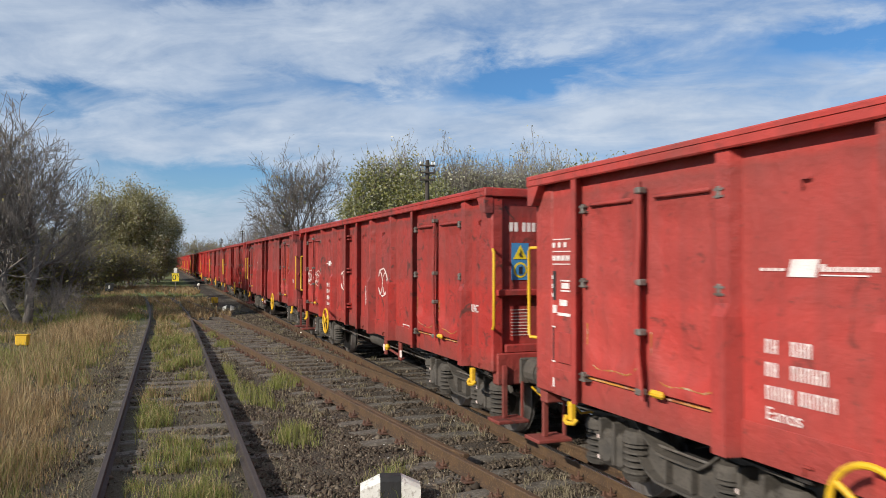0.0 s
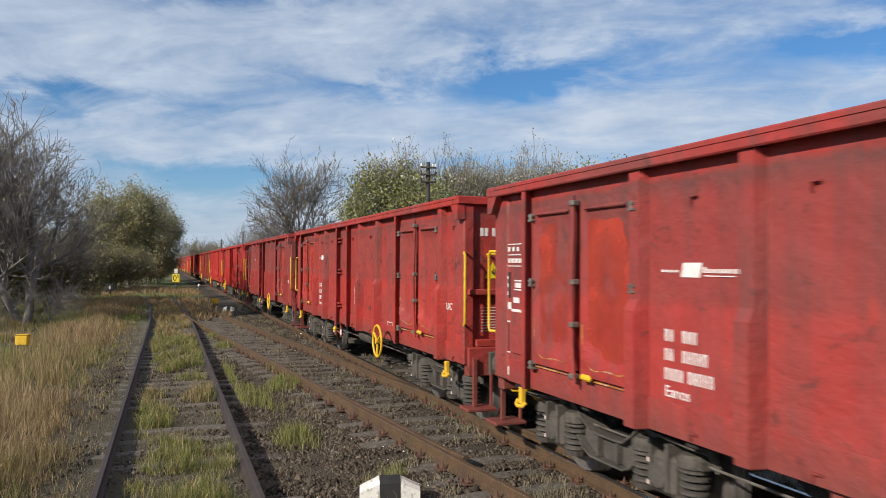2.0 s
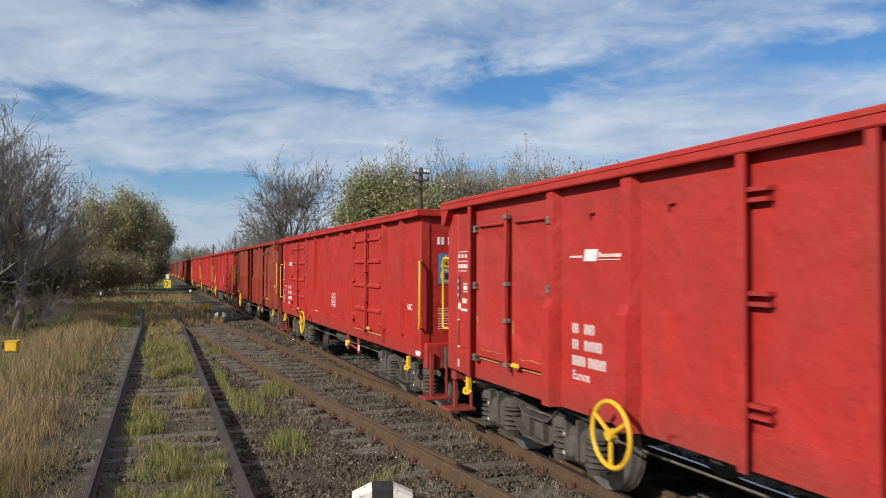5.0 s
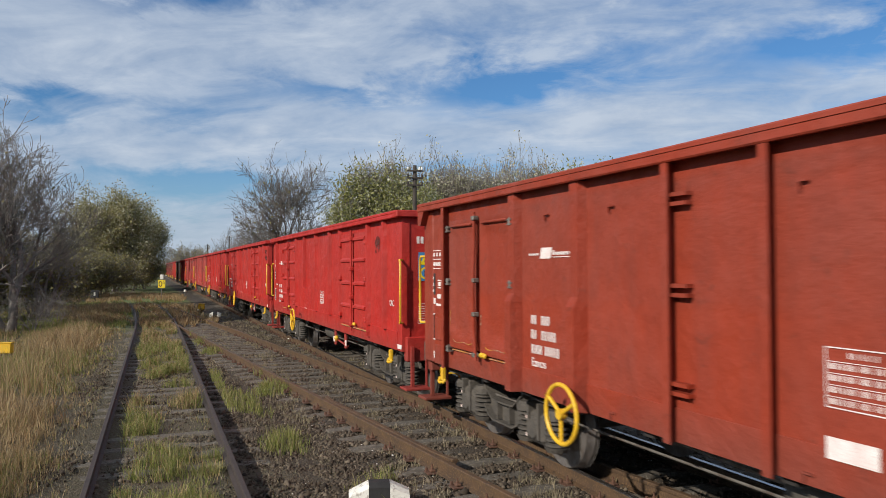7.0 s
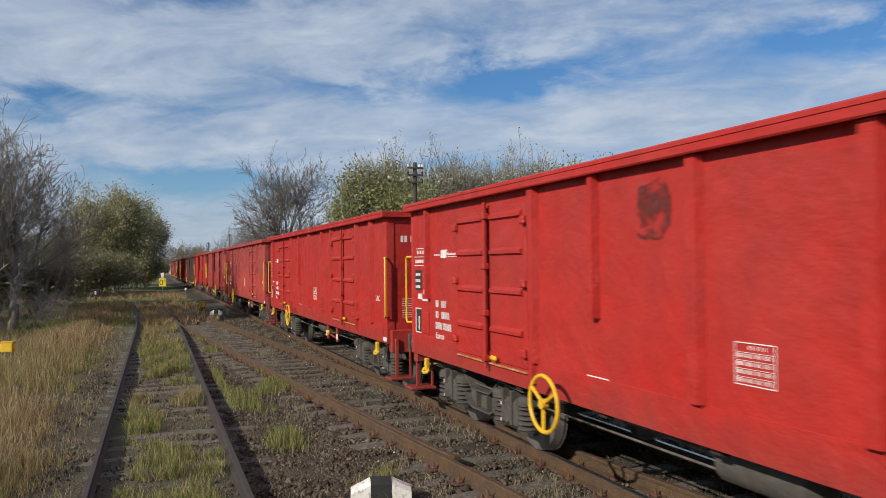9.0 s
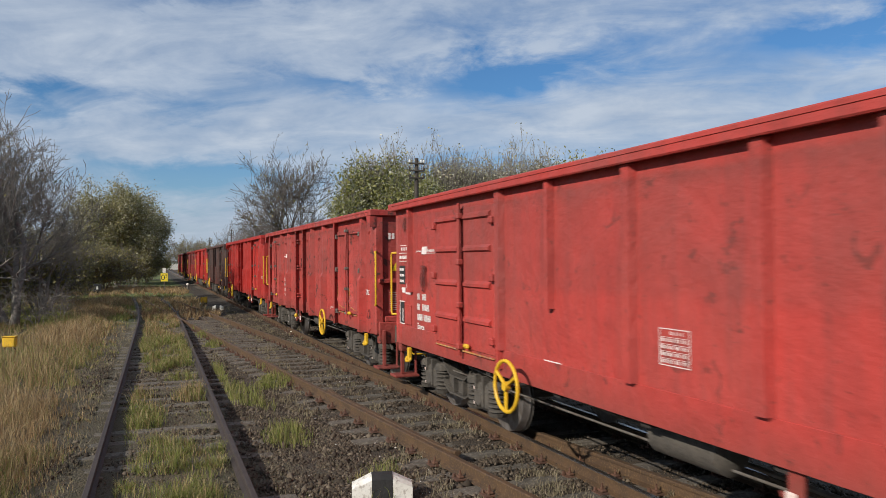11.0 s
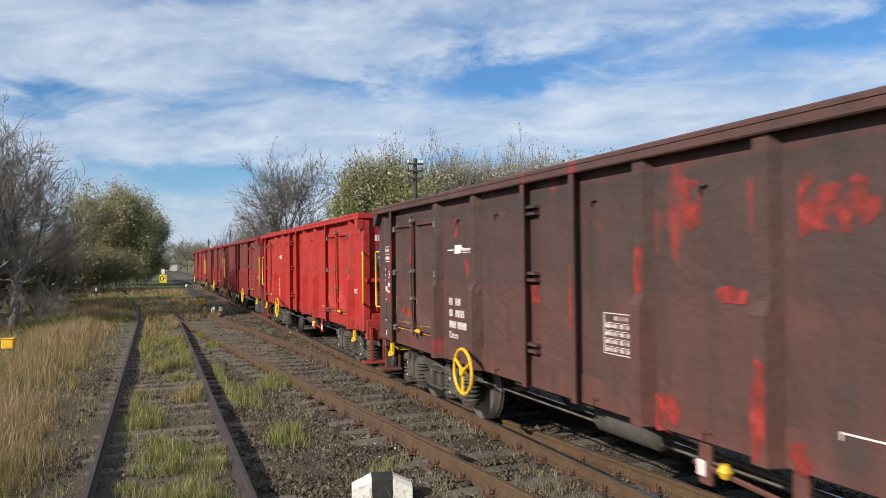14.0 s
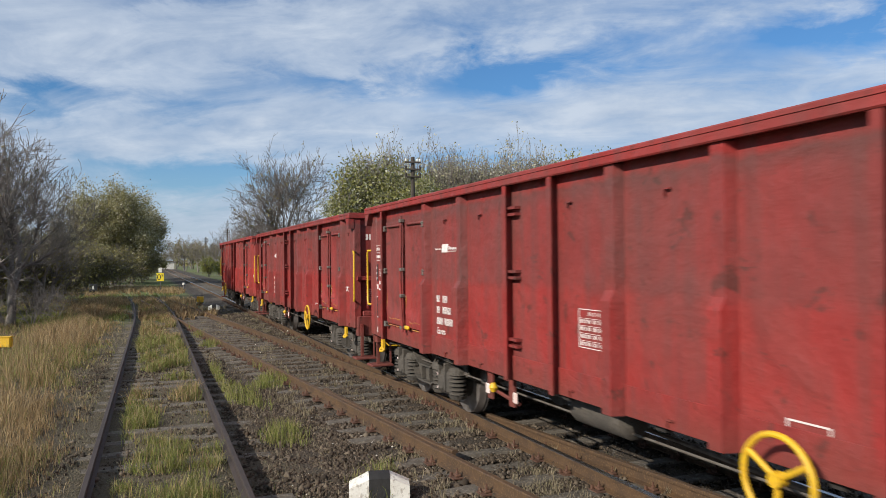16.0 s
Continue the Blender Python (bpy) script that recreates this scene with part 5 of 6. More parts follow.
def make_train():
    model = {}
    for i, (kind, coat, wheel, sign, label) in enumerate(TRAIN):
        k = i - 1
        at = pose(MAIN_X, front_at(0, k) + L2, RAIL_TOP)
        if kind not in model:
            model[kind] = make_wagon(kind)
            wg = model[kind]
            wg.matrix_basis = at
        else:
            wg = copy_thing(model[kind], at)
        wg["make"] = kind
        tagged(wg, label, "freight wagon", "wagons of the train")
        for o in wg.children_recursive:
            if "coat" in o:
                o.material_slots[0].link = "OBJECT"
                o.material_slots[0].material = PAINTS[coat]
        WAGONS.append([k, wg, wheel, sign])
    for (k, wg, wheel, sign), (_, coat, *_) in zip(WAGONS, TRAIN):
        make_wheel(wg, wheel)
        for o in wg.children:
            if o.name.startswith("change_over_lever"):
                o.material_slots[0].material = PAINTS[coat]
        if sign in ("blue", "light"):
            warning_board(wg, -1, -1.02, 2.22, sign)
        elif sign == "low":
            warning_board(wg, -1, -0.70, 1.92, "blue")
        elif sign == "triangle":
            warning_board(wg, -1, -0.98, 2.02, "triangle")
    by = {k: wg for k, wg, *_ in WAGONS}
    warning_board(by[6], -1, -0.13, 2.1, "light")
    part("inner_handrail", Shape().tube([(-0.80, -6.25, 2.05), (-0.74, -6.50, 2.05), (-0.70, -6.52, 2.0), (-0.70, -6.52, 1.52), (-0.74, -6.50, 1.46), (-0.80, -6.25, 1.46)], 0.0165, 8), M_YELLOW, by[6], "yellow tubular handrail", smooth=True, at=pose(0, FRONT_BACK, 0))
    for k in (1, 2, 11):
        part("end_handrail", Shape().tube([(-1.06, -6.25, 2.33), (-1.06, -6.44, 2.34), (-1.02, -6.46, 2.34), (-0.58, -6.46, 2.34), (-0.54, -6.44, 2.34), (-0.54, -6.25, 2.33)], 0.016, 7), M_YELLOW, by[k], "yellow handrail across the end", smooth=True, at=pose(0, FRONT_BACK, 0))
    for s0, seed in ((11.83, 3), (10.86, 4)):
        scrawl(by[0], s0 - 0.08, 1.68, 0.36, 0.24, M_CHALK, seed, 3, 0.009, 0.058)
        scrawl(by[0], s0 - 0.40, 1.72, 0.34, 0.16, M_CHALK, seed + 20, 2, 0.009, 0.058)
        scrawl(by[0], s0, 1.60, 0.84, 0.40, M_CHALK, seed + 40, 1, 0.008, 0.058)
    for k in (-1, 0, 1):
        for o in by[k].children:
            if o.name.startswith("carrier_sign"):
                o.location.z -= 0.17
    scrawl(by[0], 8.2, 1.62, 0.62, 0.36, M_CHALK, 5, 2, 0.011)
    scrawl(by[0], 8.2, 1.6, 0.64, 0.42, M_CHALK, 6, 1, 0.010)
    scrawl(by[0], 5.85, 1.15, 0.35, 0.5, M_CHALK, 7, 2, 0.010)
    scrawl(by[0], 5.85, 1.5, 0.35, 0.5, M_CHALK, 8, 2, 0.010)
    scrawl(by[0], 5.2, 1.62, 0.6, 0.42, M_CHALK, 9, 2, 0.012)
    scrawl(by[0], 5.25, 1.58, 0.7, 0.52, M_CHALK, 10, 1, 0.012)
    card = Shape()
    bars(card, -1, 6.07, 1.09, 5.73, 1.22, W_SIDE + 0.016)
    part("placard", card, M_WHITE, by[6], "white paper placard on the sill")
    stain(by[8], 0.75, 2.62, 0.5, 0.42, M_STAIN, 1, "faded dark patch on the paint")
    stain(by[8], 7.0, 2.62, 0.42, 0.55, M_STAIN, 2, "dark brown patch on the paint")
    stain(by[7], 1.6, 2.6, 0.3, 0.3, M_STAIN, 3, "faded dark patch on the paint")
    stain(by[10], 11.45, 1.95, 0.28, 0.38, M_STAIN, 4, "door brown stain on the door")
    stain(by[10], 12.3, 2.75, 0.2, 0.28, M_STAIN, 14, "brown stain under the rim")
    stain(by[10], 9.3, 1.6, 0.5, 0.5, M_STAIN, 5, "brown stain on the paint")
    stain(by[11], 11.05, 1.55, 0.32, 0.34, M_STAIN, 6, "door brown stain on the door")
    stain(by[11], 10.78, 2.58, 0.2, 0.4, M_STAIN, 16, "door brown stain on the door")
    stain(by[11], 7.0, 2.15, 0.38, 0.3, M_STAIN, 7, "reddish brown stain on the paint")
    stain(by[11], 4.6, 1.15, 0.4, 0.5, M_STAIN, 8, "reddish brown stain on the paint")
    stain(by[11], 0.6, 1.15, 0.45, 0.4, M_STAIN, 9, "rust-brown square patch on the paint")
    stain(by[6], 1.75, 1.42, 0.3, 0.26, M_STAIN, 10, "door purple stain on the door")
    stain(by[14], 11.5, 1.5, 0.12, 0.3, M_BLACK, 11, "door black smear on the door")
    stain(by[3], 1.6, 1.45, 0.5, 0.25, M_STAIN, 12, "door brown stain on the door")
    for k, c in ((1, 1.98), (3, 1.98), (1, 10.88), (2, 10.88), (4, 1.98)):
        for i, (q, z0, w0, h0) in enumerate(((-0.47, 2.0, 0.78, 1.44), (0.47, 2.0, 0.78, 1.44))):
            stain(by[k], c + q, z0, w0, h0, M_ORANGE, 50 + i + k, "door orange-red rubbed paint on the door")
    for i, (s0, z0, w0, h0, lift) in enumerate(((4.95, 2.60, 0.24, 0.44, 0.005), (3.66, 2.50, 0.42, 0.36, 0.005), (3.92, 2.52, 0.13, 0.40, 0.005), (5.47, 2.12, 0.13, 0.38, 0.087), (6.46, 1.85, 0.06, 0.62, 0.107), (7.30, 1.88, 0.20, 0.28, 0.005),
                                                (9.41, 2.62, 0.18, 0.26, 0.005), (5.25, 1.02, 0.30, 0.36, 0.014), (4.20, 1.25, 0.12, 0.70, 0.137), (3.98, 0.98, 0.22, 0.20, 0.014), (4.55, 1.95, 0.34, 0.12, 0.005), (9.95, 1.05, 0.12, 0.20, 0.137))):
        stain(by[13], s0, z0, w0, h0, M_FRESH, 20 + i, "bright red repainted patch", lift)
    stain(by[13], 11.3, 1.42, 0.5, 0.2, M_FRESH, 40, "door bright red patch at the door foot")
    for arc in ((8.18, 1.80, 0.27, 0.33, 10, 250), (8.08, 1.28, 0.34, 0.38, 130, -200), (7.62, 1.92, 0.17, 0.20, 95, 185), (7.76, 1.66, 0.14, 0.05, 20, 160), (7.28, 1.85, 0.22, 0.24, 0, 200),
                (7.45, 1.10, 0.56, 0.75, 75, -25), (6.97, 1.85, 0.16, 0.24, -70, 180), (6.95, 1.45, 0.36, 0.64, 100, -40), (6.55, 1.86, 0.20, 0.12, 40, 150), (6.80, 1.22, 0.18, 0.34, 160, 330)):
        spray_arc(by[12], *arc)
    scrawl(by[12], 6.85, 1.15, 0.28, 0.34, M_SPRAY, 12, 3, 0.012)


make_train()


# ---------- trees and bushes ----------
def spot(bearing, far):
    """A place on the ground by its bearing from the track's direction and its distance from the camera's stand."""
    a = radians(bearing)
    return far * math.sin(a), far * math.cos(a)


class Growth:
    """Branches and leaf places of one tree."""

    def __init__(self, seed, thin, lift=0.25, droop=0.0, crook=0.13):
        self.rnd, self.thin, self.lift, self.droop, self.crook = random.Random(seed), thin, lift, droop, crook
        self.v, self.f, self.tips = [], [], []

    def limb(self, p, d, length, r, level, last, kids, wide):
        rnd = self.rnd
        n = (6, 5, 4, 3, 3)[min(level, 4)]
        sides = (7, 5, 4, 3, 3)[min(level, 4)]
        pts, dirs = [p.copy()], [d.copy()]
        q = p.copy()
        for i in range(n):
            d = (d + Vector((rnd.gauss(0, self.crook), rnd.gauss(0, self.crook), rnd.gauss(0, self.crook * 0.6) + self.lift * 0.28 - self.droop * level * 0.05))).normalized()
            q = q + d * (length / n)
            pts.append(q.copy())
            dirs.append(d.copy())
        k0 = len(self.v)
        for i, (c, e) in enumerate(zip(pts, dirs)):
            rr = max(self.thin, r * (1 - 0.72 * i / n))
            side = e.orthogonal().normalized()
            up = e.cross(side)
            for j in range(sides):
                a = 2 * math.pi * j / sides
                self.v.append(tuple(c + rr * (math.cos(a) * side + math.sin(a) * up)))
        for i in range(n):
            for j in range(sides):
                a, b = k0 + i * sides + j, k0 + i * sides + (j + 1) % sides
                self.f.append((a, b, b + sides, a + sides))
        if level >= last - 1:
            self.tips += [(pts[i], dirs[i]) for i in range(1, n + 1)]
        if level < last:
            for c in range(kids[level]):
                u = rnd.uniform(0.25 if level else 0.3, 1.0) if c else 1.0
                i = min(n - 1, int(u * n))
                at = pts[i].lerp(pts[i + 1], u * n - i) if i < n else pts[n]
                side = dirs[i].orthogonal().normalized()
                side.rotate(Matrix.Rotation(rnd.uniform(0, 2 * math.pi), 3, dirs[i]))
                ang = radians(rnd.uniform(*wide)) * (0.5 if c == 0 else 1)
                nd = (dirs[i] * math.cos(ang) + side * math.sin(ang)).normalized()
                self.limb(at, nd, length * rnd.uniform(0.45, 0.72), max(self.thin, r * (1 - 0.72 * u) * 0.72), level + 1, last, kids, wide)


def leaf_mesh(name, g, per, size, mat, spread, floor=0.0):
    """Small rhombic leaves about the twigs."""
    rnd = np.random.RandomState(len(g.tips) % 1000)
    tips = np.array([p[:] for p, _ in g.tips])
    if floor:
        tips = tips[tips[:, 2] > floor] if (tips[:, 2] > floor).any() else tips
    pick = tips[rnd.randint(0, len(tips), per)] + rnd.normal(0, spread, (per, 3))
    a = rnd.normal(0, 1, (per, 3))
    a /= np.linalg.norm(a, axis=1)[:, None]
    b = np.cross(a, rnd.normal(0, 1, (per, 3)))
    b /= np.linalg.norm(b, axis=1)[:, None]
    s = size * rnd.uniform(0.6, 1.3, (per, 1))
    v = np.stack([pick - a * s, pick + b * s * 0.55, pick + a * s, pick - b * s * 0.55], 1).reshape(-1, 3)
    return quick_mesh(name, v, np.arange(per * 4).reshape(-1, 4), mat)


def make_tree(name, seed, height, kids, bark, label, thin=0.012, trunks=1, wide=(22, 55), lift=0.25, trunk_r=0.12, share=0.55, leaves=0, leaf=0.1, leaf_mat=None, spread=0.2, category="tree", droop=0.0, floor=0.0, crook=0.13, hull=None):
    tree = thing(name, pose(0, 0, 0), label, category)
    g = Growth(seed, thin, lift, droop, crook)
    last = len(kids)
    for i in range(trunks):
        a = g.rnd.uniform(0, 6.28) if trunks == 1 else 6.28 * i / trunks + g.rnd.uniform(-0.5, 0.5)
        tilt = 0.06 if trunks == 1 else g.rnd.uniform(0.15, 0.5)
        d = Vector((math.cos(a) * tilt, math.sin(a) * tilt, 1)).normalized()
        g.limb(Vector((math.cos(a) * 0.1 * (trunks > 1), math.sin(a) * 0.1 * (trunks > 1), -0.15)), d, height * share, trunk_r, 0, last, kids, wide)
    top = max(p[2] for p in g.v)
    k = height / top
    g.v = [(x * k, y * k, z * k) for x, y, z in g.v]
    g.tips = [(p * k, d) for p, d in g.tips]
    if hull:
        # twigs end at the crown's lumpy outline
        def inside(p):
            a = math.atan2(p[1], p[0])
            k2 = 1 + 0.13 * math.sin(3 * a + seed) + 0.10 * math.sin(5 * a + 7 * p[2] / height + seed) + 0.08 * math.sin(11 * a - 13 * p[2] / height)
            return (p[0] ** 2 + p[1] ** 2) / (hull[0] * height) ** 2 + ((p[2] - hull[1] * height) / (hull[2] * height)) ** 2 < k2
        ok = [inside(p) or p[2] < hull[1] * height * 0.5 and math.hypot(p[0], p[1]) < hull[0] * height * 0.5 for p in g.v]
        g.f = [f for f in g.f if ok[f[0]] and ok[f[2]]]
        g.tips = [(p, d) for p, d in g.tips if inside(p)]
    part("trunk", quick_mesh("trunk", g.v, g.f, bark), None, tree, "bare branching trunk" if not leaves else "")
    if leaves:
        part("crown", leaf_mesh("crown", g, leaves, leaf, leaf_mat, spread, floor * height), None, tree, "thin crown of small leaves")
    return tree


def set_at(tree, bearing, far, turn=0.0, size=1.0):
    x, y = spot(bearing, far)
    tree.matrix_basis = Matrix.LocRotScale((x, y, -0.05), Euler((0, 0, radians(turn))), (size,) * 3)


def again(tree, bearing, far, turn, size=1.0):
    x, y = spot(bearing, far)
    ob = copy_thing(tree, Matrix.LocRotScale((x, y, -0.05), Euler((0, 0, radians(turn))), None))
    ob.scale = (size,) * 3
    return ob


def make_woods():
    bare = make_tree("bare_tree", 4, 9.4, (7, 6, 5, 4), M_BARKLIT, "bare grey tree with pale forking limbs beside the siding", 0.0095, 3, (24, 54), 0.36, 0.17, 0.46, 160, 0.07, M_LEAFDRY, 0.1, crook=0.20, hull=(0.40, 0.48, 0.56))
    set_at(bare, -8.57, 32.8, 40)
    again(bare, -12.4, 33.0, 170, 0.97)
    again(bare, -6.6, 40.5, 250, 0.66)
    again(bare, -10.4, 37.0, 300, 0.95)
    bush = make_tree("bare_bush", 8, 2.4, (6, 5, 4), M_BARKPALE, "low bare bush with tangled grey twigs", 0.006, 6, (25, 70), 0.0, 0.03, 0.7, 0, category="bush", droop=0.6)
    set_at(bush, -10.2, 31.0, 0)
    for b, r, t, s in ((-7.2, 32.5, 60, 0.9), (-5.8, 35.0, 130, 0.8), (-12.0, 30.0, 200, 1.0)):
        again(bush, b, r, t, s)
    shrub = make_tree("leafy_shrub", 15, 3.6, (8, 6, 5), M_BARK, "dense olive-brown shrub at the edge of the wood", 0.012, 7, (25, 65), 0.15, 0.05, 0.65, 5200, 0.075, M_LEAFDRY, 0.24, category="bush")
    set_at(shrub, -7.2, 42.0, 0)
    for b, r, t, s in ((-9.4, 40.0, 80, 1.0), (-11.5, 39.0, 150, 1.2), (-5.6, 48.0, 220, 0.9), (-4.0, 66.0, 300, 1.15), (-2.9, 68.0, 30, 1.1), (-1.9, 74.0, 110, 1.2), (-0.9, 82.0, 190, 1.25), (-6.4, 46.0, 260, 1.05), (-0.2, 90.0, 20, 1.1), (-3.4, 70.0, 120, 1.2), (-4.9, 64.0, 330, 1.1), (0.15, 104.0, 70, 1.2)):
        again(shrub, b, r, t, s)
    leafy = make_tree("autumn_tree", 22, 9.2, (9, 8, 6), M_BARK, "autumn tree with thinning olive leaves", 0.014, 2, (25, 62), 0.16, 0.14, 0.6, 28000, 0.085, M_LEAFOLD, 0.30, floor=0.10, hull=(0.36, 0.52, 0.50))
    set_at(leafy, -2.2, 82.0, 0, 1.22)
    for b, r, t, s in ((-0.75, 88.0, 70, 1.02), (-3.7, 84.0, 140, 1.10), (-5.4, 70.0, 210, 0.62), (-7.7, 62.0, 290, 0.6), (-10.2, 60.0, 20, 0.7), (-14.0, 48.0, 110, 1.05), (-1.4, 96.0, 170, 1.2)):
        again(leafy, b, r, t, s)
    round_bare = make_tree("round_bare_tree", 37, 11.6, (11, 8, 6, 4), M_BARK, "round-crowned bare tree with a few last leaves", 0.0105, 2, (26, 58), 0.26, 0.20, 0.42, 420, 0.10, M_LEAFDRY, 0.1, crook=0.20, hull=(0.40, 0.55, 0.47))
    set_at(round_bare, 10.6, 56.0, 0, 1.06)
    silver = make_tree("silver_tree", 43, 9.4, (9, 7, 6), M_BARK, "silvery green tree in thin autumn leaf", 0.014, 3, (22, 52), 0.28, 0.13, 0.6, 17000, 0.092, M_LEAF, 0.24, floor=0.1, hull=(0.30, 0.52, 0.49))
    set_at(silver, 16.9, 51.0, 0, 1.12)
    for b, r, t, s in ((14.6, 52.0, 90, 0.84), (18.8, 50.0, 180, 0.95), (21.0, 49.0, 60, 0.92), (33.2, 46.0, 330, 1.02)):
        again(silver, b, r, t, s)
    whip = make_tree("bare_poplar", 57, 12.4, (13, 9, 6), M_BARKPALE, "upright bare poplar with pale twigs", 0.015, 4, (12, 34), 0.45, 0.12, 0.6, 5200, 0.10, M_WHITELEAF, 0.16, floor=0.35)
    set_at(whip, 27.8, 57.0, 0, 1.02)
    for b, r, t, s in ((26.3, 58.0, 100, 0.96), (29.0, 58.0, 200, 0.95), (22.0, 56.0, 300, 0.98), (20.4, 55.0, 45, 0.97), (17.6, 54.0, 145, 0.98), (23.4, 57.0, 240, 0.92)):
        again(whip, b, r, t, s)
    pale = make_tree("pale_bare_tree", 91, 10.0, (9, 7, 5), M_BARKLIT, "pale bare tree behind the main line", 0.016, 3, (18, 46), 0.34, 0.12, 0.55, 0, hull=(0.36, 0.52, 0.50))
    set_at(pale, 7.2, 92.0, 0)
    again(pale, 6.0, 98.0, 100, 0.85)
    again(pale, 8.4, 96.0, 210, 0.8)
    far = make_tree("distant_tree", 66, 9.0, (7, 6, 5), M_BARKPALE, "distant bare tree in haze by the line", 0.03, 3, (20, 50), 0.3, 0.16, 0.6, 700, 0.16, M_LEAFDRY, 0.4)
    set_at(far, 2.7, 185.0, 0)
    for b, r, t, s in ((2.1, 220.0, 60, 1.0), (3.6, 160.0, 120, 0.8), (4.3, 150.0, 200, 0.75), (1.5, 260.0, 280, 0.8), (3.1, 240.0, 300, 1.0), (0.9, 300.0, 40, 0.8), (5.1, 130.0, 90, 0.6), (4.0, 210.0, 10, 1.0)):
        again(far, b, r, t, s)
    willow = make_tree("yellow_bush", 71, 3.2, (7, 6, 4), M_BARK, "yellow-green bush beyond the main line", 0.02, 6, (15, 50), 0.3, 0.05, 0.65, 2600, 0.11, by_island("yellow_leaves", [(0.20, 0.21, 0.04), (0.14, 0.16, 0.03), (0.26, 0.25, 0.07)], 0.6, 0.3), 0.25, category="bush")
    set_at(willow, 4.35, 118.0, 0)
    again(willow, 5.35, 100.0, 90, 0.95)
    again(willow, 6.4, 92.0, 200, 0.9)
    again(willow, 1.15, 200.0, 200, 1.0)


make_woods()


def make_treeline():
    """Far woods closing the horizon all round, one ragged mass of clumps."""
    rnd = np.random.RandomState(5)
    n = 26000
    ang = rnd.uniform(-math.pi, math.pi, n)
    r = rnd.uniform(330, 420, n)
    tall = 4.5 + 3.0 * np.sin(ang * 41) * np.sin(ang * 17 + 1) + 2.0 * np.sin(ang * 97)
    z = rnd.uniform(0, 1, n) ** 1.2 * np.maximum(tall, 2.0) + 0.4
    c = np.stack([r * np.sin(ang), r * np.cos(ang), z], 1)
    keep = np.abs(c[:, 0] - 3.0) > 9
    c = c[keep]
    n = len(c)
    a = rnd.normal(0, 1, (n, 3))
    a /= np.linalg.norm(a, axis=1)[:, None]
    b = np.cross(a, rnd.normal(0, 1, (n, 3)))
    b /= np.linalg.norm(b, axis=1)[:, None]
    s = rnd.uniform(0.6, 1.5, (n, 1))
    v = np.stack([c - a * s, c + b * s * 0.7, c + a * s, c - b * s * 0.7], 1).reshape(-1, 3)
    tagged(new("far_woods", quick_mesh("far_woods", v, np.arange(n * 4).reshape(-1, 4), M_LEAFDRY)), "distant brown-green woods along the horizon", "woods", kind="stuff")


make_treeline()


# ---------- grass and stones ----------
def blades(name, x, y, high, wide, mat, label, seed, lean=0.85, out=None):
    """Bent grass blades standing on the ground, two faces each."""
    rnd = np.random.RandomState(seed)
    n = len(x)
    z = ground_height(x, y)
    a = rnd.uniform(0, 2 * math.pi, n)
    t = rnd.uniform(0, 2 * math.pi, n) if out is None else out + rnd.normal(0, 0.5, n)
    ux, uy = np.cos(a) * wide / 2, np.sin(a) * wide / 2
    bend = high * rnd.uniform(0.05, lean, n)
    bx, by = np.cos(t) * bend, np.sin(t) * bend
    p = np.zeros((n, 5, 3), np.float32)
    p[:, 0] = np.stack([x - ux, y - uy, z - 0.01], 1)
    p[:, 1] = np.stack([x + ux, y + uy, z - 0.01], 1)
    p[:, 2] = np.stack([x + ux * 0.7 + bx * 0.35, y + uy * 0.7 + by * 0.35, z + high * 0.6], 1)
    p[:, 3] = np.stack([x - ux * 0.7 + bx * 0.35, y - uy * 0.7 + by * 0.35, z + high * 0.6], 1)
    p[:, 4] = np.stack([x + bx, y + by, z + high * np.sqrt(np.maximum(0.1, 1 - (bend / high) ** 2 * 0.5))], 1)
    k = (np.arange(n) * 5)[:, None]
    tri = np.concatenate([k + np.array([[0, 1, 2]]), k + np.array([[0, 2, 3]]), k + np.array([[3, 2, 4]])], 0)
    tagged(new(name, quick_mesh(name, p.reshape(-1, 3), tri, mat)), label, "grass", kind="stuff")


def patch(x, y, scale, seed):
    """Soft random field from 0 to 1, for clumps."""
    r = np.random.RandomState(seed)
    v = np.zeros_like(x)
    for i in range(7):
        a, f, ph = r.uniform(0, 6.28), scale * r.uniform(0.6, 2.4), r.uniform(0, 6.28)
        v += np.sin((x * math.cos(a) + y * math.sin(a)) * f + ph)
    return np.clip(0.5 + v / 5.2, 0, 1)


def scatter(n, x0, x1, y0, y1, seed, near=1.0):
    """Random places, denser towards the near end."""
    r = np.random.RandomState(seed)
    tufts = n // 16
    u = r.uniform(0, 1, tufts)
    cx, cy = r.uniform(x0, x1, tufts), y0 + (y1 - y0) * u ** (1 + near)
    k = r.randint(0, tufts, n)
    size = (0.02 + 0.05 * r.uniform(0, 1, tufts) ** 2)[k]
    return np.clip(cx[k] + r.normal(0, 1, n) * size, x0, x1), cy[k] + r.normal(0, 1, n) * size, r


def beside_rail(x, y):
    """True in the bare strips along the siding's rails, widest on the shaded side."""
    c = x - np.vectorize(siding_x)(y)
    left, right = c + HALF, c - HALF
    return ((left > -0.10) & (left < 0.24)) | ((right > -0.07) & (right < 0.30))


def on_sleeper(y):
    return np.abs((y + 3.0 + 0.31) % 0.62 - 0.31) < 0.14


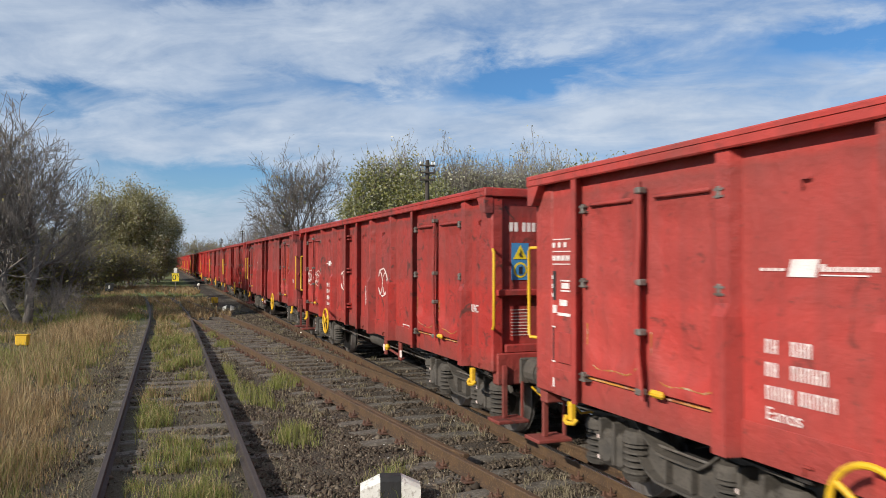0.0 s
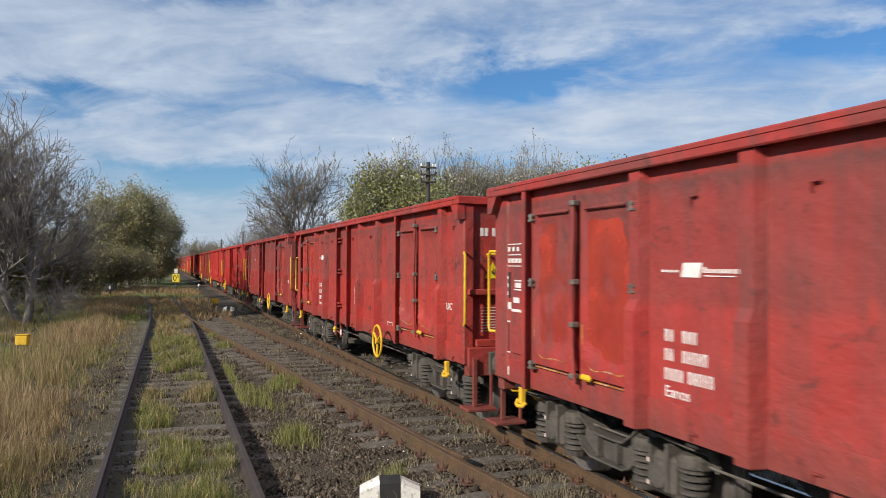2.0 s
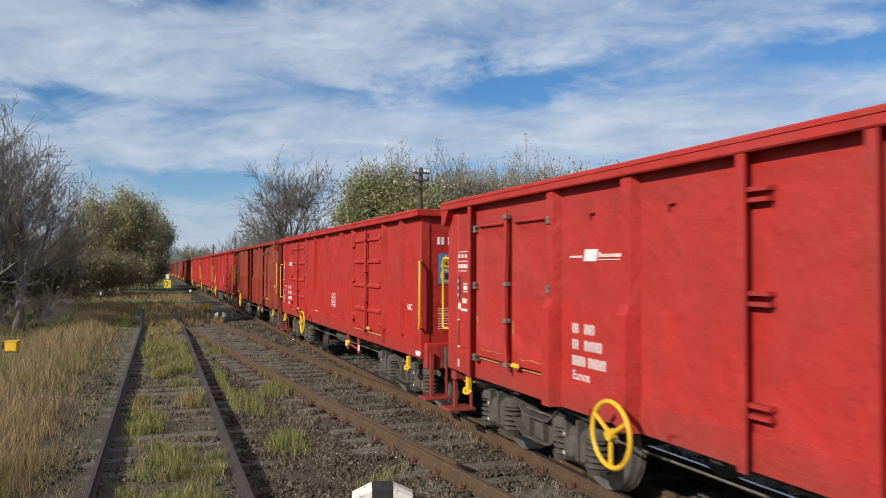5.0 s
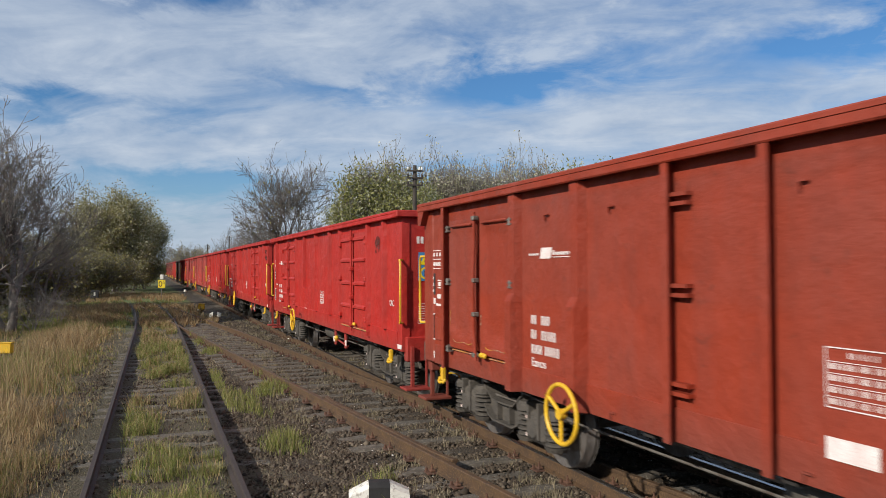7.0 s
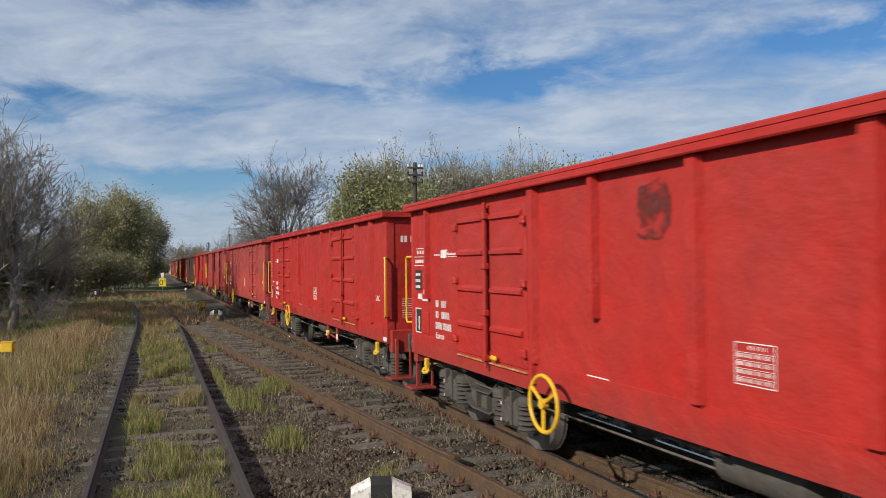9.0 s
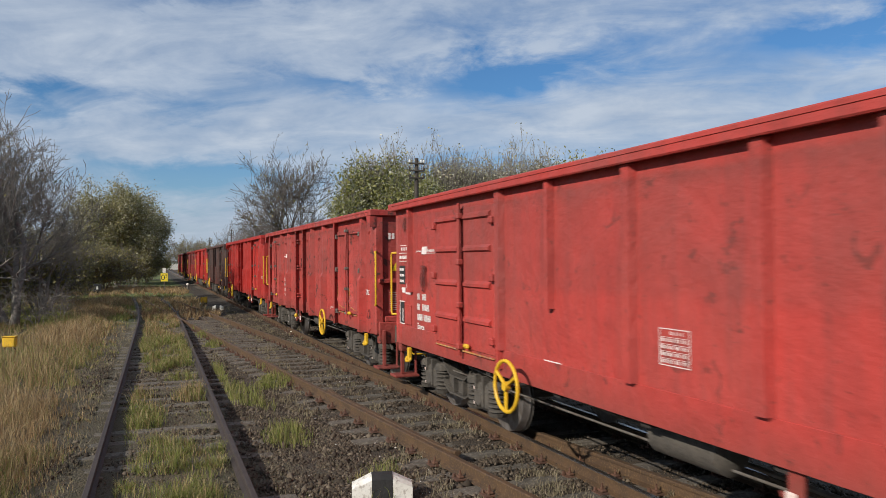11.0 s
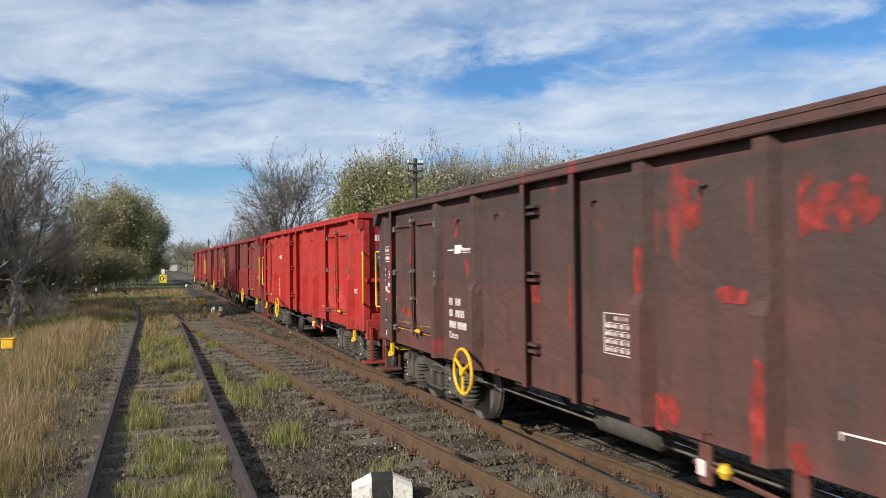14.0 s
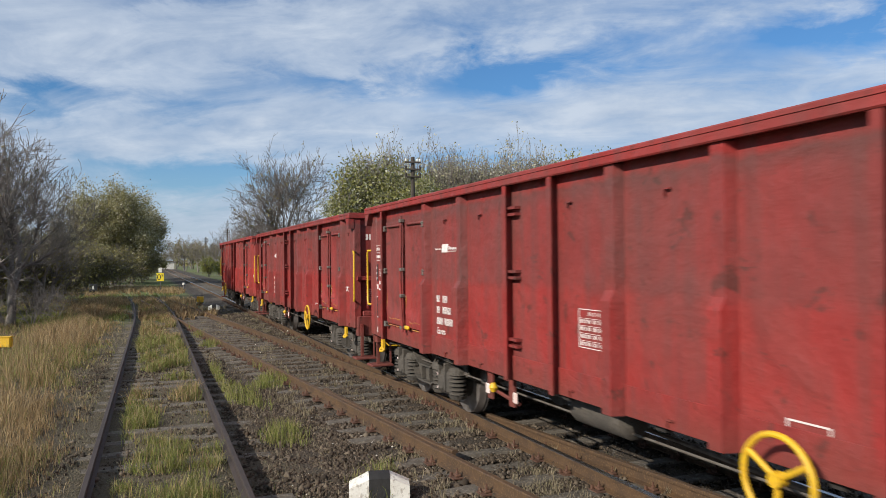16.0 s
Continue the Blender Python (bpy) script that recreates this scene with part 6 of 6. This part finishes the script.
def make_grass():
    # dry meadow on the outer side of the siding: tall straw in a belt, low dead growth elsewhere
    x, y, r = scatter(250000, -12.0, -0.75, 4.3, 46.0, 1, 0.9)
    p, q = patch(x, y, 1.5, 2), patch(x, y, 0.6, 9)
    belt = np.exp(-((x + 2.3) / 1.15) ** 2)
    keep = r.uniform(0, 1, len(x)) < np.clip(0.14 + 0.9 * (p - 0.3) * 1.6 + 0.75 * belt + 0.01 * (y - 10), 0.04, 1.0) * np.clip((-x - 0.75) / 0.7, 0.22, 1.0)
    keep &= ~beside_rail(x, y)
    x, y, p, q, belt = x[keep], y[keep], p[keep], q[keep], belt[keep]
    grow = np.clip((-x - 0.7) / 1.1, 0.28, 1.0)
    tall = grow * (0.35 + 0.5 * p + 0.5 * belt)
    tan = r.uniform(0, 1, len(x)) < 0.62 + 0.5 * belt - 0.5 * (q > 0.62) - 0.012 * np.maximum(y - 16, 0)
    h = tall * r.uniform(0.10, 0.56, len(x))
    w = 0.0024 + 0.00036 * y
    blades("dry_grass", x[tan], y[tan], h[tan], w[tan], M_GRASSDRY, "tall straw-coloured dry grass beside the siding", 1)
    blades("meadow_grass", x[~tan], y[~tan], h[~tan] * 0.7, w[~tan] * 1.15, M_GRASSGREEN, "short green grass among the dry stalks", 2)
    # the same meadow behind the stand
    x, y, r = scatter(60000, -12.0, -0.8, -16.0, 4.4, 71, 0.0)
    keep = ~beside_rail(x, y) & (r.uniform(0, 1, len(x)) < 0.2 + 0.8 * patch(x, y, 1.5, 2))
    x, y = x[keep], y[keep]
    blades("sparse_dry_grass", x, y, r.uniform(0.08, 0.35, len(x)), np.full(len(x), 0.006), M_GRASSDRY, "thin straw-coloured grass along the siding", 31)
    # tangled near growth
    x, y, r = scatter(52000, -4.8, -0.9, 4.3, 13.0, 61, 0.35)
    p = patch(x, y, 2.4, 62)
    keep = r.uniform(0, 1, len(x)) < np.clip((p - 0.35) * 2.6, 0.02, 1) * np.clip((-x - 0.85) / 0.5, 0.15, 1.0)
    x, y, p = x[keep], y[keep], p[keep]
    h = (0.06 + 0.26 * p) * np.clip((-x - 0.5) / 1.2, 0.4, 1.0) * r.uniform(0.5, 1.4, len(x))
    tan = r.uniform(0, 1, len(x)) < 0.55 + 0.5 * (patch(x, y, 0.9, 63) - 0.4)
    blades("near_straw", x[tan], y[tan], h[tan] * 1.25, 0.0022 + 0.00034 * y[tan], M_GRASSDRY, "tangled straw-coloured grass by the rail", 21)
    blades("near_grass", x[~tan], y[~tan], h[~tan], 0.0024 + 0.00036 * y[~tan], M_GRASSGREEN, "low green grass among the straw by the rail", 22)
    # between the siding's rails, in two rough rows of tufts with bare sleepers between
    x, y, r = scatter(110000, -0.6, 0.66, 4.8, 46.0, 5, 0.9)
    rows = np.exp(-((x + 0.22) / 0.17) ** 2) + np.exp(-((x - 0.38) / 0.17) ** 2)
    x = x + np.vectorize(siding_x)(y)
    p = patch(x, y, 3.4, 12)
    keep = r.uniform(0, 1, len(x)) < np.clip((p - 0.56) * 2.6 + 0.36 * rows * p + 0.018 * (y - 8), 0.02, 0.85)
    keep &= ~beside_rail(x, y) & ~(on_sleeper(y) & (y < 17) & (r.uniform(0, 1, len(x)) < 0.75))
    x, y, p = x[keep], y[keep], p[keep]
    tan = r.uniform(0, 1, len(x)) < 0.12 + 0.35 * (patch(x, y, 0.7, 3) > 0.56)
    h = (0.03 + 0.22 * p) * r.uniform(0.3, 1.3, len(x)) * np.clip(0.5 + 0.06 * (y - 5), 0.5, 1.0)
    w = 0.0025 + 0.0004 * y
    blades("siding_grass", x[~tan], y[~tan], h[~tan], w[~tan], M_GRASSGREEN, "green grass growing between the siding rails", 3, 1.25)
    blades("siding_straw", x[tan], y[tan], h[tan] * 1.2, w[tan], M_GRASSDRY, "dry stalks growing between the siding rails", 4)
    # strip towards the turnout
    x, y, r = scatter(60000, 1.15, 2.6, 6.0, 36.0, 7, 0.9)
    p = patch(x, y, 2.3, 23)
    keep = (r.uniform(0, 1, len(x)) < np.clip((p - 0.52) * 2.6 - 0.55 * (x - 1.45) - 0.8 * (y < 7.8), 0, 0.6)) & ~beside_rail(x, y) & (x < link_x(0) - 1.0 - 0.0905 * y + 0.3)
    x, y, p = x[keep], y[keep], p[keep]
    h = (0.03 + 0.20 * p) * r.uniform(0.4, 1.3, len(x))
    blades("verge_grass", x, y, h, 0.0027 + 0.0004 * y, M_GRASSGREEN, "green tufts on the ballast beside the siding", 5)
    # withered tufts about the turnout rails
    x, y, r = scatter(30000, 2.0, 5.0, 6.0, 40.0, 9, 0.7)
    p = patch(x, y, 2.6, 33)
    keep = r.uniform(0, 1, len(x)) < np.clip((p - 0.55) * 4.0 + 0.008 * (y - 8), 0, 0.9)
    x, y = x[keep], y[keep]
    blades("withered_tufts", x, y, r.uniform(0.03, 0.13, len(x)), 0.0032 + 0.0004 * y, M_GRASSGREY, "withered pale tufts between the turnout rails", 6)
    # short litter of stalks over the bare soil
    x, y, r = scatter(70000, -3.6, 2.3, 4.6, 30.0, 15, 0.9)
    keep = r.uniform(0, 1, len(x)) < 0.15 + 0.85 * patch(x, y, 3.0, 51)
    x, y = x[keep] + r.normal(0, 0.14, keep.sum()), y[keep] + r.normal(0, 0.14, keep.sum())
    ok = ~beside_rail(x, y) & (x < 2.2)
    x, y = x[ok], y[ok]
    blades("short_litter", x, y, r.uniform(0.012, 0.07, len(x)), 0.0026 + 0.00036 * y, M_GRASSGREY, "short dead stalks littering the siding bed", 12, 1.0)
    # rank grass where the siding runs out
    x, y, r = scatter(40000, -7.0, 3.4, 32.0, 75.0, 11, 0.3)
    p = patch(x, y, 0.35, 41)
    keep = (np.abs(np.abs(x - np.vectorize(siding_x)(y)) - HALF) > 0.14) & (x < 1.6 + 1.2 * p) & (r.uniform(0, 1, len(x)) < 0.3 + 0.7 * p)
    x, y, p = x[keep], y[keep], p[keep]
    tan = p + 0.3 * (np.abs(y - 44) < 9) * (x > -2.5) > 0.55
    h = r.uniform(0.12, 0.42, len(x))
    blades("rank_straw", x[tan], y[tan], h[tan], np.full(tan.sum(), 0.026), M_GRASSDRY, "rank dry grass where the siding runs out", 7)
    blades("rank_grass", x[~tan], y[~tan], h[~tan] * 0.6, np.full((~tan).sum(), 0.03), M_GRASSGREEN, "low green grass near the speed board", 8)


make_grass()


def make_stones():
    """Loose ballast, eight-sided chips of uneven size."""
    rnd = np.random.RandomState(17)

    def field(n, x0, x1, y0, y1, near):
        u = rnd.uniform(0, 1, n)
        return np.stack([rnd.uniform(x0, x1, n), y0 + (y1 - y0) * u ** (1 + near)], 1)
    xy = np.concatenate([field(120000, 1.1, 4.35, 5.2, 34.0, 1.0), field(18000, 4.4, 6.6, 5.0, 40.0, 0.8), field(22000, -1.3, 1.1, 5.0, 22.0, 1.0), field(2500, 6.2, 8.0, 4.0, 60.0, 0.5)])
    p = patch(xy[:, 0], xy[:, 1], 1.3, 21)
    xy = xy[~((xy[:, 0] < 1.9) & (rnd.uniform(0, 1, len(xy)) < 0.3 + 0.6 * p))]
    sx, sy = xy[:, 0], xy[:, 1]
    link = 4.07 - 0.0905 * (sy - 6.23)
    on_main = (np.abs((sy + 6.0 + 0.31) % 0.62 - 0.31) < 0.15) & (sx > np.where(sy < 13.2, link - 1.25, MAIN_X - 1.25)) & (sx < MAIN_X + 1.25)
    on_link = (np.abs((sy + 5.0 + 0.31) % 0.62 - 0.31) < 0.15) & (np.abs(sx - link) < 1.25) & (sy > 13)
    xy = xy[~((on_main | on_link) & (rnd.uniform(0, 1, len(xy)) < 0.86))]
    n = len(xy)
    s = rnd.gamma(2.0, 0.0050, n) + 0.0045 + 0.00034 * xy[:, 1]
    base = np.array([(1, 0, 0), (-1, 0, 0), (0, 1, 0), (0, -1, 0), (0, 0, 0.8), (0, 0, -0.8)], np.float32)
    tri = np.array([(0, 2, 4), (2, 1, 4), (1, 3, 4), (3, 0, 4), (2, 0, 5), (1, 2, 5), (3, 1, 5), (0, 3, 5)])
    v = base[None] * s[:, None, None] * rnd.uniform(0.65, 1.3, (n, 6, 1)) + rnd.normal(0, 0.16, (n, 6, 3)) * s[:, None, None]
    a = rnd.uniform(0, 6.28, n)
    c, d = np.cos(a)[:, None], np.sin(a)[:, None]
    v = np.stack([v[..., 0] * c - v[..., 1] * d, v[..., 0] * d + v[..., 1] * c, v[..., 2]], -1)
    z = ground_height(xy[:, 0], xy[:, 1]) + s * 0.2
    v += np.concatenate([xy, z[:, None]], 1)[:, None, :]
    f = (np.arange(n) * 6)[:, None, None] + tri[None]
    tagged(new("ballast", quick_mesh("ballast", v.reshape(-1, 3), f.reshape(-1, 3), M_STONES)), "loose brown-grey ballast stones between the tracks", "gravel", kind="stuff")
    k = rnd.choice(np.flatnonzero((xy[:, 0] > 1.4) & (xy[:, 0] < 4.6) & (xy[:, 1] < 24)), 420, replace=False)
    lift = np.concatenate([xy[k], z[k][:, None] + 0.006], 1)[:, None, :]
    w = (v[k] - v[k].mean(1, keepdims=True)) * (0.95 * (0.004 + 0.0006 * xy[k, 1]) / s[k] * rnd.uniform(0.6, 1.5, len(k)))[:, None, None] + lift
    f = (np.arange(len(k)) * 6)[:, None, None] + tri[None]
    tagged(new("white_grit", quick_mesh("white_grit", w.reshape(-1, 3), f.reshape(-1, 3), M_WHITEST)), "scattered white limestone grit on the ballast", "gravel", kind="stuff")


make_stones()


# ---------- small things by the line ----------
def chip(name, x, y, size, mat, label, seed, category="stone", group=""):
    bm = bmesh.new()
    bmesh.ops.create_icosphere(bm, subdivisions=2, radius=size)
    r = random.Random(seed)
    for v in bm.verts:
        v.co *= r.uniform(0.75, 1.15)
        v.co.z *= 0.7
    me = bpy.data.meshes.new(name)
    bm.to_mesh(me)
    bm.free()
    me.materials.append(mat)
    ob = new(name, me)
    ob.location = (x, y, float(ground_height(np.array([x]), np.array([y]))[0]) + size * 0.3)
    tagged(ob, label, category, group)


for i, (x, y, s) in enumerate(((3.12, 8.51, 0.05), (3.25, 8.27, 0.055), (3.18, 8.05, 0.03), (2.62, 8.75, 0.016), (2.75, 9.4, 0.018), (2.45, 9.9, 0.015), (2.9, 9.0, 0.014), (2.33, 11.2, 0.016), (3.05, 7.95, 0.014), (4.1, 10.3, 0.02), (3.6, 9.1, 0.015), (2.55, 10.6, 0.014), (1.95, 22.6, 0.05), (2.7, 44.0, 0.06), (2.65, 46.5, 0.06), (4.35, 24.5, 0.06))):
    chip("white_stone", x, y, s, M_WHITEST, "small white limestone chip on the brown ballast", i, "stone", "white chips on the ballast")


def fouling_marker(x, y, turn, size, label):
    """Low concrete marker with sloping shoulders, white at both ends and black in the middle."""
    fm = thing("fouling_marker", Matrix.LocRotScale((x, y, -0.04), Euler((0, 0, radians(turn))), (size,) * 3), label, "track marker")

    def block(name, x0, x1, mat, hi0, hi1):
        sh = Shape()
        rows = []
        for u, h in ((x0, hi0), (x1, hi1)):
            rows += [(u, -0.14, 0), (u, -0.125, h * 0.86), (u, -0.06, h), (u, 0.06, h), (u, 0.125, h * 0.86), (u, 0.14, 0)]
        fs = [(i, (i + 1) % 6, 6 + (i + 1) % 6, 6 + i) for i in range(6)] + [(5, 4, 3, 2, 1, 0), (6, 7, 8, 9, 10, 11)]
        sh.add(rows, fs)
        part(name, sh, mat, fm)
    block("white_shoulder", -0.32, -0.11, M_WHITEST, 0.20, 0.30)
    block("black_band", -0.112, 0.112, M_BLACKST, 0.302, 0.302)
    block("white_shoulder", 0.11, 0.32, M_WHITEST, 0.30, 0.20)


fouling_marker(2.16, 7.15, -14, 0.93, "chipped white and black concrete fouling marker on the ballast")
fouling_marker(3.12, 37.9, -10, 0.85, "small white and black concrete fouling marker by the turnout")


def lantern_box(x, y, size, label):
    """Yellow painted box on two short legs."""
    lb = thing("marker_box", Matrix.LocRotScale((x, y, -0.03), Euler((0, 0, radians(-14))), (size,) * 3), label, "track marker")
    part("box", Shape().box(-0.17, 0.17, -0.10, 0.10, 0.16, 0.44, c=0.03), M_YELLOW, lb, "yellow painted box")
    part("lid", Shape().box(-0.18, 0.18, -0.11, 0.11, 0.442, 0.47, c=0.008), M_YELLOW, lb)
    for sx in (-1, 1):
        part("leg", Shape().tube([(sx * 0.12, 0, 0.17), (sx * 0.17, 0, -0.05)], 0.018, 6), M_BOLT, lb)


lantern_box(2.73, 41.9, 1.0, "yellow marker box on short legs by the main line")
lantern_box(-3.46, 22.6, 0.95, "yellow marker box in the dry grass")


def figures(words, size, depth=0.002):
    cu = bpy.data.curves.new("figures", "FONT")
    cu.body, cu.size, cu.extrude, cu.align_x, cu.align_y = words, size, depth, "CENTER", "CENTER"
    ob = bpy.data.objects.new("figures", cu)
    scene.collection.objects.link(ob)
    me = bpy.data.meshes.new_from_object(ob.evaluated_get(bpy.context.evaluated_depsgraph_get()))
    bpy.data.objects.remove(ob)
    me.materials.clear()
    me.materials.append(M_BLACK)
    return me


def make_signs():
    sg = thing("speed_board", pose(1.06, 61.2, -0.06, 0, 0, -8), "yellow board with black figures on a thin post", "railway sign")
    part("post", Shape().tube([(0, 0.03, 0), (0, 0.03, 1.95)], 0.028, 8), M_GREY, sg)
    part("board", Shape().box(-0.26, 0.26, -0.012, 0.012, 0.88, 1.50, c=0.01), M_SIGNY, sg)
    part("figure", figures("0", 0.62), None, sg, at=pose(-0.09, -0.015, 1.17, 90, 0, 0))
    part("figure", figures("5", 0.36), None, sg, at=pose(0.15, -0.015, 1.30, 90, 0, 0))
    part("upper_plate", Shape().box(-0.12, 0.12, -0.012, 0.012, 1.55, 1.92, c=0.01), M_WHITEST, sg, "white plate")
    mk = thing("dwarf_post", pose(3.02, 66.5, -0.06), "short white post with a rounded cap", "railway sign")
    part("post", Shape().tube([(0, 0, 0), (0, 0, 0.42)], 0.05, 8), M_GREY, mk)
    part("cap", Shape().lathe([(0.38, 0.11), (0.46, 0.13), (0.54, 0.10), (0.58, 0.05)], "z", n=12), M_WHITEST, mk)
    dl = thing("point_lantern", pose(-3.54, 59.7, -0.06), "black point lantern with a white window", "railway lantern")
    part("lantern", Shape().box(-0.27, 0.27, -0.2, 0.2, 0.25, 0.82, c=0.04), M_BLACK, dl)
    part("window", Shape().box(-0.06, 0.06, -0.215, -0.202, 0.42, 0.68), M_WHITEST, dl)
    part("stand", Shape().tube([(0, 0, 0), (0, 0, 0.27)], 0.06, 8), M_BLACK, dl)
    x, y = spot(6.05, 98)
    ks = thing("line_board", pose(x, y, -0.06), "white board on a post beside the main line", "railway sign")
    part("post", Shape().tube([(0, 0, 0), (0.02, 0, 1.9)], 0.04, 8), M_GREY, ks)
    part("board", Shape().box(-0.26, 0.26, -0.065, -0.041, 1.75, 2.1, c=0.01), M_WHITEST, ks)
    x, y = spot(0.35, 150)
    sp = thing("signal_post", pose(x, y, -0.06), "dark distant signal post", "railway signal")
    part("post", Shape().tube([(0, 0, 0), (0, 0, 5.2)], 0.08, 8), M_POLE, sp)
    part("head", Shape().box(-0.2, 0.2, -0.15, 0.1, 4.5, 5.5, c=0.05), M_BLACK, sp)
    x, y = spot(1.1, 230)
    hs = thing("distant_shed", pose(x, y, -0.06, 0, 0, 5), "pale flat-roofed shed far down the line", "shed")
    part("wall", Shape().box(-3.2, 3.2, -2, 2, 0, 2.2), M_WHITEST, hs)
    part("roof", Shape().box(-3.5, 3.5, -2.3, 2.3, 2.2, 2.45, c=0.03), M_GREY, hs)


make_signs()


def make_poles():
    """Telegraph poles beyond the main line, built once and repeated."""
    pl = thing("telegraph_pole", pose(13.0, 36.5, -0.06, 0, 0, -4), "weathered telegraph pole with crossarms and white insulators", "pole", "poles along the line")
    part("mast", Shape().tube([(0, 0, 0), (0, 0, 4), (0.03, 0, 7.75)], [0.14, 0.125, 0.10], 10), M_POLE, pl, smooth=True)
    for i, z in enumerate((7.45, 7.08, 6.70)):
        arm = part("crossarm", Shape().box(-0.42, 0.42, -0.17, -0.09, z - 0.045, z + 0.045, c=0.01), M_POLE, pl)
        for x in (-0.38, 0.38) if i else (-0.38, 0.38, 0.24):
            ins = Shape().lathe([(z + 0.04, 0.02), (z + 0.06, 0.055), (z + 0.12, 0.06), (z + 0.19, 0.04), (z + 0.2, 0.015)], "z", (x, -0.13, 0), 8)
            part("insulator", ins, M_PORCELAIN if i == 0 else M_POLE, arm)
    for k in range(1, 7):
        copy_thing(pl, pose(13.0 - 0.12 * k, 36.5 + 46 * k, -0.06, 0, 0, -4))


make_poles()


# ---------- what moves ----------
def motions():
    """The train rolls past; every wheelset turns with the way it has gone."""
    times = [0.5 * i for i in range(33)]
    ticks = [i / 30 for i in range(481)]
    for k, wg, wheel, sign in WAGONS:
        walk(wg, [(t, pose(MAIN_X, front_at(t, k) + L2, RAIL_TOP)) for t in times])
        for bo in [o for o in wg.children if o.name.startswith("bogie")]:
            for ws in [o for o in bo.children if o.name.startswith("wheelset")]:
                y, z = ws.matrix_basis.translation.y, ws.matrix_basis.translation.z
                walk(ws, [(t, pose(0, y, z, math.degrees((front_at(0, k) - front_at(t, k)) / 0.46), 0, 0)) for t in ticks])


motions()
